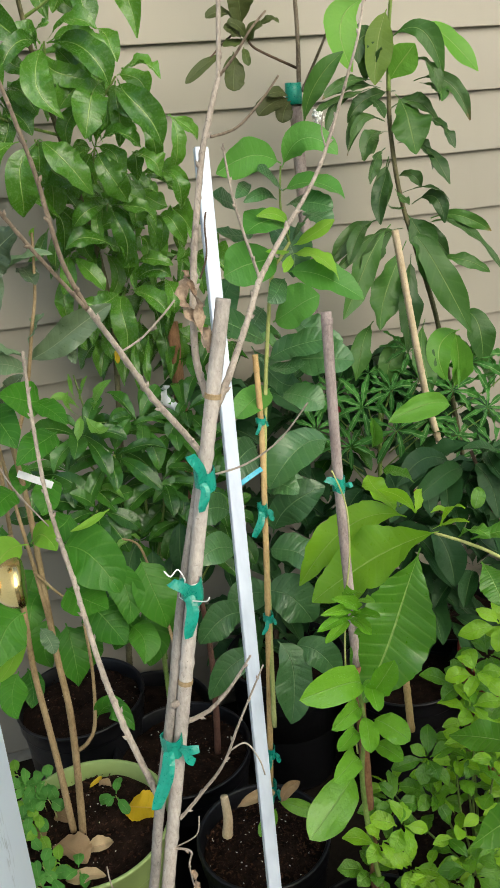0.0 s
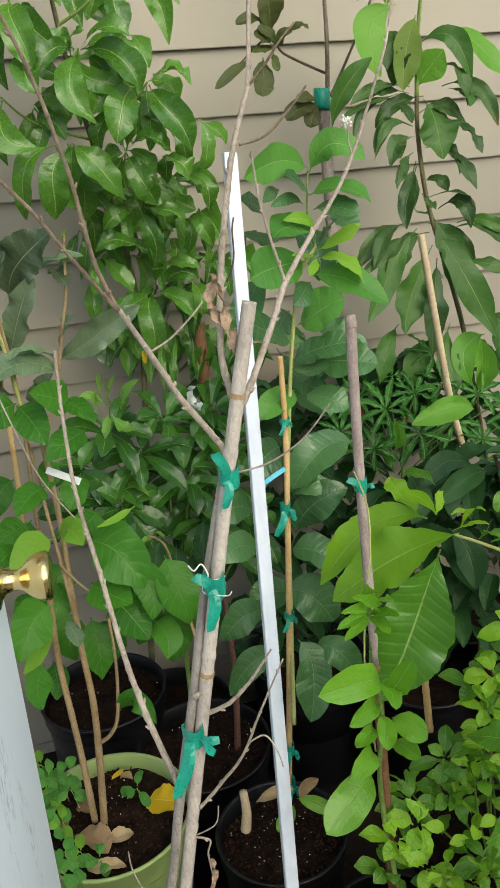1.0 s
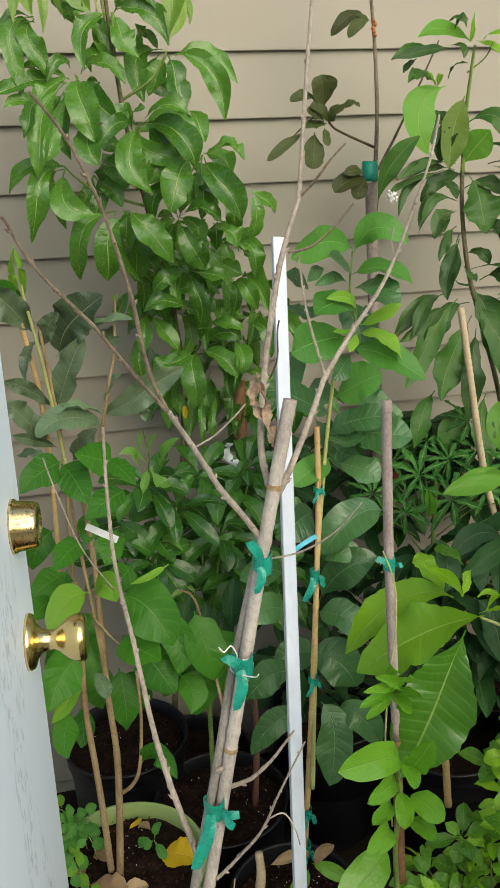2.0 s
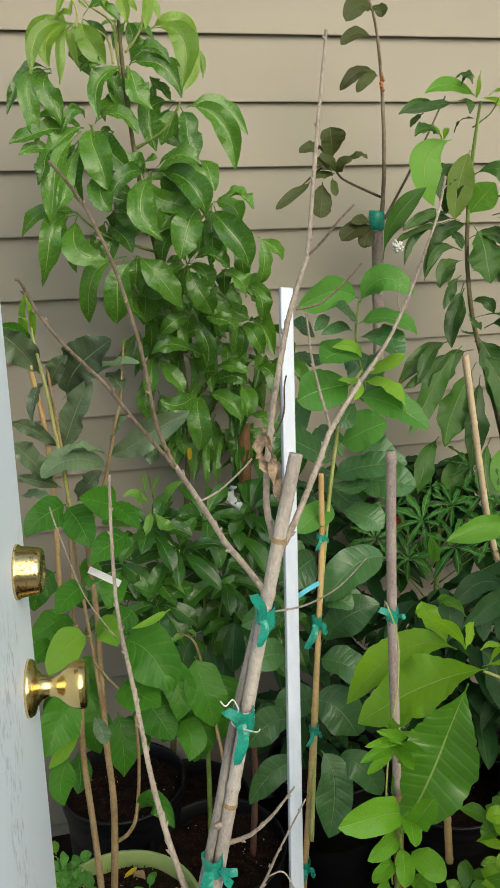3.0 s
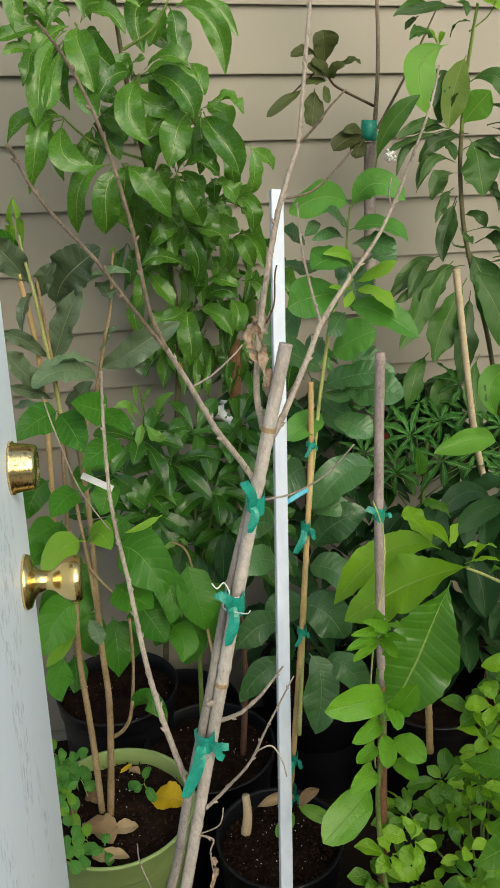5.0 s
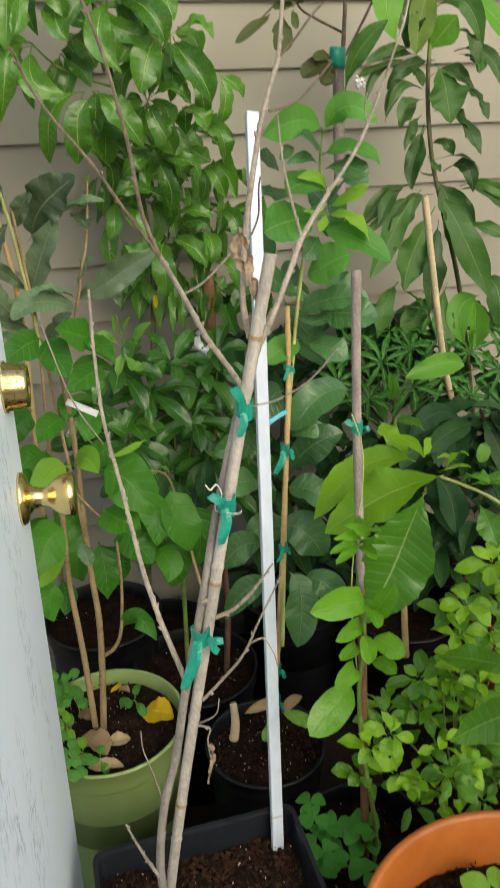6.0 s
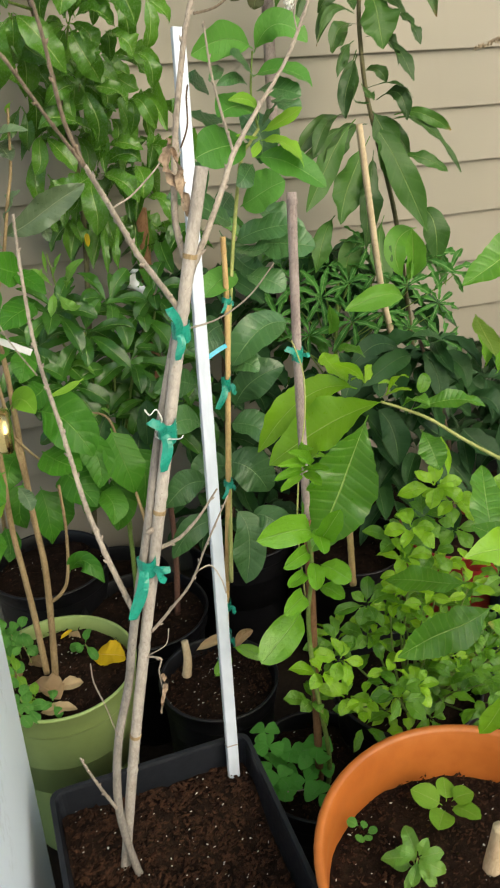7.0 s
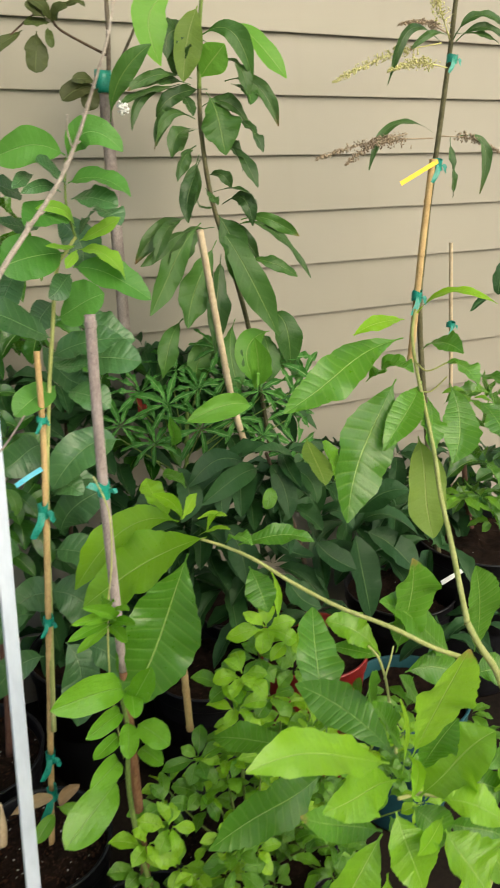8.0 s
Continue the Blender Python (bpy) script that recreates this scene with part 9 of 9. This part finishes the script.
spike(P, (1.172, 0.93, 1.351), (0.854, 0.87, 1.317), 0.026, FLOWER, rnd, 1)
spike(P, (1.083, 0.9, 1.36), (0.913, 0.86, 1.306), 0.022, FLOWER, rnd, 4)
spike(P, (1.182, 0.94, 1.529), (0.891, 0.88, 1.447), 0.024, FLOWER_FRESH, rnd, 2)
spike(P, (1.193, 0.93, 1.484), (1.026, 0.9, 1.471), 0.022, FLOWER_FRESH, rnd, 5)
spike(P, (1.203, 0.94, 1.535), (1.097, 0.9, 1.631), 0.03, FLOWER_FRESH, rnd, 3)
spike(P, (1.202, 0.94, 1.545), (1.06, 0.92, 1.554), 0.012, FLOWER, rnd, 6)
spike(P, (1.194, 0.93, 1.355), (1.334, 0.9, 1.321), 0.015, FLOWER, rnd, 7)
blade(P, "avocado_old", (1.169, 0.93, 1.531), (1.07, 0.9, 1.542), (1.041, 0.89, 1.447), 0.021, 20)
blade(P, "avocado_old", (1.177, 0.93, 1.358), (1.055, 0.9, 1.379), (0.989, 0.89, 1.294), 0.020, -20)
blade(P, "avocado_old", (1.217, 0.93, 1.355), (1.206, 0.9, 1.298), (1.221, 0.89, 1.237), 0.026, 10)
blade(P, "avocado_old", (1.243, 0.93, 1.355), (1.287, 0.9, 1.335), (1.279, 0.89, 1.24), 0.024, -15)
blade(P, "avocado_old", (1.203, 0.93, 1.535), (1.237, 0.9, 1.578), (1.317, 0.89, 1.565), 0.027, 15)
blade(P, "avocado_old", (1.21, 0.93, 1.531), (1.253, 0.9, 1.557), (1.324, 0.89, 1.522), 0.020, -15)
blade(P, "avocado_old", (1.201, 0.93, 1.545), (1.248, 0.9, 1.544), (1.3, 0.89, 1.534), 0.018, 12)
blade(P, "avocado_old", (1.187, 0.93, 1.542), (1.121, 0.9, 1.539), (1.076, 0.89, 1.507), 0.015, 12)
leaf(P, "lychee", (1.483, 1.05, 0.964), (1.413, 1.03, 0.946), 0.016)
leaf(P, "lychee", (1.516, 1.05, 1.061), (1.5, 1.03, 0.98), 0.055)
rnd = random.Random(73)
for c in ((1.357, 0.86, 0.515), (1.367, 0.86, 0.694), (1.345, 0.86, 0.784), (1.362, 0.86, 0.606),):
    whorl(P, "mango", c, 6, 0.11, 0.034, rnd, 0.3, 0.0)
# dark filler whorls added where the lower siding lies in shade
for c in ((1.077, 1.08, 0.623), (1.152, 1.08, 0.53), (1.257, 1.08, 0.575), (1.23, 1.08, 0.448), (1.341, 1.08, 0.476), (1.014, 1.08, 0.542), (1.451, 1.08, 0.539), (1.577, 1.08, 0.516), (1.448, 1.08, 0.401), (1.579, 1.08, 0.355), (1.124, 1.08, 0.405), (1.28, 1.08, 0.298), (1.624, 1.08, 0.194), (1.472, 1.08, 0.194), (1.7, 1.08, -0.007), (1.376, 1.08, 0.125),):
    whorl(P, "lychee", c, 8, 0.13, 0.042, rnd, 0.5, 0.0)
for c in ((1.228, 0.8, 0.819), (1.298, 0.8, 0.554), (1.244, 0.8, 0.566), (1.344, 0.8, 0.483),):
    whorl(P, "gardenia", c, 7, 0.06, 0.024, rnd, 0.1, 0.0)

# ---- leafy tub behind ----
P = thing("potted_leafy_tub", (0.93, 0.58, 0.0), "small teal tub with leafy shoots behind the serrated tree", "potted plant")
round_pot(P, (0.93, 0.56, 0.0), 0.12, 0.30, TEAL_PLASTIC, seed=30, chips=60, label="dark teal plastic tub")
rnd = random.Random(81)
for c in ((1.041, 0.5, 0.246), (1.082, 0.5, 0.17), (0.765, 0.5, 0.379), (0.794, 0.5, 0.328), (0.938, 0.5, 0.243), (0.874, 0.5, 0.324),):
    whorl(P, "gardenia", c, 7, 0.055, 0.022, rnd, 0.0, 0.0)
for c in ((1.036, 0.6, 0.366), (1.143, 0.6, 0.375),):
    whorl(P, "lychee", c, 6, 0.11, 0.036, rnd, 0.4, 0.0)

# ---- dark shrub added behind the flowering mango to cover and shade the lower siding ----
P = thing("potted_shade_shrub", (1.37, 0.86, 0.0), "dark shrub in a large black pot, added to darken the lower siding", "potted plant")
round_pot(P, (1.37, 0.86, 0.0), 0.17, 0.42, BLACK_PLASTIC, seed=33, chips=60)
rnd = random.Random(91)
stem(P, "trunk", [(1.439, 0.92, 0.251), (1.388, 0.93, 0.446), (1.365, 0.94, 0.575), (1.335, 0.95, 0.758)], 0.0085, 0.0060, RED_BARK)
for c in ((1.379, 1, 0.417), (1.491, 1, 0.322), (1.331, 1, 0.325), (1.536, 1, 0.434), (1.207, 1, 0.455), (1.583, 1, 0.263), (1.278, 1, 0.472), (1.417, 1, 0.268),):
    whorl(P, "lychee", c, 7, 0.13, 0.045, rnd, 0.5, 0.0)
for c in ((1.392, 0.9, 0.523), (1.443, 0.9, 0.56), (1.359, 0.9, 0.498),):
    whorl(P, "shrub", c, 6, 0.09, 0.032, rnd, 0.3, 0.0)
